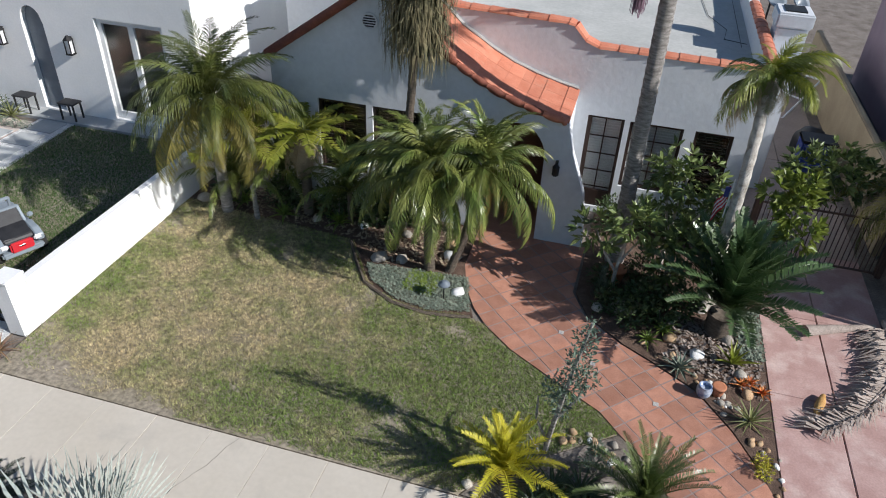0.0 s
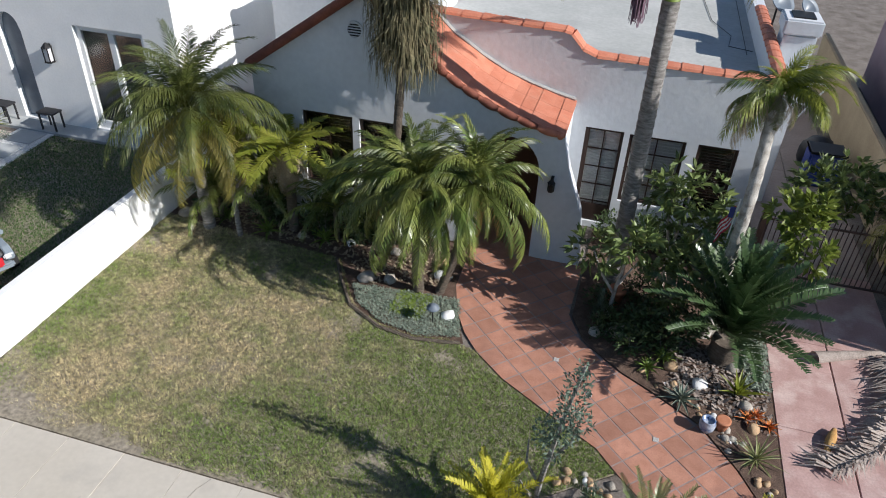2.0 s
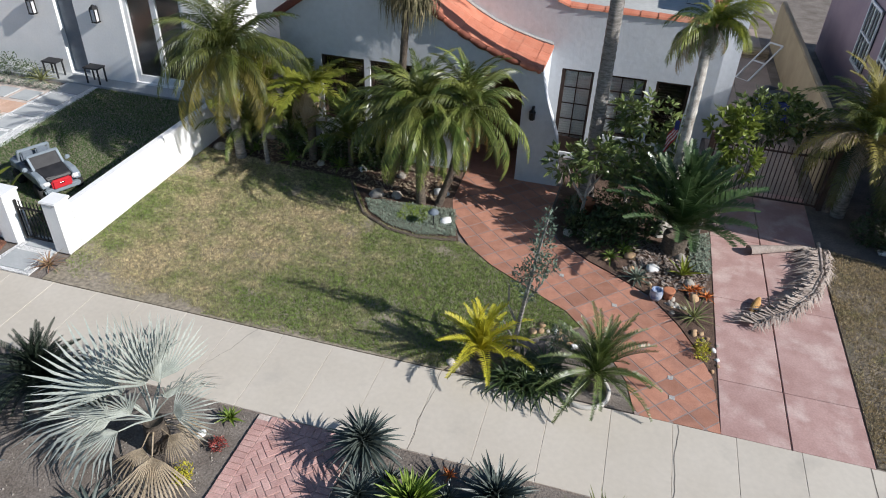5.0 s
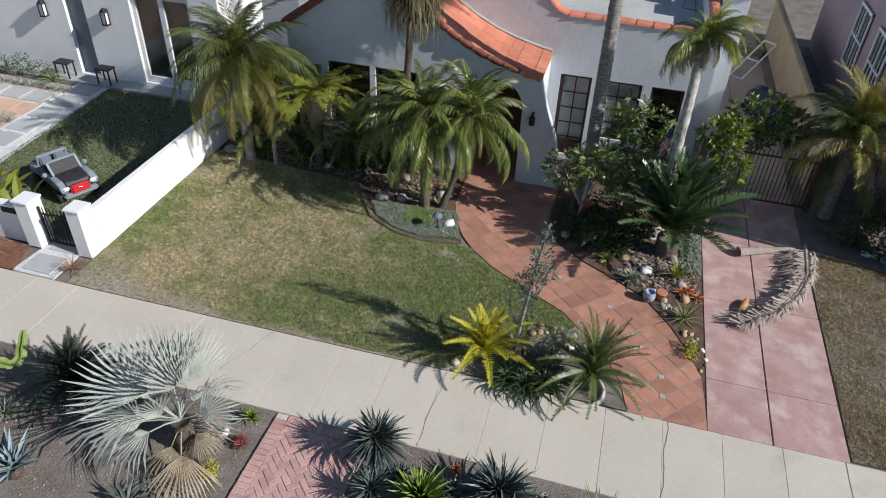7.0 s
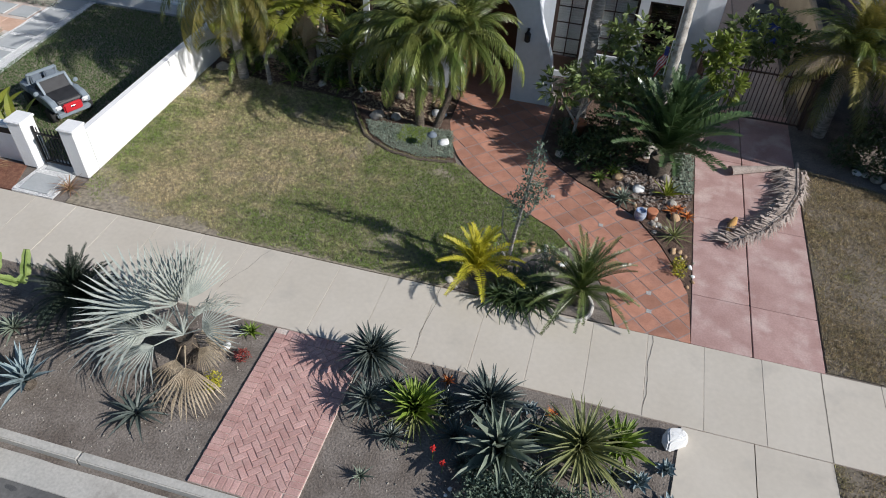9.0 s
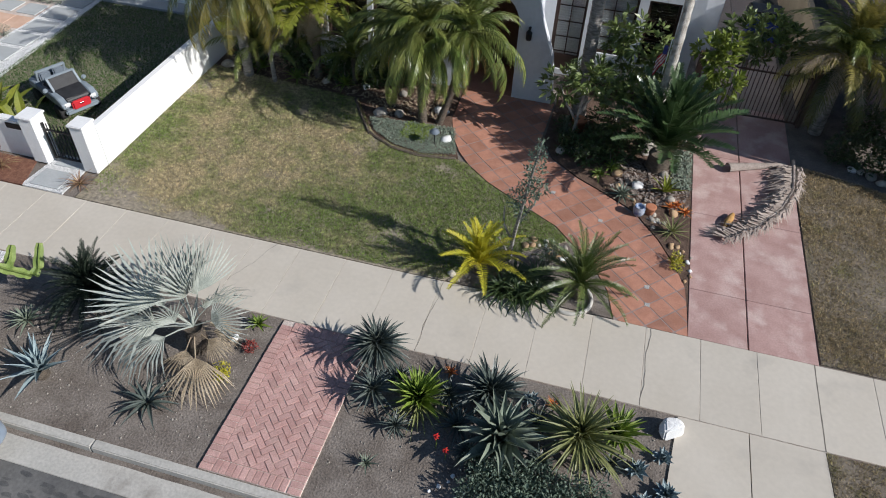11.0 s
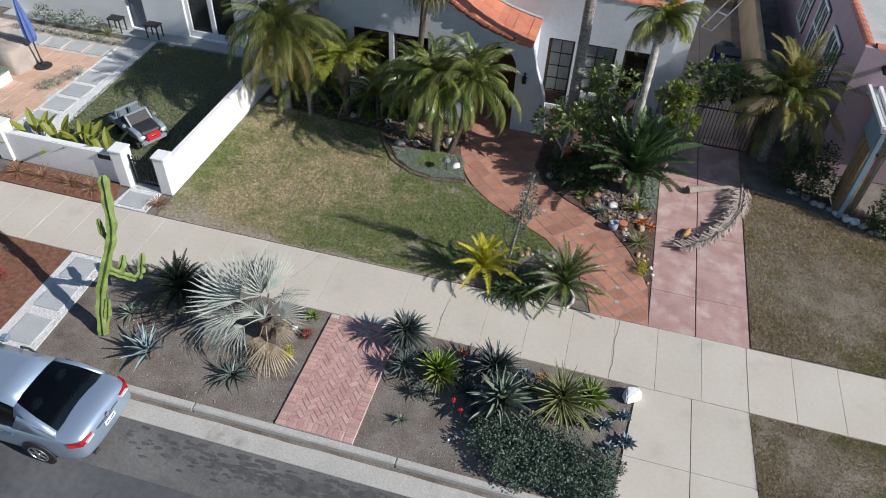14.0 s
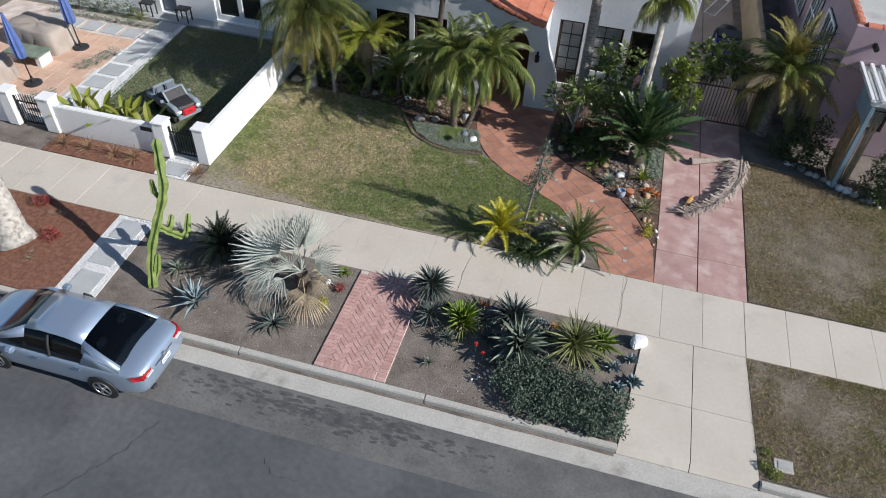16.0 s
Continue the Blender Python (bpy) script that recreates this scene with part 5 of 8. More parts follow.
L_PHOR = strap_mesh("strap_leaf", M["phormium"], 0.6, 0.035, 50)
L_BLUE = strap_mesh("agave_leaf", M["agave"], 0.85, 0.15, 15, 0.4)
L_BROM = strap_mesh("bromeliad_leaf", M["lime"], 0.38, 0.06, 45)
L_GREY = strap_mesh("aloe_leaf", M["aloe"], 0.4, 0.055, 20, 0.3)
L_ORANGE = strap_mesh("aloe_leaf", M["orange_leaf"], 0.2, 0.035, 20, 0.3)

# street bed between brick path and apron
rosette("dracaena", "dark green spiky rosette plant beside the brick path", (-5.5, -2.35, 0), L_DRAC, 130, (88, -15), 61, (1.0, 1.3), 0.1, rise=0.4)
rosette("dracaena", "dark spiky rosette plant in shade", (-5.3, -3.15, 0), L_DRAC, 50, (80, 0), 62, (0.75, 1.0), 0.06, rise=0.25)
rosette("aloe", "lime-green aloe with upright fleshy leaves", (-4.5, -3.05, 0), L_LIME, 54, (88, 38), 63, (1.25, 1.7), 0.08, rise=0.1)
rosette("aloe", "narrow green aloe leaves spread over the soil", (-4.5, -3.05, 0), L_YUC, 50, (45, 0), 64, (0.7, 0.95), 0.05, rise=0.08)
rosette("agave", "dark blue-green agave with spiky leaves", (-3.35, -2.6, 0), L_DRAC, 100, (88, 5), 65, (1.15, 1.5), 0.08, rise=0.15)
rosette("aloe", "tall grey-green aloe with broad arching leaves", (-2.98, -3.5, 0), L_ALOE, 44, (88, 12), 66, (1.05, 1.4), 0.12, rise=0.25)
rosette("yucca", "yellow-green yucca with long narrow leaves", (-1.75, -3.1, 0), L_YUC, 120, (88, -10), 67, (1.0, 1.3), 0.1, rise=0.3)
rosette("yucca", "small yellow-green yucca beside the larger one", (-1.15, -2.75, 0), L_LIME, 50, (85, 10), 68, (1.0, 1.4), 0.06, rise=0.15)
for i, (x, y, s) in enumerate(((-3.1, -2.2, 0.9), (-2.65, -2.35, 1.0), (-0.75, -3.2, 1.25), (-0.35, -2.85, 1.1), (-0.25, -3.5, 1.35), (-0.6, -3.75, 1.1), (-3.5, -2.15, 0.8))):
    rosette("agave", "small blue-green agave rosette", (x, y, 0), L_AGAVE_S, 34, (80, 0), 70 + i, (0.9 * s, 1.3 * s), 0.03, group="small agaves in the street bed")
for x, y in ((-4.15, -2.2), (-2.25, -2.35)):
    rosette("aloe", "small orange-red aloe in the street bed", (x, y, 0), L_ORANGE, 18, (70, 10), 80, (0.8, 1.2), 0.03)
rosette("grass_tuft", "pale green tuft in bare earth", (-5.0, -4.35, 0), L_GREY, 24, (80, 20), 81, (0.5, 0.8), 0.03)
for i, (x, y, z) in enumerate(((-4.0, -3.75, 0.42), (-3.8, -3.9, 0.32))):
    t = thing("red_flower", (x, y, 0), "red aloe flower on a short stalk", "flower")
    part("stalk", tube([(0, 0, 0), (0.01, 0.01, z)], [0.008, 0.006], 5), M["lime"], t)
    bm = bmesh.new()
    for k in range(14):
        a = k * 2.4
        tube([(0, 0, z - 0.07 + 0.008 * k), (0.05 * math.cos(a), 0.05 * math.sin(a), z - 0.09 + 0.008 * k)], [0.012, 0.008], 4, bm)
    part("bloom", bm, M["bloom"], t)


def leafy(name, label, at, spots, n, leaf, width, material, limbs=(), seed=0, category="shrub", whorl=0, wood="bark", flat=0.0):
    """A shrub or small tree: limbs, and small leaves scattered (or set in whorls) through the given balls."""
    t = thing(name, at, label, category)
    rng = random.Random(seed)
    if limbs:
        for pts, r in limbs:
            part("branch", tube(pts, [r * (1 - 0.6 * i / (len(pts) - 1)) for i in range(len(pts))], 6), M[wood], t)
    else:
        for k in range(4):
            x, y, z, r = spots[k % len(spots)]
            a = k * 1.9
            part("stem", tube([(x, y, -0.02), (x + 0.1 * math.cos(a), y + 0.1 * math.sin(a), z)], [0.018, 0.01], 5), M[wood], t)
    verts, faces = [], []

    def one(p, d):
        side = d.cross(Vector((rng.uniform(-1, 1), rng.uniform(-1, 1), rng.uniform(0.2, 1)))).normalized()
        L_, w = leaf * rng.uniform(0.7, 1.2), width * rng.uniform(0.8, 1.2)
        k = len(verts)
        dz = Vector((0, 0, -0.12 * L_))
        verts.extend([p, p + d * L_ * 0.5 + side * w / 2, p + d * L_ + dz, p + d * L_ * 0.5 - side * w / 2])
        faces.append((k, k + 1, k + 2, k + 3))
    total = sum(r ** 2 for *_, r in spots)
    for x, y, z, r in spots:
        for _ in range(int(n * r ** 2 / total / (whorl or 1))):
            v = Vector((rng.gauss(0, 1), rng.gauss(0, 1), rng.gauss(0, 1)))
            v.normalize()
            v *= r * rng.uniform(0.45, 1.05)
            if flat:
                v.z *= flat
            p = Vector((x, y, z)) + v
            if p.z < 0.02:
                p.z = abs(p.z) * 0.5 + 0.02
            if whorl:
                out = (v.normalized() + Vector((0, 0, 0.6))).normalized()
                for k in range(whorl):
                    d = (out + 1.2 * Vector((rng.uniform(-1, 1), rng.uniform(-1, 1), rng.uniform(-0.6, 0.6)))).normalized()
                    one(p, d)
            else:
                one(p, (v.normalized() * 0.6 + Vector((rng.uniform(-1, 1), rng.uniform(-1, 1), rng.uniform(-0.2, 0.9)))).normalized())
    mesh_ob("crown", [tuple(v) for v in verts], faces, M[material], t)
    return t


for i, (x, y, k) in enumerate(((-5.0, -2.65, 0.7), (-4.05, -2.75, 0.7), (-3.75, -3.3, 0.75), (-4.75, -3.6, 0.6), (-2.45, -2.85, 0.75), (-3.5, -3.75, 0.6), (-2.3, -3.6, 0.7), (-1.2, -3.3, 0.6))):
    rosette("dracaena", "low dark rosette filling the street bed", (x, y, 0), L_DRAC, 40, (82, 0), 300 + i, (0.8 * k, 1.15 * k), 0.05, group="low dark rosettes", rise=0.08)
rngs = random.Random(3)
leafy("shrub", "low spreading blue-green shrub along the kerb", (-1.85, -4.5, 0),
      [(-1.35 + 0.29 * i + rngs.uniform(-0.1, 0.1), -0.5 + 0.27 * j + rngs.uniform(-0.1, 0.1), 0.17 + 0.08 * rngs.random(), 0.25) for i in range(10) for j in range(5) if i + j > 1 and not (i > 6 and j > 3)],
      15000, 0.08, 0.032, "shrub", seed=91, flat=0.9)

# ---- street bed beside the brick path: fan palm, cactus, agaves ----
FAN = [fan_leaf_mesh("silver_fan_leaf", M["silver"], 1.15, 18, 120, 0.65, 14, 0.26, 0.06, 1, 0.42), fan_leaf_mesh("silver_fan_leaf", M["silver"], 1.1, 18, 135, 0.6, 4, 0.24, 0.4, 2, 0.42)]
FAN_DRY = fan_leaf_mesh("dry_fan_leaf", M["dead"], 0.85, 20, 105, 0.55, 6, 0.3, 0.45, 4, 0.5)
t = thing("fan_palm", (-8.75, -3.0, 0), "silver-blue fan palm with stiff pleated leaves", "palm")
part("trunk", trunk_mesh([(0, 0, 0), (0, 0, 0.6)], [0.2, 0.16], ring=0.08), M["bark_dark"], t, smooth=True)
rng = random.Random(11)
# turn, tilt, roll, size of each leaf
for rz, tilt, roll, k, m in ((150, 62, 50, 1.0, 0), (185, 42, -40, 1.1, 0), (115, 80, 70, 1.0, 0), (70, 66, -55, 1.0, 0), (215, 25, 25, 1.1, 1), (170, 20, 40, 1.05, 1), (200, 0, -15, 1.05, 1), (95, 48, 60, 0.95, 0),
                             (40, 50, -60, 0.75, 1), (15, 25, 50, 0.65, 1), (250, 50, 60, 0.7, 0), (135, 35, -60, 0.95, 1), (235, 8, 20, 0.85, 1)):
    place_leaf("fan_leaf", FAN[m], t, Vector((0, 0, 0.62)), rz, tilt, roll, k)
for rz, k in ((-60, 1.05), (-82, 0.75), (20, 0.6), (-15, 0.6), (50, 0.5)):
    place_leaf("dry_fan_leaf", FAN_DRY, t, Vector((0, 0, 0.5)), rz, -8, 0, k)
rosette("agave", "dark shaded agave in bare earth", (-8.95, -4.35, 0), L_DRAC, 22, (55, 5), 101, (0.9, 1.2))
rosette("agave", "large blue agave with broad pointed leaves", (-11.05, -4.35, 0), L_BLUE, 24, (84, 22), 102, (0.8, 1.0), 0.12)
rosette("agave", "pale green spiky agave below the cactus", (-12.1, -3.4, 0), L_GREY, 34, (80, 5), 103, (0.9, 1.3), 0.06)
SOFT = [frond_mesh("soft_frond", M["soft_shaded"], 1.15, 70, 0.15, 0.014, 12, 40, 25, 35, 0.15, 0.08, 24), frond_mesh("soft_frond", M["soft_shaded"], 1.2, 70, 0.15, 0.014, 10, 70, 20, 35, 0.25, 0.08, 25)]
palm("dark bushy cycad with soft fine fronds, deepened for shade, behind the cactus", (-11.2, -2.6, 0), [(0, 0, 0), (0, 0, 0.35)], [0.14, 0.16], "bark_dark", Vector((0, 0, 0.4)), SOFT, 110, 104, (88, -4), (0.6, 0.92), 0.06, "cycad")
rosette("yucca", "blue-green yucca with narrow stiff leaves", (-10.3, -2.45, 0), strap_mesh("yucca_leaf", M["aloe"], 0.7, 0.035, 20), 60, (88, 5), 105, (0.8, 1.1), 0.08)
rosette("grass_tuft", "small green tuft beside the bricks", (-7.95, -2.2, 0), L_LIME, 22, (80, 15), 106, (0.5, 0.7), 0.03)
leafy("euphorbia", "small bright yellow euphorbia", (-8.05, -3.4, 0), [(0, 0, 0.15, 0.15), (0.05, -0.12, 0.12, 0.13)], 500, 0.05, 0.02, "yellow_leaf", seed=107, category="succulent")
leafy("succulent", "rust-red low succulent near the bricks", (-7.85, -2.75, 0), [(0, 0, 0.06, 0.14)], 260, 0.05, 0.02, "red_leaf", seed=108, category="succulent", flat=0.6)


def rock_mesh(name, material, r=0.15, seed=0, squash=0.7):
    bm = bmesh.new()
    bmesh.ops.create_icosphere(bm, subdivisions=2, radius=r)
    for v in bm.verts:
        k = 1 + 0.35 * noise.noise(v.co / r * 1.1 + Vector((seed * 7.3, 0, 0))) + 0.12 * noise.noise(v.co / r * 3 + Vector((0, seed * 3.1, 0)))
        v.co = Vector((v.co.x * k, v.co.y * k * 0.85, max(v.co.z * k * squash, -r * 0.25)))
    me = bpy.data.meshes.new(name)
    bm.to_mesh(me)
    bm.free()
    me.materials.append(material)
    me.polygons.foreach_set("use_smooth", [True] * len(me.polygons))
    return me


ROCKS = {m: [rock_mesh("stone", M[m], 0.1, i + 10 * j) for i in range(3)] for j, m in enumerate(("rock", "rock_white", "rock_tan"))}


def stone(x, y, r, m="rock", seed=0, label="", name="stone", group=""):
    ob = new(name, ROCKS[m][seed % 3])
    ob.matrix_basis = pose(x, y, r * 0.18, 0, 0, seed * 67) @ Matrix.Scale(r / 0.1, 4)
    return tagged(ob, label or {"rock": "rough grey-brown garden stone", "rock_white": "smooth white garden stone", "rock_tan": "smooth tan garden stone"}[m], "stone", group)


stone(-8.25, -2.62, 0.09, "rock_white", 1)

# the tall ribbed cactus
def cactus_stem(pts, r, parent):
    bm = bmesh.new()
    P = [Vector(p) for p in pts]
    fine = []
    for a, b in zip(P, P[1:]):
        fine += [a.lerp(b, k / 4) for k in range(4)]
    fine.append(P[-1])
    rings = []
    for i, p in enumerate(fine):
        d = (fine[min(i + 1, len(fine) - 1)] - fine[max(i - 1, 0)]).normalized()
        s = d.cross(Vector((0.2, 0.95, 0.1))).normalized()
        u = s.cross(d)
        k = r * (0.9 + 0.14 * math.sin(i * 1.7)) * (0.55 if i == len(fine) - 1 else 1)
        rings.append([bm.verts.new(p + (s * math.cos(j * math.pi / 5) + u * math.sin(j * math.pi / 5)) * (k if j % 2 == 0 else k * 0.5)) for j in range(10)])
    for a, b in zip(rings, rings[1:]):
        for j in range(10):
            bm.faces.new((a[j], a[(j + 1) % 10], b[(j + 1) % 10], b[j]))
    bm.faces.new(rings[-1][::-1]), bm.faces.new(rings[0])
    part("stem", bm, M["cactus"], parent)


cac = thing("cactus", label="tall leaning green column cactus with short arms", category="cactus")
cactus_stem([(-12.43, -4.1, -0.02), (-12.5, -3.86, 0.5), (-12.48, -3.62, 1.05), (-12.36, -3.36, 1.6), (-12.2, -3.1, 2.2), (-12.16, -2.95, 2.6), (-12.3, -2.68, 3.1), (-12.42, -2.46, 3.48)], 0.13, cac)
cactus_stem([(-12.38, -3.35, 1.45), (-12.28, -3.2, 1.2), (-12.2, -3.02, 0.95), (-12.12, -2.9, 0.76)], 0.1, cac)
cactus_stem([(-12.12, -2.86, 0.74), (-12.08, -2.7, 0.85), (-12.14, -2.42, 1.17)], 0.1, cac)
cactus_stem([(-12.27, -3.15, 1.12), (-12.3, -3.0, 1.2), (-12.33, -2.8, 1.4)], 0.1, cac)
cactus_stem([(-12.2, -3.1, 2.15), (-12.42, -3.05, 2.3), (-12.5, -2.95, 2.6)], 0.08, cac)
cactus_stem([(-12.5, -4.0, 0.0), (-12.36, -3.85, 0.4), (-12.34, -3.68, 0.8)], 0.09, cac)

# ---- left street bed ----
MULCH = [(-26, -5.18), (-14.75, -5.18), (-14.75, -1.93), (-26, -1.93)]
tagged(part("mulch_bed", slab(MULCH, -0.03, 0.004), M["mulch"]), "red-brown bark mulch bed beside the street", "mulch", kind="structure")
tagged(part("mulch_bed", slab([(-18.95, 0.03), (-15.0, 0.03), (-15.3, 0.9), (-18.95, 0.95)], -0.03, 0.01), M["mulch"]), "red-brown mulch before the white wall", "mulch", kind="structure")
tagged(part("gravel_strip", slab([(-14.75, -5.18), (-13.6, -5.18), (-13.75, -1.93), (-14.85, -1.93)], -0.03, 0.006), M["gravel"]), "white gravel strip with stepping slabs", "gravel", kind="structure")
tagged(part("gravel_strip", slab([(-15.05, 0.03), (-13.95, 0.03), (-14.0, 1.25), (-14.95, 1.25)], -0.03, 0.006), M["gravel"]), "white gravel before the small gate", "gravel", kind="structure")
for i, (x, y, sx, sy) in enumerate(((-14.25, -2.45, 0.72, 0.75), (-14.2, -3.45, 0.72, 0.75), (-14.15, -4.5, 0.72, 0.8), (-14.5, 0.42, 0.75, 0.6), (-14.45, 1.1, 0.7, 0.4))):
    tagged(part("stepping_slab", box(x - sx / 2, x + sx / 2, y - sy / 2, y + sy / 2, -0.02, 0.03, 0.01), M["paver"]), "grey concrete stepping slab set in gravel", "paving slab", "stepping slabs")
tr = palm("thick smooth grey palm trunk in mulch", (-16.75, -3.75, 0), [(0, 0, 0), (-0.15, 0.1, 0.4), (-0.5, 0.4, 1.4), (-1.3, 1.0, 3.5), (-2.0, 1.5, 6.0)], [0.52, 0.4, 0.33, 0.28, 0.24], "bark_white", Vector((-2.0, 1.5, 6.1)), QUEEN, 12, 109, (60, -10))
for x, y, r, m in ((-17.2, -2.2, 0.22, "red_leaf"), (-16.05, -3.35, 0.24, "red_leaf")):
    leafy("succulent", "red succulent clump in mulch", (x, y, 0), [(0, 0, 0.12, r), (0.12, 0.1, 0.1, r * 0.7)], 520, 0.07, 0.02, m, seed=int(-x * 10), category="succulent")
for x, y in ((-16.3, -2.4), (-16.0, -4.2), (-16.6, -2.5), (-16.1, -4.0)):
    rosette("grass_tuft", "dry straw-coloured grass tuft", (x, y, 0), strap_mesh("grass_leaf", M["dead"], 0.3, 0.012, 40), 22, (75, 15), 110, (0.7, 1.1), 0.02)
for i, x in enumerate((-18.45, -17.6, -16.65, -15.95)):
    rosette("flax", "bronze and straw striped flax clump", (x, 0.48, 0), L_PHOR, 40, (75, -2), 112 + i, (0.8, 1.15), 0.04, "plant", "flax along the white wall")
rosette("flax", "bronze flax clump at the pillar foot", (-13.75, 0.42, 0), L_PHOR, 34, (70, -2), 118, (0.7, 1.05), 0.04, "plant")

# ---- yard of the white house ----
tagged(part("patio", slab([(-27, 1.3), (-20.3, 1.3), (-20.3, 8.7), (-27, 8.7)], -0.03, 0.005), M["sand"]), "bed of the peach and white patio", "patio", kind="structure")
tagged(part("path_base", slab([(-20.3, 1.3), (-18.6, 1.3), (-19.1, 8.95), (-20.3, 8.95)], -0.03, 0.008), M["gravel"]), "white pebble path with grey slabs", "path", kind="structure")
for i in range(8):
    y = 1.9 + i * 0.9
    tagged(part("stepping_slab", box(-20.15, -19.3, y, y + 0.72, -0.02, 0.03, 0.01), M["paver"]), "grey concrete slab set in white pebbles", "paving slab", "slabs of the white path")
for i in range(5):
    x = -24.6 + i * 0.88
    tagged(part("stepping_slab", box(x, x + 0.7, 7.3, 8.0, -0.02, 0.03, 0.01), M["paver"]), "grey concrete slab set in white pebbles", "paving slab", "slabs of the white path")
for i in range(9):
    for j in range(6):
        x, y = -26.4 + i * 0.66 + (j % 2) * 0.2, 2.6 + j * 0.76
        tagged(part("patio_tile", box(x, x + 0.65, y, y + 0.75, -0.01, 0.012, 0.006), M["patio"], bpy.data.objects["patio"]), "")


def umbrella(x, y, lean):
    u = thing("patio_umbrella", (x, y, 0), "closed blue patio umbrella in a round base", "umbrella", "umbrellas on the patio")
    part("base", lathe([(0.3, 0.01), (0.3, 0.05), (0.22, 0.09), (0.05, 0.11), (0.04, 0.3)], 20), M["black"], u, smooth=False)
    part("pole", tube([(0, 0, 0.1), (lean, 0, 2.6)], [0.022, 0.022], 8), M["iron"], u)
    bm = bmesh.new()
    rings = []
    for z, r in ((1.0, 0.12), (1.15, 0.16), (1.6, 0.15), (2.1, 0.1), (2.6, 0.03)):
        rings.append([bm.verts.new((lean * z / 2.6 + r * (1 + 0.3 * (k % 2)) * math.cos(k * math.pi / 8), r * (1 + 0.3 * (k % 2)) * math.sin(k * math.pi / 8), z)) for k in range(16)])
    for a, b in zip(rings, rings[1:]):
        for k in range(16):
            bm.faces.new((a[k], a[(k + 1) % 16], b[(k + 1) % 16], b[k]))
    part("canopy", bm, M["blue_cloth"], u, "furled blue canopy")


umbrella(-21.85, 6.0, -0.15)
umbrella(-21.78, 3.25, -0.15)


def draped(x0, x1, y0, y1, h, label, rz=0, seed=0):
    t = thing("covered_sofa", ((x0 + x1) / 2, (y0 + y1) / 2, 0), label, "furniture cover", rz=rz)
    bm = bmesh.new()
    a, b = (x1 - x0) / 2, (y1 - y0) / 2
    n, rings = 40, []
    for z, k in ((0.0, 1.06), (0.12, 1.05), (0.5 * h, 1.0), (0.92 * h, 0.97), (h, 0.9), (h * 1.01, 0.5), (h * 0.99, 0.05)):
        ring = []
        for i in range(n):
            c, s = math.cos(6.2832 * i / n), math.sin(6.2832 * i / n)
            m = (abs(c) ** 8 + abs(s) ** 8) ** (-1 / 8)
            fold = 1 + (0.05 * math.sin(i * 2.3 + seed) if z < 0.6 * h else 0.01 * math.sin(i + seed))
            ring.append(bm.verts.new((a * c * m * k * fold, b * s * m * k * fold, z + 0.02 * math.sin(i * 0.9 + seed))))
        rings.append(ring)
    for r0, r1 in zip(rings, rings[1:]):
        for i in range(n):
            bm.faces.new((r0[i], r0[(i + 1) % n], r1[(i + 1) % n], r1[i]))
    bm.faces.new(rings[-1])
    part("cover", bm, M["cover_cloth"], t, smooth=True)
    return t


draped(-24.5, -22.2, 5.2, 6.5, 0.85, "patio sofa under a taupe cover", -6, 1)
draped(-24.6, -22.6, 2.4, 3.6, 0.8, "patio seat under a taupe cover", 0, 2)
tb = thing("patio_table", (-22.9, 4.55, 0), "low pale green patio table", "table")
part("tabletop", box(-0.75, 0.75, -0.4, 0.4, 0.4, 0.46, 0.02, seg=2), M["aloe"], tb)
for sx in (-0.6, 0.6):
    part("leg", box(sx - 0.1, sx + 0.1, -0.3, 0.3, 0, 0.4, 0.01), M["white"], tb)
for i in range(14):
    x, y = -24.6 + 0.34 * i, 8.25 + 0.04 * math.sin(i * 2.0)
    leafy("succulent", "small grey-blue cushion plant", (x, y, 0), [(0, 0, 0.13, 0.17)], 200, 0.06, 0.02, "cover", seed=120 + i, category="succulent", flat=0.8)
for i, (x, y) in enumerate(((-20.55, 5.1), (-20.75, 4.75), (-20.45, 5.55), (-20.65, 2.7), (-20.9, 2.3), (-20.35, 5.9))):
    leafy("succulent", "grey-blue cushion plant beside the path", (x, y, 0), [(0, 0, 0.16, 0.24)], 260, 0.07, 0.02, "cover", seed=140 + i, category="succulent", flat=0.8)
leafy("shrub", "mixed low shrubs before the white house", (-22.5, 8.9, 0), [(-1.6, 0.1, 0.3, 0.4), (-0.8, 0, 0.25, 0.35), (0, 0.1, 0.3, 0.4), (0.8, 0, 0.25, 0.35)], 1800, 0.09, 0.03, "hedge", seed=150)
rosette("flax", "yellow-green flax by the white house", (-21.1, 8.75, 0), L_YUC, 30, (75, 5), 151, (0.7, 1.0), 0.05, "plant")


def paddle_mesh(name, material, length=0.75, width=0.24, stalk=0.5):
    bm = bmesh.new()
    tube([(0, 0, 0), (stalk, 0, 0)], [0.018, 0.012], 5, bm, cap=False)
    n, rows_ = 8, []
    for i in range(n + 1):
        s = i / n
        w = width / 2 * math.sin(math.pi * min(0.06 + 0.94 * s, 1)) ** 0.7
        x, z = stalk + length * s, -0.18 * s * s
        rows_.append((bm.verts.new((x, -w, z + w * 0.35)), bm.verts.new((x, 0, z)), bm.verts.new((x, w, z + w * 0.35))))
    for a, b in zip(rows_, rows_[1:]):
        bm.faces.new((a[0], a[1], b[1], b[0])), bm.faces.new((a[1], a[2], b[2], b[1]))
    me = bpy.data.meshes.new(name)
    bm.to_mesh(me)
    bm.free()
    me.materials.append(material)
    return me


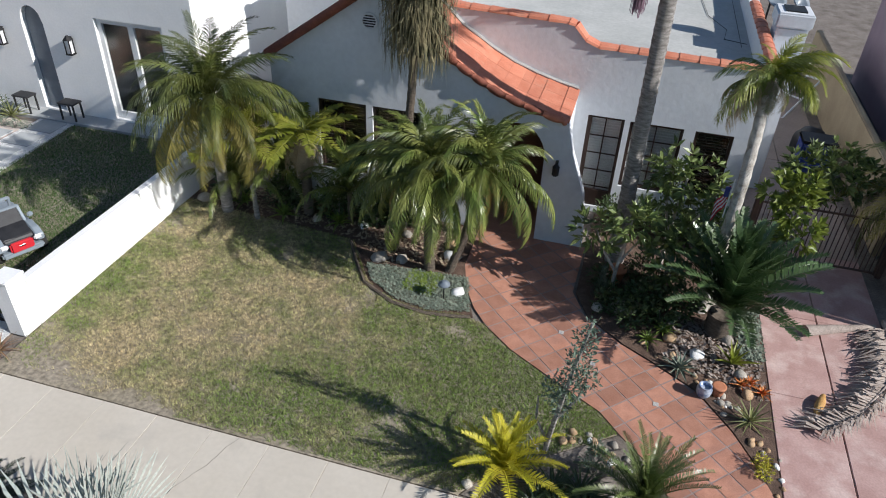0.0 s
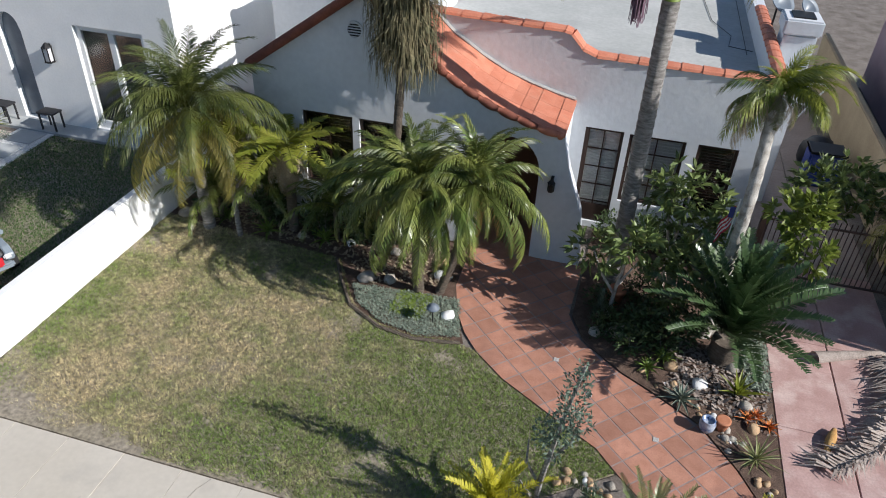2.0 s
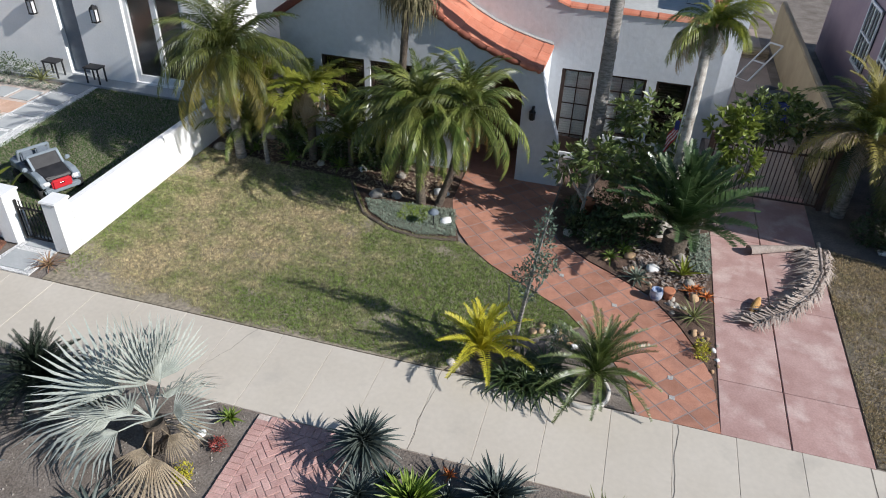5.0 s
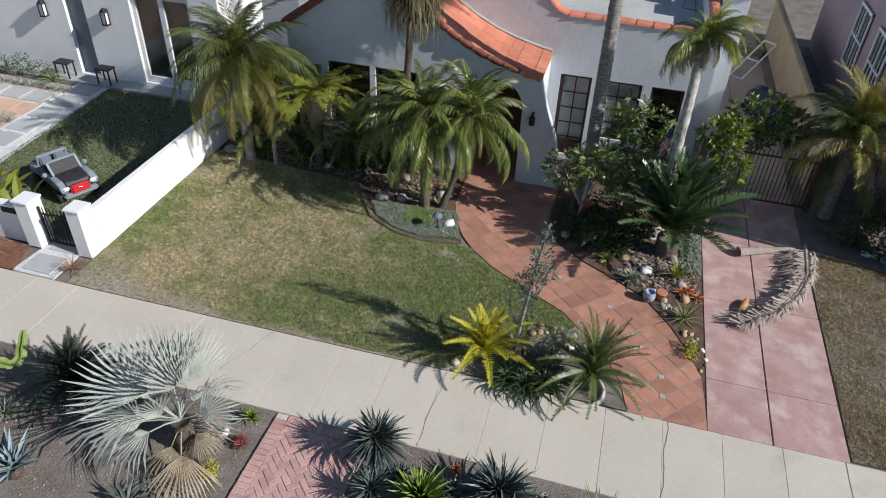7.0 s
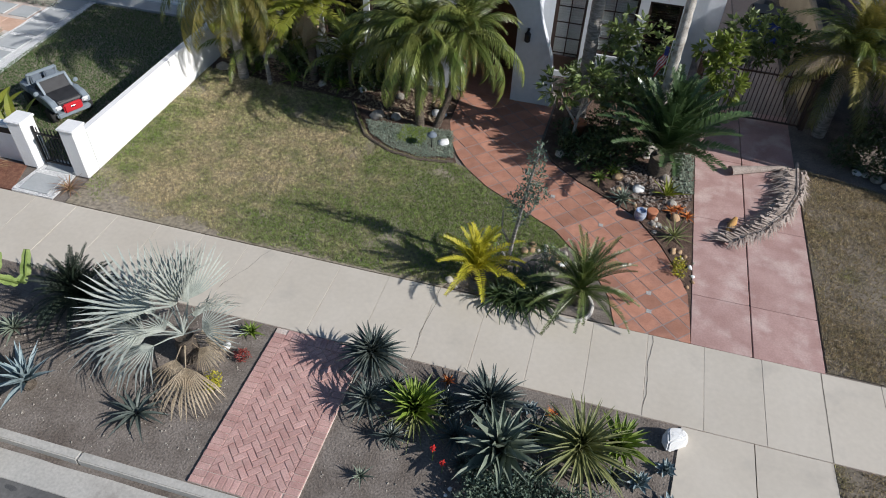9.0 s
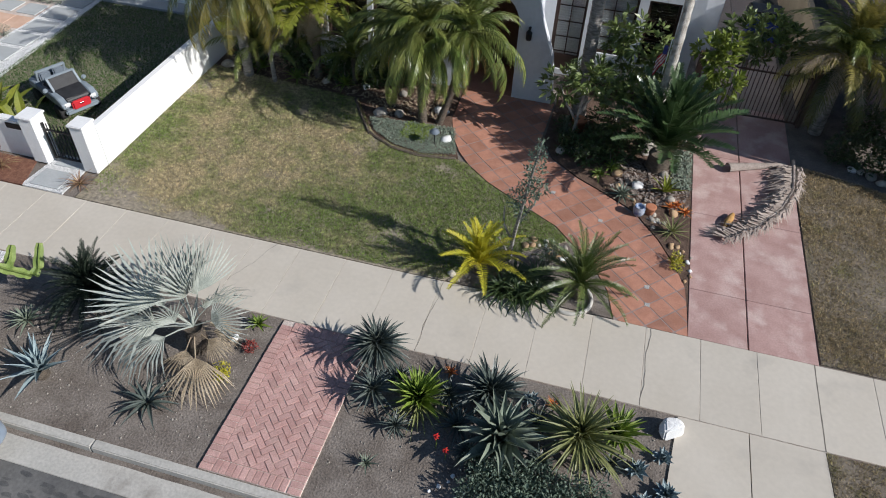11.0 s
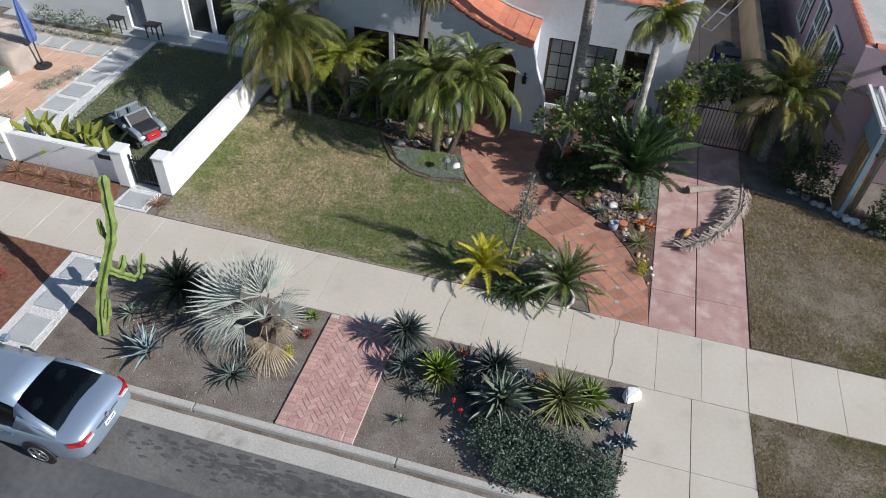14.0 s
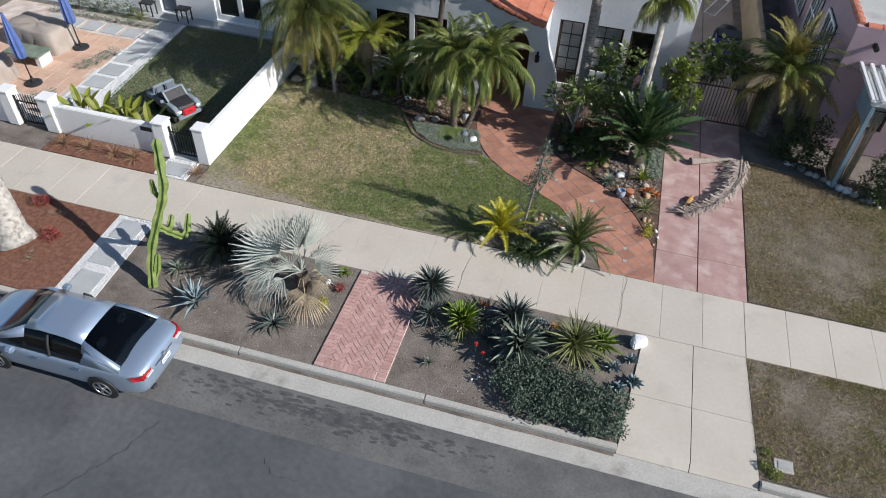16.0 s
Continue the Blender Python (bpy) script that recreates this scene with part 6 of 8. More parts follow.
PADDLE = paddle_mesh("paddle_leaf", M["frond_lime"])
for i, (x, y) in enumerate(((-18.6, 1.75), (-17.8, 1.7), (-16.9, 1.75), (-16.0, 1.6))):
    t = thing("strelitzia", (x, y, 0), "broad-leaved bird of paradise plant inside the wall", "plant", "plants inside the wall")
    for k in range(9 if i < 3 else 5):
        place_leaf("leaf", PADDLE, t, Vector((0, 0, 0.05)), k * 137.5 + 40 * i, 75 - 5 * k, 0, 0.95 + 0.05 * (k % 3))

for x, lab in ((-20.9, "dark side table by the arched door"), (-19.3, "dark side table with red flowers by the door")):
    t = thing("side_table", (x, 9.2, 0.06), lab, "table")
    part("tabletop", box(-0.28, 0.28, -0.2, 0.2, 0.5, 0.55, 0.01), M["black"], t)
    for sx in (-0.23, 0.23):
        for sy in (-0.16, 0.16):
            part("leg", box(sx - 0.02, sx + 0.02, sy - 0.02, sy + 0.02, 0, 0.5), M["black"], t)

# ---- toy car on the green lawn ----
toy = thing("toy_car", (-16.2, 3.35, 0.0), "grey ride-on toy jeep with a red grille", "toy car", rz=-26)
toy.scale = (1.2, 1.2, 1.2)
def toy_part(nm, x0, x1, y0, y1, z0, z1, m, bev=0.03, lab=""):
    return part(nm, box(x0, x1, y0, y1, z0, z1, bev, seg=2), M[m], toy, lab)
toy_part("body", -0.72, 0.62, -0.36, 0.36, 0.16, 0.4, "toy_grey", 0.06)
def toy_hull(nm, corners, m, lab="", bev=0.012):
    """A convex plastic shell through the given corners."""
    bm = bmesh.new()
    for c in corners:
        bm.verts.new(c)
    bmesh.ops.convex_hull(bm, input=bm.verts[:])
    bmesh.ops.bevel(bm, geom=bm.edges[:], offset=bev, segments=1, affect="EDGES")
    return part(nm, bm, M[m], toy, lab)
both = (-1, 1)
toy_hull("bonnet", [(x, y, z) for x, h, z in ((0.12, 0.31, 0.52), (0.62, 0.25, 0.45), (0.66, 0.25, 0.38), (0.1, 0.31, 0.4)) for y in (-h, h)], "black", "dark grey bonnet panel", 0.02)
for sy in both:
    toy_hull("fender", [(x, sy * y, z) for x, z in ((0.24, 0.5), (0.55, 0.48), (0.72, 0.4), (0.72, 0.28), (0.24, 0.28)) for y in (0.26, 0.4)], "toy_light", "pale blue-grey front fender", 0.02)
    toy_hull("rear_fender", [(x, sy * y, z) for x, z in ((-0.74, 0.46), (-0.4, 0.48), (-0.36, 0.3), (-0.76, 0.3)) for y in (0.28, 0.41)], "toy_light", "pale blue-grey rear fender", 0.02)
    toy_part("door", -0.36, 0.22, sy * 0.36 - 0.03, sy * 0.36 + 0.03, 0.26, 0.46, "toy_grey", 0.02)
    toy_hull("windscreen_post", [(x, sy * y, z) for x, z in ((0.2, 0.48), (0.26, 0.48), (0.0, 0.72), (0.05, 0.72)) for y in (0.27, 0.32)], "toy_light", bev=0.006)
    toy_hull("roll_bar", [(x, sy * y, z) for x, z in ((-0.56, 0.42), (-0.48, 0.42), (-0.46, 0.68), (-0.4, 0.68)) for y in (0.28, 0.33)], "toy_light", bev=0.008)
    toy_part("headlight", 0.68, 0.735, sy * 0.29 - 0.07, sy * 0.29 + 0.07, 0.32, 0.41, "clear_lens", 0.02)
    toy_part("mirror", 0.1, 0.16, sy * 0.43 - 0.05, sy * 0.43 + 0.05, 0.48, 0.57, "toy_light", 0.02)
    toy_part("seat", -0.4, -0.08, sy * 0.15 - 0.12, sy * 0.15 + 0.12, 0.36, 0.44, "black", 0.03)
    toy_part("seat_back", -0.46, -0.38, sy * 0.15 - 0.12, sy * 0.15 + 0.12, 0.42, 0.66, "toy_grey", 0.03)
toy_hull("windscreen", [(x, y, z) for x, z in ((0.225, 0.48), (0.24, 0.48), (0.02, 0.71), (0.035, 0.71)) for y in (-0.27, 0.27)], "black", "dark toy windscreen", 0.003)
toy_part("windscreen_bar", -0.01, 0.06, -0.32, 0.32, 0.7, 0.74, "toy_light", 0.015)
toy_part("cowl", 0.16, 0.26, -0.31, 0.31, 0.45, 0.5, "toy_light", 0.015)
toy_part("roll_bar", -0.47, -0.39, -0.33, 0.33, 0.66, 0.71, "toy_light", 0.018)
toy_part("steering_wheel", -0.02, 0.04, 0.04, 0.26, 0.48, 0.6, "toy_red", 0.025)
toy_part("cargo_bed", -0.72, -0.5, -0.28, 0.28, 0.38, 0.42, "black", 0.01)
toy_part("tailgate", -0.77, -0.72, -0.34, 0.34, 0.3, 0.48, "toy_light", 0.02)
toy_part("grille", 0.66, 0.75, -0.2, 0.2, 0.2, 0.4, "toy_red", 0.03, "red plastic grille")
toy_part("emblem", 0.745, 0.755, -0.05, 0.05, 0.31, 0.34, "chrome", 0.004)
toy_part("bumper", 0.62, 0.74, -0.36, 0.36, 0.13, 0.24, "toy_light", 0.03)
for sx in (-0.5, 0.46):
    for sy in (-0.38, 0.38):
        b = lathe([(0.05, -0.07), (0.15, -0.07), (0.17, -0.05), (0.17, 0.05), (0.15, 0.07), (0.05, 0.07)], 16)
        b.transform(pose(sx, sy, 0.17 - 0.03, 90, 0, 0))
        part("wheel", b, M["rubber"], toy)

# ---- parked sedan ----
car = thing("sedan_car", (-10.57, -6.34, -0.15), "silver-blue sedan parked along the kerb", "car", rz=180)
W = 0.905
ST = [  # distance from the tail, half width, sill, shoulder, deck
    (0.0, 0.66, 0.42, 0.72, 0.80), (0.05, 0.76, 0.32, 0.86, 0.98), (0.22, 0.85, 0.26, 0.92, 1.06), (0.5, 0.895, 0.22, 0.93, 1.07), (0.95, W, 0.2, 0.92, 1.05),
    (1.6, W, 0.2, 0.91, 1.0), (2.6, W, 0.2, 0.90, 0.98), (3.4, W, 0.2, 0.88, 0.98), (3.75, W, 0.2, 0.84, 0.96), (4.2, 0.88, 0.22, 0.76, 0.87), (4.6, 0.8, 0.25, 0.66, 0.74), (4.8, 0.62, 0.32, 0.55, 0.6)]
bm = bmesh.new()
rings = []
for u, w, sill, sh, deck in ST:
    half = [(w * 0.93, sill), (w, sill + 0.13), (w * 1.0, sill + 0.3), (w * 0.985, sh - 0.12), (w * 0.955, sh), (w * 0.86, sh + (deck - sh) * 0.55), (w * 0.5, deck - 0.012), (0, deck)]
    ring = [(u, y, z) for y, z in half] + [(u, -y, z) for y, z in half[-2::-1]]
    rings.append([bm.verts.new(p) for p in ring])
for a, b in zip(rings, rings[1:]):
    for k in range(len(a) - 1):
        bm.faces.new((a[k], a[k + 1], b[k + 1], b[k]))
    bm.faces.new((a[-1], a[0], b[0], b[-1]))
bm.faces.new(rings[0]), bm.faces.new(rings[-1][::-1])
bmesh.ops.recalc_face_normals(bm, faces=bm.faces[:])
body = part("body", bm, M["car_paint"], car, smooth=True)
sub = body.modifiers.new("smooth", "SUBSURF")
sub.levels = sub.render_levels = 2
# cabin: glass house, with painted roof and pillars standing proud of it
CAB = [(0.55, 0.70, 1.04), (1.0, 0.68, 1.24), (1.45, 0.62, 1.41), (1.9, 0.6, 1.45), (2.5, 0.59, 1.455), (2.9, 0.6, 1.43), (3.3, 0.66, 1.24), (3.72, 0.72, 1.0)]
BELT = 0.95
def cab_half(u, w, top):
    belt = 0.83
    k = (top - BELT) / 0.5
    return [(belt, BELT - 0.03), (belt - (belt - w) * 0.55 * k, BELT + (top - BELT) * 0.55), (belt - (belt - w) * k - 0.01, top - 0.05 * k), (w * 0.6, top + 0.015 * k), (0, top + 0.025 * k)]
bm = bmesh.new()
rings = []
for u, w, top in CAB:
    half = cab_half(u, w, top)
    rings.append([bm.verts.new((u, y, z)) for y, z in half] + [bm.verts.new((u, -y, z)) for y, z in half[-2::-1]])
for a, b in zip(rings, rings[1:]):
    for k in range(len(a) - 1):
        bm.faces.new((a[k], a[k + 1], b[k + 1], b[k]))
bmesh.ops.recalc_face_normals(bm, faces=bm.faces[:])
part("glazing", bm, M["car_glass"], car, "dark tinted window glass", smooth=True)
part("interior", box(0.75, 3.4, -0.7, 0.7, 0.6, 1.08, 0.05), M["black"], car)
for u, y in ((1.15, -0.36), (1.15, 0.36), (2.3, -0.36), (2.3, 0.36)):
    part("headrest", box(u, u + 0.12, y - 0.13, y + 0.13, 1.08, 1.28, 0.04, seg=2), M["toy_grey"], car)
def proud(points, name, lab=""):
    bm = bmesh.new()
    vs = [[bm.verts.new(p) for p in row] for row in points]
    for a, b in zip(vs, vs[1:]):
        for k in range(len(a) - 1):
            bm.faces.new((a[k], a[k + 1], b[k + 1], b[k]))
    bmesh.ops.recalc_face_normals(bm, faces=bm.faces[:])
    bmesh.ops.solidify(bm, geom=bm.faces[:], thickness=0.012)
    return part(name, bm, M["car_paint"], car, lab, smooth=True)
roof_rows = []
for u, w, top in CAB[2:6]:
    half = cab_half(u, w, top)[2:]
    roof_rows.append([(u, y * 1.01, z + 0.012) for y, z in half] + [(u, -y * 1.01, z + 0.012) for y, z in half[-2::-1]])
proud(roof_rows, "roof")
for sgn in (-1, 1):
    for lo, hi in ((0, 2), (5, 7)):
        rows_ = []
        for u, w, top in CAB[lo:hi + 1]:
            h = cab_half(u, w, top)
            d = 0.09
            rows_.append([(u, sgn * (h[2][0] - d), h[2][1] + 0.03), (u, sgn * (h[2][0] + 0.012), h[2][1] + 0.005), (u, sgn * (h[1][0] + 0.014), h[1][1])])
        proud(rows_, "pillar")
    rows_ = [[(0.55, sgn * 0.845, 0.93), (0.55, sgn * 0.74, 1.04)], [(1.0, sgn * 0.85, 0.93), (1.0, sgn * 0.775, 1.17)], [(1.35, sgn * 0.85, 0.93), (1.35, sgn * 0.735, 1.27)], [(1.5, sgn * 0.85, 0.93), (1.5, sgn * 0.84, 0.96)]]
    proud(rows_, "rear_quarter")
    rows_ = [[(2.22, sgn * 0.852, 0.93), (2.3, sgn * 0.852, 0.93)], [(2.24, sgn * 0.77, 1.22), (2.31, sgn * 0.77, 1.22)], [(2.26, sgn * 0.62, 1.42), (2.33, sgn * 0.62, 1.42)]]
    part("door_pillar", tube([(2.26, sgn * 0.845, 0.93), (2.27, sgn * 0.75, 1.22), (2.29, sgn * 0.635, 1.4)], [0.03] * 3, 6), M["black"], car)
    for u in (1.5, 2.55):
        part("door_handle", box(u, u + 0.2, sgn * 0.9 - 0.02, sgn * 0.9 + 0.02, 0.78, 0.81, 0.008), M["chrome"], car, "chrome door handle")
    part("mirror", box(3.05, 3.25, sgn * 0.98 - 0.09, sgn * 0.98 + 0.09, 0.92, 1.06, 0.04, seg=2), M["car_paint"], car)
    for a, b, c, d, m, nm in ((-0.012, 0.16, 0.44, 0.75, "red_lens", "tail_light"),):
        bm = bmesh.new()
        v = [bm.verts.new(p) for p in ((-0.002, sgn * 0.5, 0.82), (0.038, sgn * 0.745, 0.78), (0.2, sgn * 0.866, 0.82), (0.3, sgn * 0.862, 0.90), (0.07, sgn * 0.755, 0.915), (0.03, sgn * 0.44, 0.89))]
        bm.faces.new(v[:2] + v[4:]), bm.faces.new(v[1:5])
        bmesh.ops.recalc_face_normals(bm, faces=bm.faces[:])
        bmesh.ops.solidify(bm, geom=bm.faces[:], thickness=0.05)
        lt = part(nm, bm, M[m], car, "red tail light with a clear band")
        part("clear_band", box(-0.03, 0.03, sgn * 0.56 - 0.11, sgn * 0.56 + 0.11, 0.82, 0.85, 0.006), M["clear_lens"], lt)
    for u, nm in ((1.08, "wheel"), (3.86, "wheel")):
        arch_ = lathe([(0.2, -0.02), (0.365, -0.02), (0.375, 0.0), (0.2, 0.0)], 28)
        arch_.transform(pose(u, sgn * (W + 0.004), 0.33, 90, 0, 0))
        part("wheel_arch", arch_, M["black"], car)
        b = lathe([(0.2, -0.11), (0.31, -0.1), (0.33, -0.07), (0.33, 0.07), (0.31, 0.1), (0.2, 0.11)], 28)
        b.transform(pose(u, sgn * 0.83, 0.33, 90, 0, 0))
        wh = part("wheel", b, M["rubber"], car, "black tyre on a five-spoke rim", smooth=False)
        b = lathe([(0.215, -0.04), (0.225, 0.0), (0.225, 0.02), (0.205, 0.02), (0.195, -0.03)], 28)
        for k in range(5):
            sp = box(0.03, 0.205, -0.028, 0.028, -0.01, 0.015, 0.006)
            sp.transform(pose(0, 0, 0, 0, 0, 72 * k))
            merge(b, sp)
        merge(b, lathe([(0.05, -0.02), (0.05, 0.02), (0.03, 0.03)], 12))
        b.transform(pose(u, sgn * 0.935, 0.33, -90 * sgn, 0, 0))
        part("rim", b, M["alloy"], wh, "silver five-spoke rim")
        b = lathe([(0.2, -0.01), (0.2, 0.01)], 20)
        b.transform(pose(u, sgn * 0.9, 0.33, 90, 0, 0))
        part("brake_disc", b, M["iron"], wh)
pl = part("number_plate", box(-0.035, -0.02, -0.16, 0.16, 0.66, 0.79, 0.004), M["white_paint"], car, "white plate with plain bars")
for i in range(6):
    part("bar", box(-0.038, -0.034, -0.12 + 0.042 * i, -0.095 + 0.042 * i, 0.695, 0.745), M["blue_cloth"], pl)
part("trunk_trim", box(-0.018, 0.0, -0.34, 0.34, 0.82, 0.85, 0.006), M["chrome"], car)
part("emblem", lathe([(0.045, 0), (0.04, 0.01)], 14), M["chrome"], car).matrix_basis = pose(-0.015, 0, 0.885, 0, -80, 0)
part("exhaust", box(0.02, 0.12, 0.45, 0.6, 0.26, 0.32, 0.02), M["black"], car)

# ---- crescent bed round the pygmy palm ----
BED = [(-5.7, 4.2), (-6.0, 4.12), (-6.65, 4.02), (-7.4, 4.14), (-8.2, 4.6), (-8.66, 5.3), (-9.05, 6.0), (-13.6, 6.35), (-13.6, 7.45), (-6.4, 7.45), (-6.3, 5.9), (-6.05, 5.05)]
tagged(part("planting_bed", slab(BED, -0.03, 0.008), M["bed"]), "dark shaded garden soil under the palms", "flower bed", kind="structure")
edging = thing("bed_edging", label="low dark edging strip round the palm bed", category="edging", kind="structure")
part("strip", tube([(-5.75, 4.15, 0.02), (-6.0, 4.08, 0.02), (-6.65, 3.98, 0.02), (-7.4, 4.1, 0.02), (-8.2, 4.56, 0.02), (-8.68, 5.28, 0.02), (-9.07, 5.95, 0.02)], [0.045] * 7, 6), M["bark_dark"], edging)


def carpet(label, poly, n, material, size=0.05, h=0.06, seed=0, name="ground_cover"):
    """Low ground cover of small leaves inside an outline."""
    rng = random.Random(seed)
    xs, ys = [p[0] for p in poly], [p[1] for p in poly]
    v, f = [], []
    while len(f) < n:
        x, y = rng.uniform(min(xs), max(xs)), rng.uniform(min(ys), max(ys))
        if inside(x, y, poly):
            a, z, s = rng.uniform(0, 6.283), rng.uniform(0.01, h), size * rng.uniform(0.6, 1.3)
            d, e = Vector((math.cos(a), math.sin(a), rng.uniform(-0.2, 0.8))) * s, Vector((-math.sin(a), math.cos(a), 0)) * s * 0.28
            p, k = Vector((x, y, z)), len(v)
            v += [tuple(p), tuple(p + d * 0.5 + e), tuple(p + d), tuple(p + d * 0.5 - e)]
            f.append((k, k + 1, k + 2, k + 3))
    return tagged(mesh_ob(name, v, f, M[material]), label, "ground cover", kind="stuff")


carpet("grey-green creeping ground cover under the palms", [(-5.8, 4.3), (-6.6, 4.1), (-7.4, 4.25), (-8.1, 4.7), (-8.4, 5.2), (-7.4, 5.3), (-6.1, 5.4), (-5.95, 4.9)], 9000, "cover", 0.045, 0.06, 1)
carpet("bright green creeping ground cover beside the trunk", [(-7.4, 4.6), (-6.7, 4.5), (-6.6, 5.3), (-7.3, 5.3)], 1800, "lime", 0.05, 0.07, 2)
carpet("fallen dry leaves on the shaded bed", [(-13.4, 6.5), (-9, 6.1), (-8, 5.3), (-6.5, 5.8), (-6.5, 7.3), (-13.4, 7.3)], 1500, "dead", 0.1, 0.02, 3, "leaf_litter")
for i, (x, y, r, m) in enumerate(((-6.65, 6.05, 0.2, "rock_white"), (-6.18, 4.82, 0.16, "rock_white"), (-7.7, 5.6, 0.16, "rock"), (-8.2, 5.5, 0.2, "rock"), (-6.8, 6.5, 0.16, "rock_tan"), (-7.9, 6.6, 0.15, "rock"), (-13.2, 6.5, 0.2, "rock"), (-10.2, 6.55, 0.14, "rock"), (-9.0, 6.6, 0.12, "rock_white"))):
    stone(x, y, r, m, i)
pl_ = thing("path_light", (-6.42, 4.55, 0), "small mushroom-shaped black path light", "garden light")
part("stake", tube([(0, 0, 0), (0, 0, 0.42)], [0.014, 0.014], 6), M["iron"], pl_)
part("shade", lathe([(0.13, 0.4), (0.12, 0.43), (0.05, 0.49), (0.01, 0.5)], 16), M["toy_grey"], pl_)
for i, (x, y, r) in enumerate(((-12.6, 6.9, 0.45), (-11.2, 7.0, 0.5), (-9.9, 6.95, 0.5), (-8.9, 6.9, 0.45), (-8.2, 7.0, 0.4))):
    leafy("shrub", "dark shaded shrub under the house windows", (x, y, 0), [(0, 0, 0.35, r), (0.15, -0.1, 0.6, r * 0.7)], 900, 0.16, 0.05, "hedge", seed=160 + i)
for i, (x, y) in enumerate(((-11.0, 6.4), (-9.6, 6.5), (-12.2, 6.6))):
    rosette("plant", "green strap-leaved plant in shade", (x, y, 0), L_BROM, 24, (80, 15), 170 + i, (1.0, 1.5), 0.04, "plant")

# ---- bed between walkway and driveway ----
RBED = [(-0.02, 0.6), (-0.02, 8.4), (-0.4, 9.1), (-3.75, 9.1), (-3.75, 7.6), (-3.78, 5.7), (-3.45, 4.98), (-2.7, 4.36), (-2.13, 4.03), (-1.3, 3.5), (-0.7, 2.68), (-0.38, 2.08), (-0.08, 1.32)]
tagged(part("planting_bed", slab(RBED, -0.03, 0.006), M["bed"]), "brown garden soil with dry leaf litter", "flower bed", kind="structure")
LBED = [(-1.46, 0.02), (-1.65, 0.75), (-2.08, 1.5), (-2.58, 1.98), (-3.4, 1.38), (-4.5, 0.6), (-4.85, 0.04)]
tagged(part("planting_bed", slab(LBED, -0.03, 0.006), M["soil"]), "grey gritty soil around the sago", "flower bed", kind="structure")
carpet("dry brown leaf litter on the bed", [(-1.9, 4.2), (-0.1, 3.6), (-0.1, 5.6), (-1.8, 5.6)], 1200, "dead_grey", 0.09, 0.03, 4, "leaf_litter")
carpet("grey-green ground cover beside the driveway", [(-0.5, 4.6), (-0.05, 4.6), (-0.05, 6.2), (-0.5, 6.2)], 1800, "cover", 0.06, 0.12, 5)
rng = random.Random(21)
edge = [(-2.74, 4.45), (-2.2, 4.12), (-1.85, 4.05), (-1.6, 3.85), (-1.4, 3.65), (-1.2, 3.4), (-1.0, 3.2), (-0.85, 3.0), (-0.7, 2.85), (-0.5, 2.4), (-0.4, 2.2), (-0.2, 1.7), (-0.1, 1.4)]
for i in range(46):
    k = rng.randrange(len(edge) - 1)
    (x0, y0), (x1, y1) = edge[k], edge[k + 1]
    u = rng.random()
    stone(x0 + (x1 - x0) * u + rng.uniform(0.0, 0.35), y0 + (y1 - y0) * u + rng.uniform(0.0, 0.3), rng.uniform(0.03, 0.085), rng.choice(("rock", "rock", "rock_white", "rock_tan", "rock_tan")), i, group="stones edging the path")
for i, (x, y, r, m) in enumerate(((-1.07, 6.25, 0.3, "rock"), (-2.77, 5.44, 0.25, "rock"), (-1.8, 4.78, 0.16, "rock_tan"), (-0.5, 4.15, 0.14, "rock"), (-2.5, 5.6, 0.18, "rock"), (-0.41, 3.65, 0.12, "rock_tan"), (-3.3, 5.3, 0.14, "rock"), (-1.3, 4.45, 0.15, "rock_white"), (-0.7, 5.1, 0.17, "rock"))):
    stone(x, y, r, m, i + 50)
rosette("bromeliad", "yellow-green bromeliad beside the path", (-2.24, 4.6, 0), L_BROM, 24, (75, 5), 180, (0.7, 1.0), 0.03, "plant")
rosette("bromeliad", "yellow-green bromeliad among stones", (-1.95, 4.97, 0), L_BROM, 24, (75, 5), 181, (0.8, 1.1), 0.03, "plant")
rosette("agave", "grey-green spiky agave over the path edge", (-1.62, 3.95, 0), L_GREY, 30, (75, -5), 182, (0.9, 1.3), 0.05)
rosette("bromeliad", "tall lime-green bromeliad with upright leaves", (-0.65, 4.4, 0), strap_mesh("bromeliad_leaf", M["frond_lime"], 0.55, 0.1, 25), 14, (85, 30), 183, (0.8, 1.1), 0.04, "plant")
for x, y in ((-0.35, 3.95), (-0.15, 3.75), (-0.5, 3.85)):
    rosette("aloe", "orange-red aloe clump by the drive", (x, y, 0), L_ORANGE, 20, (75, 5), 184, (0.9, 1.4), 0.03)
rosette("yucca", "spiky green yucca by the path", (-0.42, 2.95, 0), strap_mesh("yucca_leaf", M["yucca"], 0.62, 0.04, 25), 34, (80, -5), 185, (0.8, 1.1), 0.06)
leafy("euphorbia", "yellow euphorbia clump by the drive", (-0.3, 2.05, 0), [(0, 0, 0.1, 0.15), (0.02, -0.2, 0.1, 0.14)], 600, 0.05, 0.02, "yellow_leaf", seed=186, category="succulent")
t = thing("plant_pot", (-1.2, 3.4, 0), "blue and white glazed garden pot", "pot")
part("pot", lathe([(0.09, 0.0), (0.13, 0.08), (0.14, 0.18), (0.11, 0.24), (0.12, 0.26), (0.1, 0.26), (0.09, 0.2)], 18), M["pot"], t, smooth=True)
t = thing("plant_pot", (-0.95, 3.5, 0), "broken terracotta pot lying among stones", "pot")
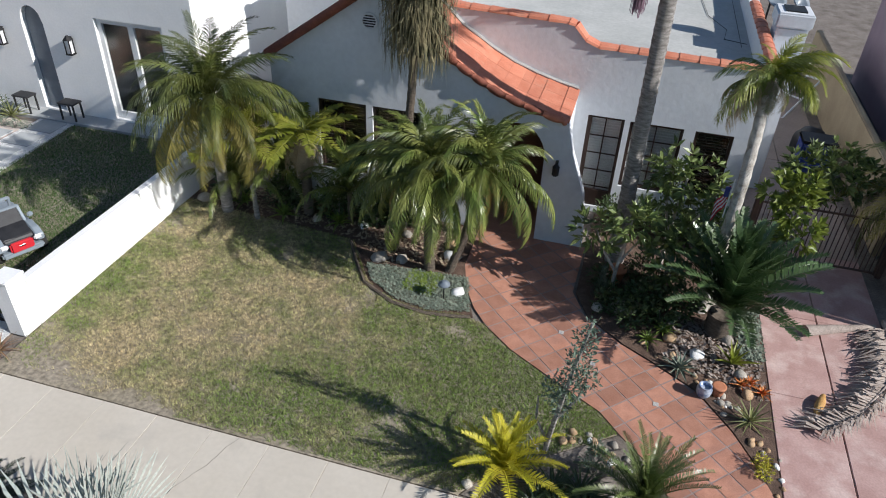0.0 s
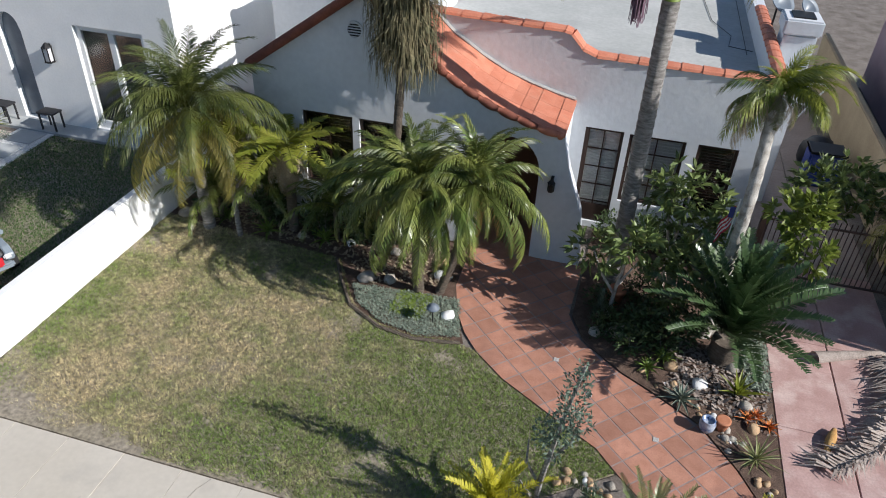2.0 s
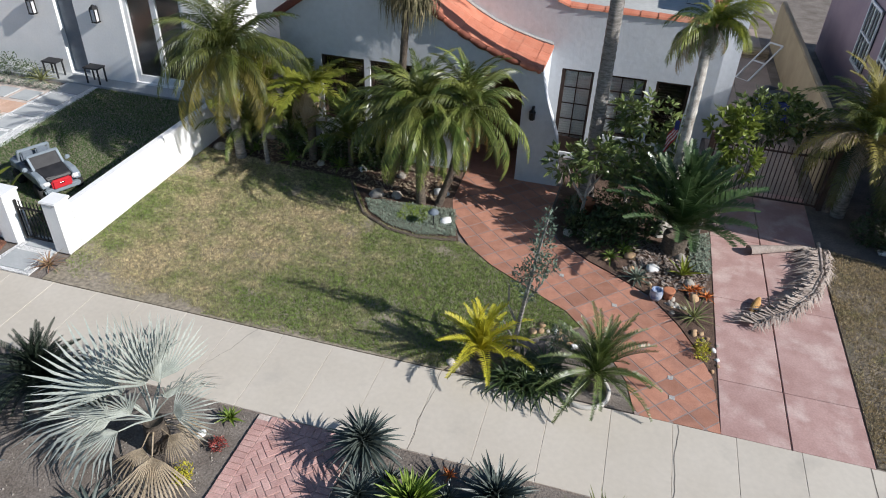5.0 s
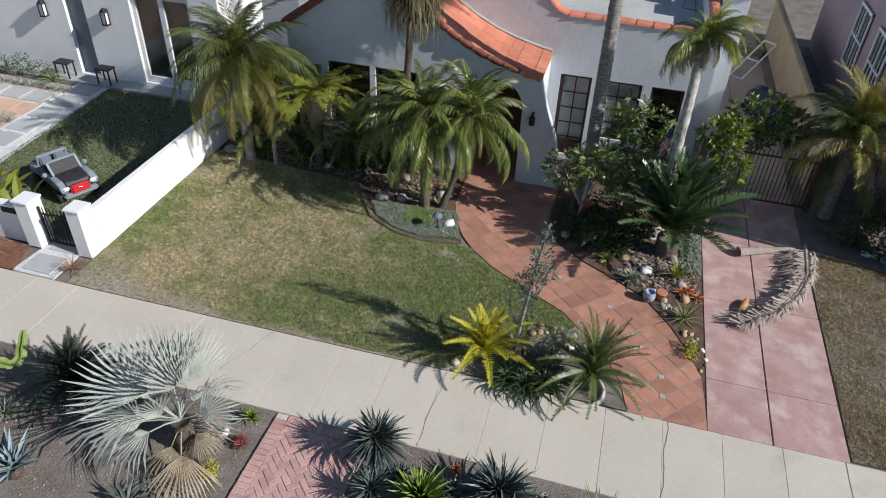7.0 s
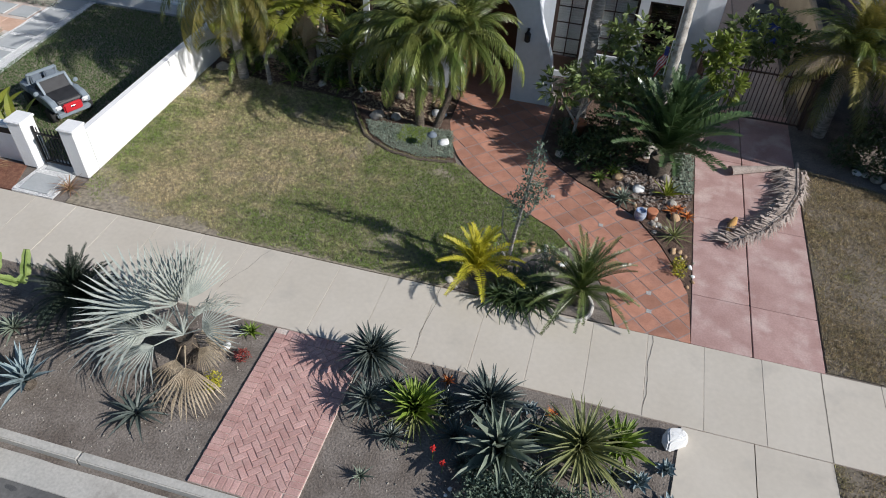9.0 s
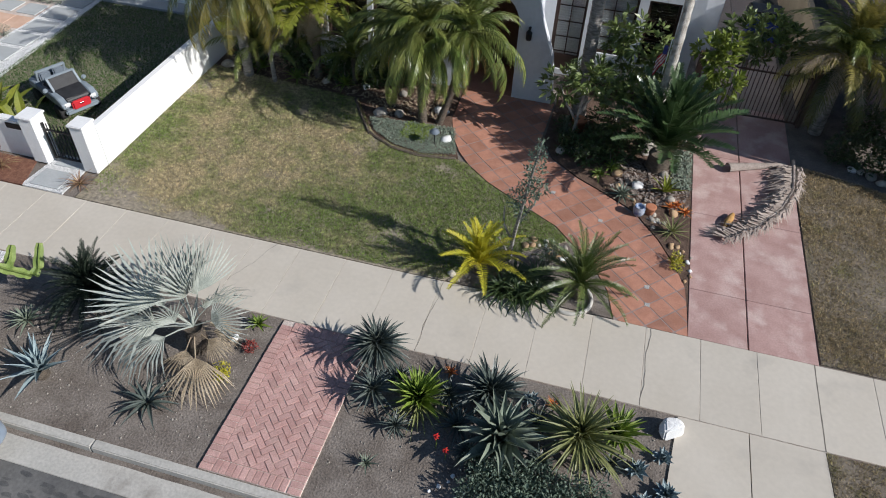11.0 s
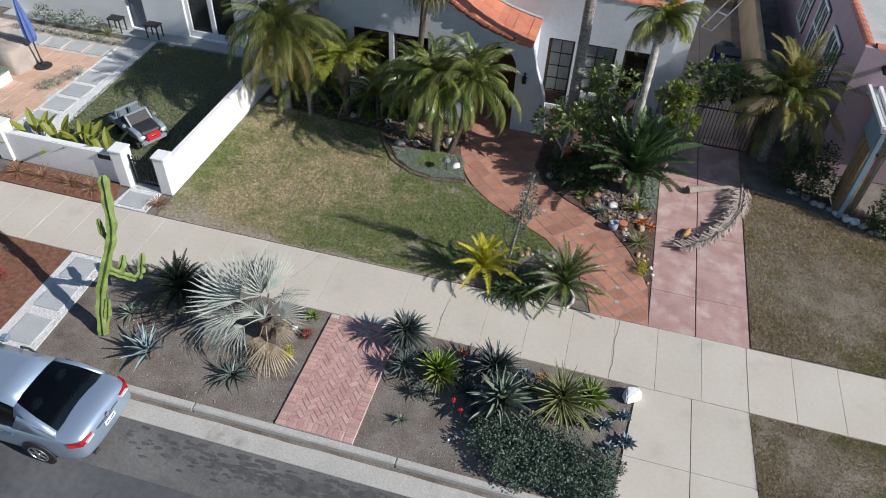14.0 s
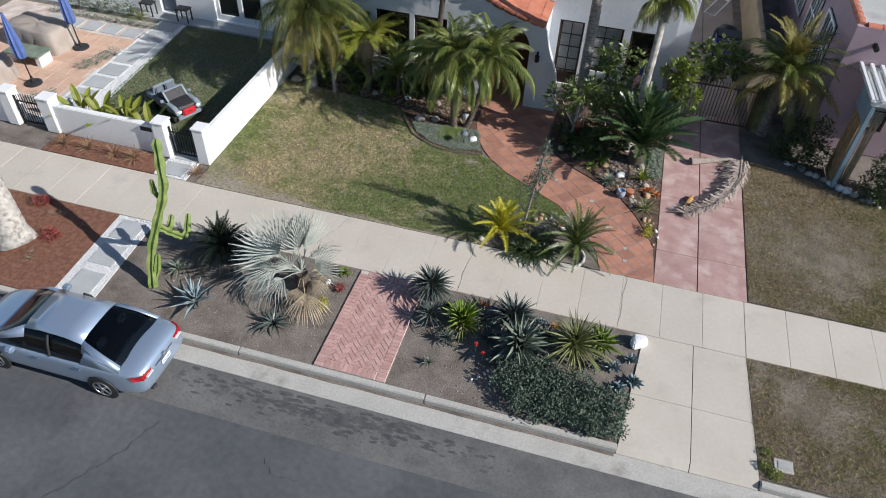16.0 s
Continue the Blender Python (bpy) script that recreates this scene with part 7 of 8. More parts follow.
part("pot", lathe([(0.08, 0.0), (0.11, 0.12), (0.12, 0.2), (0.13, 0.2), (0.13, 0.23), (0.1, 0.23)], 16), M["terra"], t, smooth=True)
t = thing("plant_pot", (-3.0, 6.4, 0), "terracotta pot at the tree foot", "pot")
part("pot", lathe([(0.12, 0.0), (0.16, 0.2), (0.18, 0.3), (0.2, 0.3), (0.2, 0.36), (0.16, 0.36)], 18), M["terra"], t, smooth=True)

# broad-leaved trees before the windows
leafy("magnolia_tree", "small tree with whorled glossy leaves by the arch", (-3.1, 5.9, 0), [(-0.5, -0.1, 1.6, 0.38), (0.15, -0.05, 2.0, 0.45), (0.4, 0.1, 1.6, 0.34), (-0.35, -0.1, 1.2, 0.24)],
      480, 0.26, 0.075, "broad", [([(0, 0, 0), (0.05, 0, 0.8), (0.15, 0, 1.9)], 0.05), ([(0.03, 0, 0.6), (-0.3, -0.05, 1.1), (-0.5, -0.1, 1.6)], 0.035), ([(0.05, 0, 0.8), (0.4, 0.08, 1.5)], 0.03)], 190, "tree", 7, "bark_white")
leafy("magnolia_tree", "broad-leaved tree half hiding the windows", (-2.1, 7.1, 0), [(-0.2, 0.1, 2.6, 0.5), (0.3, 0, 2.35, 0.55), (0.7, -0.1, 1.95, 0.45), (-0.1, 0, 1.9, 0.4), (0.5, -0.1, 1.5, 0.35), (-0.55, 0.1, 2.3, 0.3)],
      850, 0.26, 0.08, "broad", [([(0, 0, 0), (0, 0, 1.0), (0.1, 0, 2.4)], 0.055), ([(0, 0, 0.7), (0.4, -0.05, 1.4), (0.7, -0.1, 2.0)], 0.04), ([(0, 0, 0.9), (-0.2, 0.05, 1.8), (-0.2, 0.1, 2.5)], 0.035)], 191, "tree", 7, "bark_white")
leafy("magnolia_tree", "low broad-leaved shrub beside the cycad", (-2.05, 6.2, 0), [(-0.2, 0, 1.35, 0.38), (0.25, -0.1, 1.5, 0.42), (0.6, -0.15, 1.35, 0.34), (0, -0.15, 0.8, 0.3)],
      600, 0.24, 0.075, "broad", [([(0, 0, 0), (0.05, 0, 1.1)], 0.04), ([(0, 0, 0.4), (0.5, -0.1, 1.1)], 0.03)], 192, "shrub", 6)
leafy("loquat_tree", "light green broad-leaved tree by the driveway gate", (-0.3, 6.3, 0), [(-0.1, 0.1, 2.8, 0.38), (0.25, 0, 2.55, 0.42), (0.5, -0.1, 2.1, 0.38), (0.3, 0, 2.95, 0.32)],
      720, 0.22, 0.09, "broad_lime", [([(0, 0, 0), (0, 0, 1.3), (0, 0.1, 2.75)], 0.05), ([(0, 0, 1.1), (0.5, -0.1, 2.1)], 0.03)], 193, "tree", 6)
leafy("loquat_tree", "dark green broad-leaved tree behind the gate", (0.9, 9.3, 0), [(-0.3, -0.4, 2.2, 0.5), (0.3, -0.3, 2.3, 0.55), (0.9, -0.3, 2.1, 0.5), (0.2, -0.2, 1.7, 0.4)],
      1100, 0.24, 0.09, "broad", [([(0, 0, 0), (0.1, -0.1, 1.2), (0.2, -0.3, 2.2)], 0.06), ([(0.1, -0.1, 1.0), (0.8, -0.3, 2.0)], 0.04)], 194, "tree", 6)
leafy("shrub", "dark shaded shrubs along the front of the house", (-2.2, 8.6, 0), [(-1.1, 0, 0.4, 0.45), (-0.3, 0, 0.45, 0.5), (0.5, 0, 0.45, 0.5), (1.3, 0, 0.5, 0.5)], 2000, 0.14, 0.05, "hedge", seed=195)
leafy("shrub", "dark low shrubs in the shaded bed", (-2.6, 5.9, 0), [(-0.7, 0.3, 0.2, 0.32), (0, -0.3, 0.2, 0.35), (0.6, 0.5, 0.25, 0.4), (0.1, 0.7, 0.25, 0.4), (-0.5, -0.2, 0.15, 0.25)], 2000, 0.12, 0.035, "hedge", seed=196)
leafy("shrub", "dark leafy shrubs filling the bed beside the path", (-2.5, 5.0, 0), [(-0.6, 0.3, 0.25, 0.3), (-0.1, 0.0, 0.28, 0.32), (0.5, 0.25, 0.35, 0.38), (0.1, 0.5, 0.4, 0.4), (0.9, 0.6, 0.4, 0.4)], 1500, 0.15, 0.05, "hedge", seed=197)
lv = thing("lavender", (-3.3, 5.6, 0), "slim dark conical shrub beside the path", "shrub")
verts, faces = [], []
rng = random.Random(33)
for i in range(700):
    z = rng.uniform(0.02, 0.85)
    r, a = (0.17 * (1 - z / 0.9) + 0.02) * rng.uniform(0.4, 1.1), rng.uniform(0, 6.283)
    p, d = Vector((r * math.cos(a), r * math.sin(a), z)), Vector((math.cos(a), math.sin(a), 1.2)).normalized()
    s = d.cross(Vector((0.3, 0.2, 0.9))).normalized() * 0.008
    k = len(verts)
    verts += [tuple(p - s), tuple(p + s), tuple(p + d * 0.08)]
    faces.append((k, k + 1, k + 2))
mesh_ob("foliage", verts, faces, M["shrub"], lv)

# flag on the pale palm
fl = thing("flag", (-1.3, 5.98, 2.35), "small striped flag hung on the palm trunk", "flag")
for i in range(7):
    bm = bmesh.new()
    rows_ = []
    for k in range(7):
        s = k / 6
        x = -0.04 - 0.2 * s
        y = 0.035 * math.sin(s * 9 + i * 0.5)
        z0 = 0.62 - 0.06 * i - 0.42 * s
        rows_.append((bm.verts.new((x, y, z0)), bm.verts.new((x + 0.012, y + 0.008, z0 - 0.06))))
    for a, b in zip(rows_, rows_[1:]):
        bm.faces.new((a[0], a[1], b[1], b[0]))
    part("stripe", bm, M["flag_red"] if i % 2 == 0 else M["flag_white"], fl)
part("canton", box(-0.13, -0.04, -0.045, -0.038, 0.38, 0.6), M["flag_blue"], fl)
part("staff", tube([(-0.02, 0.02, -0.1), (0.0, 0, 0.75)], [0.012, 0.012], 6), M["white_paint"], fl)

# ---- front bed: thin tree, strap leaves, stones ----
leafy("small_tree", "thin-stemmed tree with sparse grey-green leaves", (-3.75, 0.95, 0), [(0.3, -0.16, 2.95, 0.17), (0.27, -0.12, 2.5, 0.22), (0.2, -0.08, 2.0, 0.24), (0.4, -0.05, 2.15, 0.2), (-0.02, -0.05, 1.8, 0.18), (0.33, -0.2, 3.25, 0.1), (0.12, -0.03, 1.45, 0.16)],
      1000, 0.085, 0.03, "shrub", [([(0, 0, 0), (0.04, 0.0, 0.75), (0.12, -0.04, 1.5), (0.2, -0.09, 2.25), (0.33, -0.2, 3.28)], 0.05), ([(0.03, 0.0, 0.6), (-0.2, 0.0, 1.05), (-0.22, 0.02, 1.5)], 0.03), ([(0.1, -0.03, 1.2), (0.35, -0.02, 1.7), (0.42, -0.04, 2.2)], 0.025), ([(0, 0, 0.2), (-0.25, -0.1, 0.75)], 0.03)], 200, "tree")
for i, (x, y) in enumerate(((-3.7, 0.0), (-3.35, -0.02), (-3.0, 0.1), (-3.5, 0.35), (-3.1, 0.45))):
    rosette("strap_leaf_clump", "dark glossy strap-leaved clump beside the footpath", (x, y, 0), L_CLIV, 56, (88, 20), 201 + i, (1.0, 1.35), 0.05, "plant", "strap-leaved clumps")
leafy("shrub", "small blue-green cone-shaped shrub by stones", (-2.95, 1.05, 0), [(0, 0, 0.3, 0.22), (0, 0.02, 0.6, 0.14)], 500, 0.08, 0.015, "shrub", seed=207)
rng = random.Random(22)
for i in range(26):
    u = rng.random()
    x, y = -3.5 + 1.5 * u + rng.uniform(-0.12, 0.12), 2.0 - 0.75 * abs(u - 0.3) + rng.uniform(-0.3, 0.1) - 0.35 * u
    stone(x, min(y, 1.95), rng.uniform(0.04, 0.09), rng.choice(("rock", "rock_tan", "rock", "rock_tan", "rock_white")), i + 80, group="stones by the thin tree")
ring = thing("bed_edging", (-2.35, 0.3, 0), "low round concrete ring round the sago", "edging", kind="structure")
part("ring", lathe([(0.4, -0.02), (0.4, 0.05), (0.44, 0.07), (0.48, 0.05), (0.48, -0.02)], 28), M["gutter"], ring, smooth=True)
for i, (x, y, r) in enumerate(((-4.8, 0.25, 0.1), (-4.65, 0.1, 0.07))):
    stone(x, y, r, "rock", i + 120)
# pebbles and crumbs of earth strewn over the street beds
rng = random.Random(55)
verts, faces = [], []
for i in range(1500):
    x, y = (rng.uniform(-5.7, -0.1), rng.uniform(-5.1, -2.0)) if i % 2 else (rng.uniform(-12.2, -7.65), rng.uniform(-5.1, -2.0))
    r, k = rng.choice((0.006, 0.009, 0.012, 0.02)) * rng.uniform(0.7, 1.3), len(verts)
    a = rng.uniform(0, 6.283)
    ring4 = [(x + r * rng.uniform(0.7, 1.3) * math.cos(a + q * 1.571), y + r * rng.uniform(0.7, 1.3) * math.sin(a + q * 1.571), -0.028) for q in range(4)]
    verts += ring4 + [(x, y, -0.028 + r * 1.1)]
    faces += [(k, k + 1, k + 4), (k + 1, k + 2, k + 4), (k + 2, k + 3, k + 4), (k + 3, k, k + 4)]
tagged(mesh_ob("pebbles", verts, faces, M["rock"]), "small pebbles and crumbs strewn over bare earth", "pebbles", kind="stuff")
# white boulder by the apron
def boulder_mesh():
    bm = bmesh.new()
    for p in ((-0.27, -0.16, -0.05), (0.2, -0.2, -0.05), (0.3, 0.1, -0.05), (-0.1, 0.2, -0.05), (-0.24, -0.1, 0.2), (0.12, -0.16, 0.26), (0.22, 0.08, 0.2), (-0.06, 0.17, 0.27), (-0.3, 0.04, 0.1), (0.0, -0.06, 0.3), (0.3, -0.06, 0.1), (-0.14, 0.08, 0.3)):
        bm.verts.new(p)
    bmesh.ops.convex_hull(bm, input=bm.verts[:])
    bmesh.ops.bevel(bm, geom=bm.edges[:], offset=0.025, segments=2, affect="EDGES")
    me = bpy.data.meshes.new("boulder")
    bm.to_mesh(me)
    bm.free()
    me.materials.append(M["rock_white"])
    return me

bl = new("boulder", boulder_mesh())
bl.matrix_basis = pose(-0.25, -2.25, 0.02, 0, 0, 40) @ Matrix.Scale(0.85, 4)
tagged(bl, "angular white painted boulder at the bed corner", "boulder")
for i in range(10):
    stone(-3.9 + 0.1 * i + 0.03 * (i % 3), -4.5 + 0.12 * ((i * 5) % 4), 0.03 + 0.012 * (i % 2), "rock_white", i + 130, group="pebbles in the street bed")

# ---- things on the driveway ----
fr = thing("dead_palm_frond", (2.3, 6.55, 0.08), "dry fallen palm frond lying on the driveway", "palm frond")
bm = bmesh.new()
spine = [(0.15, 0.1, 0.02), (0.1, -0.5, 0.06), (0.0, -1.3, 0.1), (-0.3, -2.1, 0.12), (-0.85, -2.9, 0.1), (-1.6, -3.5, 0.03)]
tube(spine, [0.05, 0.045, 0.035, 0.03, 0.02, 0.01], 6, bm)
part("midrib", bm, M["dead_grey"], fr)
rng = random.Random(44)
bm = bmesh.new()
S = [Vector(p) for p in spine]
for k in range(460):
    u = 0.5 + 4.45 * k / 459
    i = min(int(u), 4)
    p = S[i].lerp(S[i + 1], u - i)
    d = (S[i + 1] - S[i]).normalized()
    side = Vector((d.y, -d.x, 0)) * (1 if k % 2 else -1)
    L_ = (rng.uniform(0.5, 0.9) if k % 2 else rng.uniform(0.2, 0.42)) * (1 - 0.3 * (u / 5))
    a = (side * rng.uniform(0.5, 1) + d * rng.uniform(0.3, 1.0)).normalized()
    q = p + a * L_ * 0.5 + Vector((0, 0, rng.uniform(-0.02, 0.1)))
    e = p + a * L_ + Vector((rng.uniform(-0.08, 0.08), rng.uniform(-0.08, 0.08), -p.z - 0.06 + rng.uniform(0, 0.08)))
    w = Vector((-a.y, a.x, 0)) * 0.02
    v = [bm.verts.new(c) for c in (p - w, p + w, q + w, q - w, e)]
    bm.faces.new(v[:4]), bm.faces.new((v[3], v[2], v[4]))
part("dry_foliage", bm, M["dead_grey"], fr, "curled grey-brown dry leaflets")
sheath = thing("palm_sheath", (1.55, 6.15, 0), "grey dry palm sheath lying on the driveway", "palm sheath", rz=25)
bm = bmesh.new()
rows_ = []
for i in range(9):
    s = i / 8
    x, w = -0.8 + 1.6 * s, 0.12 * (1 - 0.7 * s) + 0.02
    rows_.append([bm.verts.new((x, w * math.cos(a), 0.05 + 0.06 * (1 - s) + w * 0.8 * math.sin(a))) for a in [math.pi * k / 6 - 0.3 for k in range(8)]])
for a, b in zip(rows_, rows_[1:]):
    for k in range(7):
        bm.faces.new((a[k], a[k + 1], b[k + 1], b[k]))
part("husk", bm, M["dead_grey"], sheath, smooth=True)
husk = thing("dry_leaf_curl", (0.82, 3.75, 0), "curled orange-brown dry leaf sheath", "dry leaf", rz=70)
bm = bmesh.new()
rows_ = []
for i in range(7):
    s = i / 6
    x, w = -0.3 + 0.6 * s, 0.085 * math.sin(math.pi * (0.15 + 0.7 * s))
    rows_.append([bm.verts.new((x, w * math.cos(a), 0.07 + w * math.sin(a))) for a in [4.4 * k / 7 - 0.7 for k in range(8)]])
for a, b in zip(rows_, rows_[1:]):
    for k in range(7):
        bm.faces.new((a[k], a[k + 1], b[k + 1], b[k]))
part("curl", bm, M["orange_dry"], husk, smooth=True)

# ---- right-hand neighbour's garden edge ----
rng = random.Random(66)
for i in range(16):
    u = i / 15
    x = 3.9 + 3.2 * u
    stone(x, 6.9 - 1.5 * min(u * 1.3, 1) + rng.uniform(-0.08, 0.08), rng.uniform(0.08, 0.17), rng.choice(("rock", "rock_white", "rock", "rock")), i + 150, group="stones edging the neighbour's bed")
leafy("shrub", "rounded green shrub before the mauve house", (6.3, 5.75, 0), [(0, 0, 0.5, 0.55), (0.1, 0.15, 1.1, 0.5), (0.6, 0.1, 0.7, 0.6), (0.7, 0.2, 1.3, 0.55), (1.3, 0.1, 1.2, 0.6), (1.2, 0, 0.5, 0.55), (0.2, -0.2, 0.3, 0.4)], 5200, 0.1, 0.045, "hedge", seed=210)
leafy("shrub", "dark shrub in the shade of the palm", (4.1, 7.0, 0), [(0, 0, 0.5, 0.55), (-0.5, 0.2, 0.35, 0.42), (0.35, 0.5, 0.9, 0.6), (0.55, -0.1, 0.5, 0.5), (0.0, 0.9, 0.7, 0.5)], 3200, 0.12, 0.05, "clivia", seed=211)
bd = thing("bamboo_screen", (5.5, 6.3, 0), "bundle of dry bamboo canes against the pergola", "bamboo")
for i in range(14):
    a = rng.uniform(-0.12, 0.12)
    part("cane", tube([(a, 0.02 * (i % 3), 0), (a + 0.1 * rng.uniform(-1, 1), 0.05, 2.4 + rng.uniform(-0.2, 0.3))], [0.022, 0.018], 6), M["dead"], bd)
vb = thing("utility_box", (3.0, -4.72, 0), "concrete utility box set in the verge", "utility box")
part("rim", box(-0.2, 0.2, -0.16, 0.16, -0.03, 0.03, 0.012), M["gutter"], vb)
part("lid", box(-0.12, 0.12, -0.09, 0.09, 0.03, 0.042, 0.004), M["cement"], vb)
leafy("weed", "bright green weed by the kerb", (2.62, -4.85, 0), [(0, 0, 0.06, 0.14), (0.2, -0.15, 0.05, 0.16), (0.05, 0.35, 0.05, 0.12)], 500, 0.05, 0.025, "broad_lime", seed=212, category="plant", flat=0.5)
bn = thing("wheeled_bin", (1.9, 13.6, 0), "blue and black bins behind the gate", "bin")
part("bin", box(-0.45, 0.45, -0.35, 0.35, 0, 0.95, 0.06, seg=2), M["blue_tarp"], bn)
part("lid", box(-0.48, 0.48, -0.38, 0.4, 0.95, 1.03, 0.04, seg=2), M["black"], bn)
bg = thing("rubbish_bag", (1.95, 14.6, 0), "black rubbish bag against the tan wall", "bag")
b_ = bmesh.new()
bmesh.ops.create_icosphere(b_, subdivisions=3, radius=0.5)
for v in b_.verts:
    v.co = Vector((v.co.x, v.co.y, max(v.co.z * 1.1, -0.35) + 0.35)) * (1 + 0.12 * noise.noise(v.co * 5))
part("bag", b_, M["black"], bg, smooth=True)

wd = thing("timber_stack", (1.4, 20.5, 0), "stack of weathered boards behind the house", "timber")
for i in range(9):
    part("board", box(-1.2 + 0.05 * (i % 3), 1.1 + 0.06 * (i % 2), -0.5 + 0.22 * (i % 4), -0.32 + 0.22 * (i % 4), 0.12 * (i // 4), 0.1 + 0.12 * (i // 4), 0.01), M["dead"], wd)
wc = thing("white_frame", (1.7, 18.3, -0.12), "white metal ladder-like frame in the back yard", "frame")
for p0, p1 in (((-0.5, -0.6, 0.1), (0.5, 0.4, 1.2)), ((-0.1, -0.9, 0.1), (0.9, 0.1, 1.2)), ((0.5, 0.4, 1.2), (0.9, 0.1, 1.2)), ((-0.5, -0.6, 0.1), (-0.1, -0.9, 0.1)), ((0.0, -0.1, 0.65), (0.4, -0.4, 0.65))):
    part("tube", tube([p0, p1], [0.035, 0.035], 6), M["white_paint"], wc)
# ---- pieces: footpath slabs, brick path, walkway tiles ----
def piece_mesh(name, bm, material):
    me = bpy.data.meshes.new(name)
    bm.to_mesh(me)
    bm.free()
    me.materials.append(material)
    return me


SLAB = 1.04
slab_me = piece_mesh("slab", box(0.0025, SLAB - 0.0025, -1.897, -0.003, -0.03, 0.0, 0.004), M["walk"])
for i in range(-28, 16):
    ob = new("slab", slab_me)
    ob.parent = pavement
    ob.location = (2.33 + SLAB * i, 0, 0.0015 * ((i * 7) % 3))
bp = tagged(part("brick_path", slab([(-7.56, -5.17), (-5.8, -5.17), (-5.8, -1.92), (-7.56, -1.92)], -0.03, -0.004), M["sand"]), "pink herringbone brick path across the street bed", "path", kind="structure")
BL, BW = 0.232, 0.116
brick_me = piece_mesh("brick", box(-BL / 2 + 0.005, BL / 2 - 0.005, -BW / 2 + 0.005, BW / 2 - 0.005, -0.03, 0.012, 0.006), M["brick"])
rng = random.Random(77)


def lay(x, y, rz):
    ob = new("brick", brick_me)
    ob.parent = bp
    ob.matrix_basis = pose(x, y, rng.uniform(-0.004, 0.004), rng.uniform(-1, 1), rng.uniform(-1, 1), rz + rng.uniform(-1.5, 1.5))


nb = int(3.2 / BW)
for i in range(nb):
    y = -5.11 + BW * i
    lay(-7.56 + BL / 2, y, 0), lay(-5.8 - BL / 2, y, 0)
for i in range(int((1.76 - 2 * BL) / BW)):
    x = -7.56 + BL + BW * (i + 0.5)
    lay(x, -5.17 + BL / 2, 90), lay(x, -1.92 - BL / 2, 90)
# herringbone, turned 45 degrees to the path
cx, cy = -6.68, -3.54
X0, X1, Y0, Y1 = -7.56 + BL + 0.006, -5.8 - BL - 0.006, -5.17 + BL + 0.006, -1.92 - BL - 0.006
for i in range(-30, 31):
    for j in range(-16, 17):
        gx, gy = i + 2 * j, i - 2 * j
        for p, q, rot in ((gx + 1.0, gy + 0.5, 0), (gx + 0.5, gy + 2.0, 90)):
            x, y = cx + (p - q) * BW * 0.7071, cy + (p + q) * BW * 0.7071
            if X0 + 0.1 < x < X1 - 0.1 and Y0 + 0.1 < y < Y1 - 0.1:
                lay(x, y, 45 + rot)
            elif X0 - 0.08 < x < X1 + 0.08 and Y0 - 0.08 < y < Y1 + 0.08:
                c, k = math.cos(radians(45 + rot)), math.sin(radians(45 + rot))
                a, b = BL / 2 - 0.005, BW / 2 - 0.005
                cut = clip([(x + u * c - w * k, y + u * k + w * c) for u, w in ((-a, -b), (a, -b), (a, b), (-a, b))], [(X0, Y0), (X1, Y0), (X1, Y1), (X0, Y1)])
                if len(cut) > 2:
                    part("brick", slab(cut, -0.03, 0.01), M["brick"], bp)
P_ = 0.4
TILE0 = (-0.815, 0.599)
ring_ = lambda cx_, cy_, h: [(cx_, cy_ - h), (cx_ + h, cy_), (cx_, cy_ + h), (cx_ - h, cy_)]
full_me = piece_mesh("tile", slab(ring_(0, 0, (P_ - 0.028) * 0.7071), -0.02, 0.004), M["tile"])
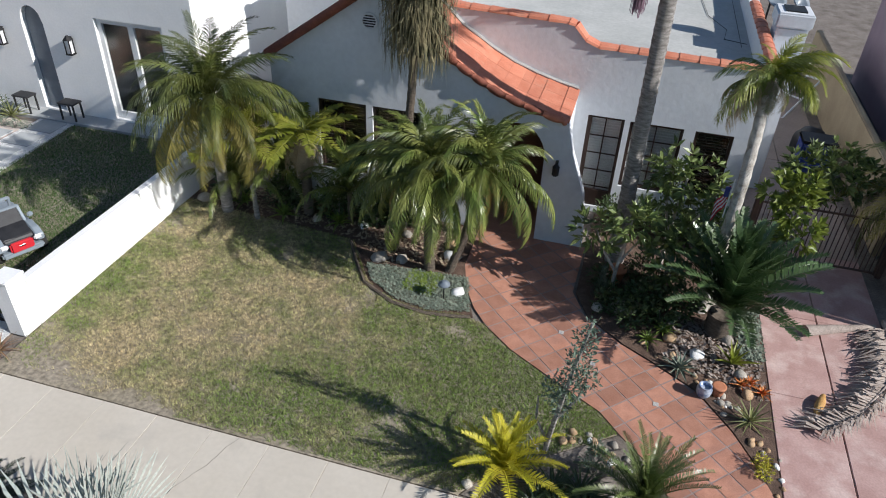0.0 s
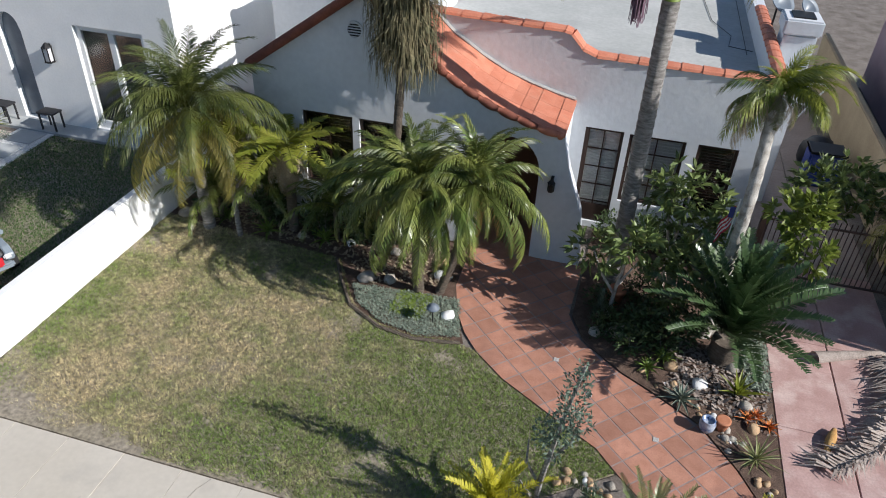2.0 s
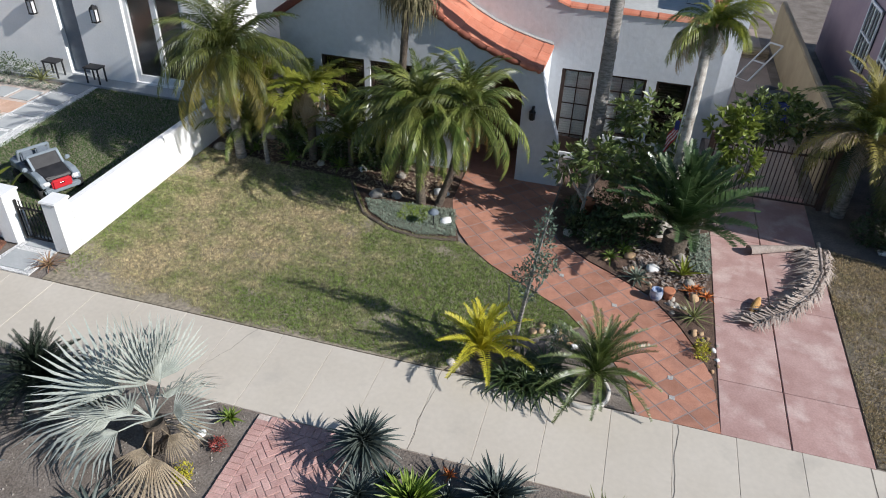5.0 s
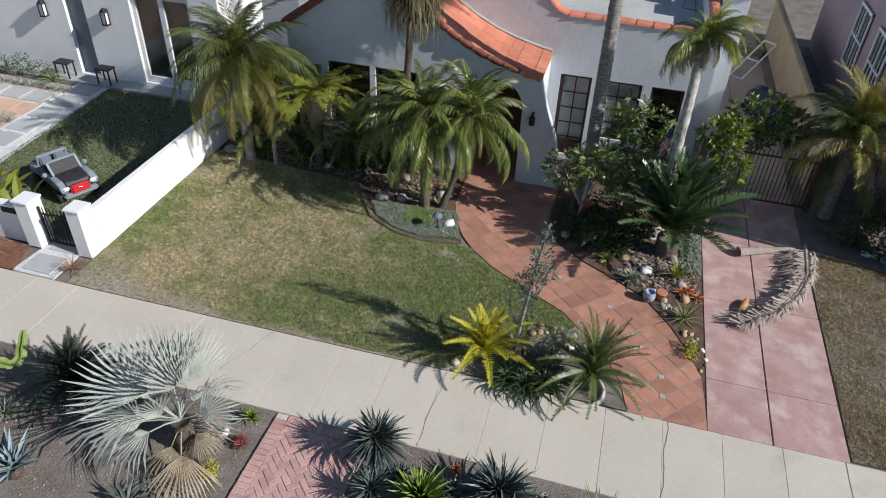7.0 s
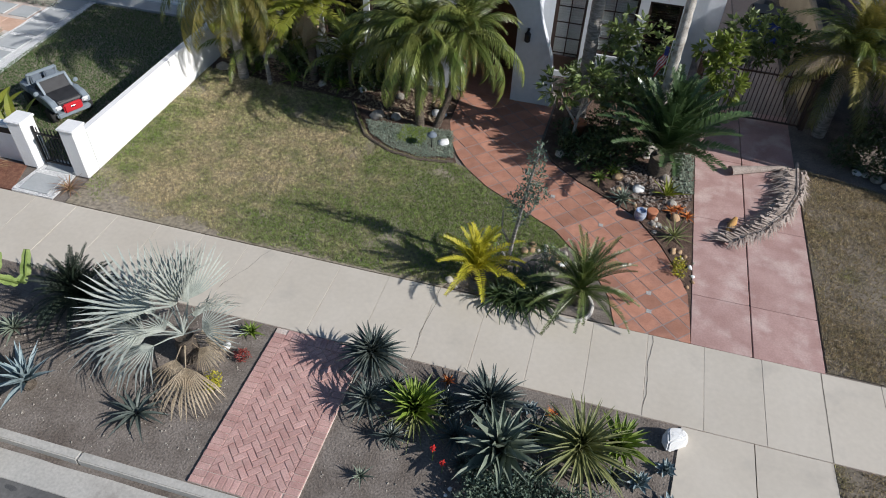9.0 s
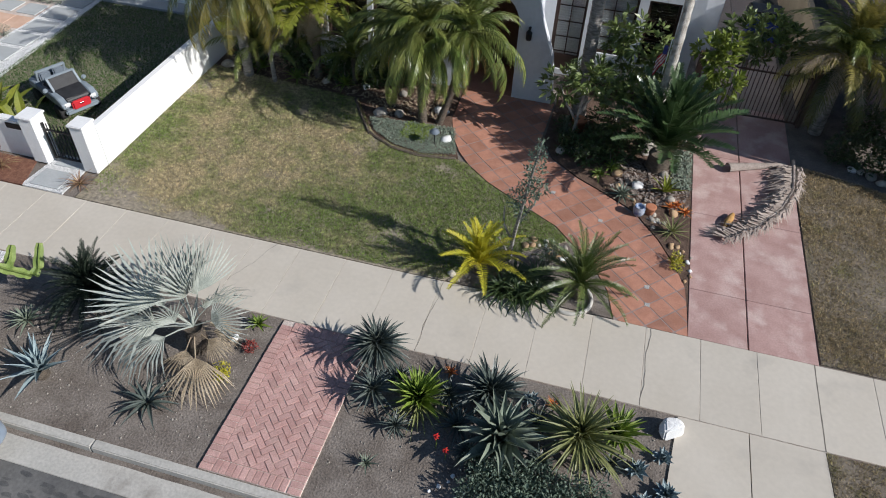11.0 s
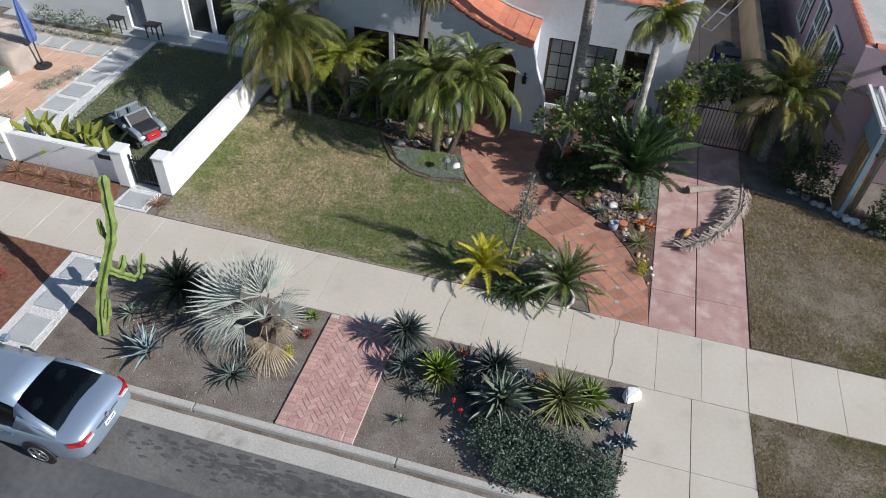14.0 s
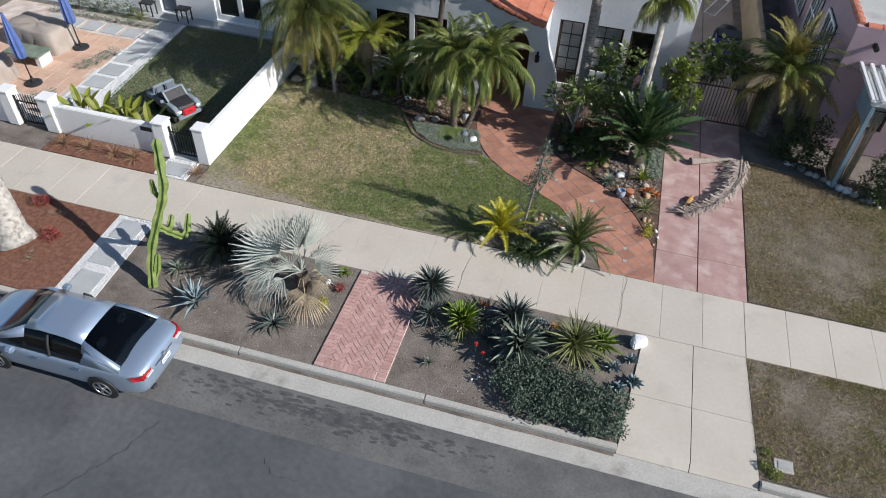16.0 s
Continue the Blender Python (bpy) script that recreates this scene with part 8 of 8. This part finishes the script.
for i in range(-14, 26):
    for j in range(-14, 26):
        cx_ = TILE0[0] + ((i + 0.5) - (j + 0.5)) * P_ * 0.7071
        cy_ = TILE0[1] + ((i + 0.5) + (j + 0.5)) * P_ * 0.7071
        if not (-7 < cx_ < 0.5 and -0.4 < cy_ < 7.8):
            continue
        corners = ring_(cx_, cy_, (P_ - 0.028) * 0.7071)
        if all(inside(x, y, WALKWAY) for x, y in corners):
            ob = new("tile", full_me)
            ob.parent = walkway
            ob.matrix_basis = pose(cx_, cy_, 0.002 * ((i * 3 + j * 5) % 3))
        else:
            poly = clip(WALKWAY, corners)
            if len(poly) > 2:
                area = abs(sum(a[0] * b[1] - b[0] * a[1] for a, b in zip(poly, poly[1:] + poly[:1]))) / 2
                if area > 0.006:
                    part("tile", slab(poly, -0.02, 0.004), M["tile"], walkway)
for x, y in ((-0.815, 0.599), (-2.01, 2.91), (-3.9, 4.3), (-0.85, 1.1), (-3.2, 3.6)):
    part("inset", box(-0.05, 0.05, -0.05, 0.05, 0.002, 0.012, 0.003), M["inset"], walkway, "small painted inset tile").matrix_basis = pose(x, y, 0, 0, 0, 0)

# hairline cracks and weathered joints in the footpath
rng = random.Random(91)
for x0, y0, x1, y1, w in ((-0.79, -1.88, -0.7, -0.02, 0.007), (2.335, -1.9, 2.335, 0.0, 0.012), (-4.95, -1.88, -4.9, -0.02, 0.006), (-9.1, -1.3, -8.6, -0.02, 0.005)):
    bm = bmesh.new()
    pts = []
    for k in range(13):
        s = k / 12
        d = 0.025 * math.sin(9 * s + x0) + rng.uniform(-0.012, 0.012) if 0 < k < 12 else 0
        pts.append((x0 + (x1 - x0) * s + (d if w < 0.01 else 0), y0 + (y1 - y0) * s))
    left = [bm.verts.new((x - w * rng.uniform(0.4, 1), y, 0.0046)) for x, y in pts]
    right = [bm.verts.new((x + w * rng.uniform(0.4, 1), y, 0.0046)) for x, y in pts]
    for k in range(12):
        bm.faces.new((left[k], right[k], right[k + 1], left[k + 1]))
    part("crack", bm, M["crack"], pavement, "hairline crack across the footpath")
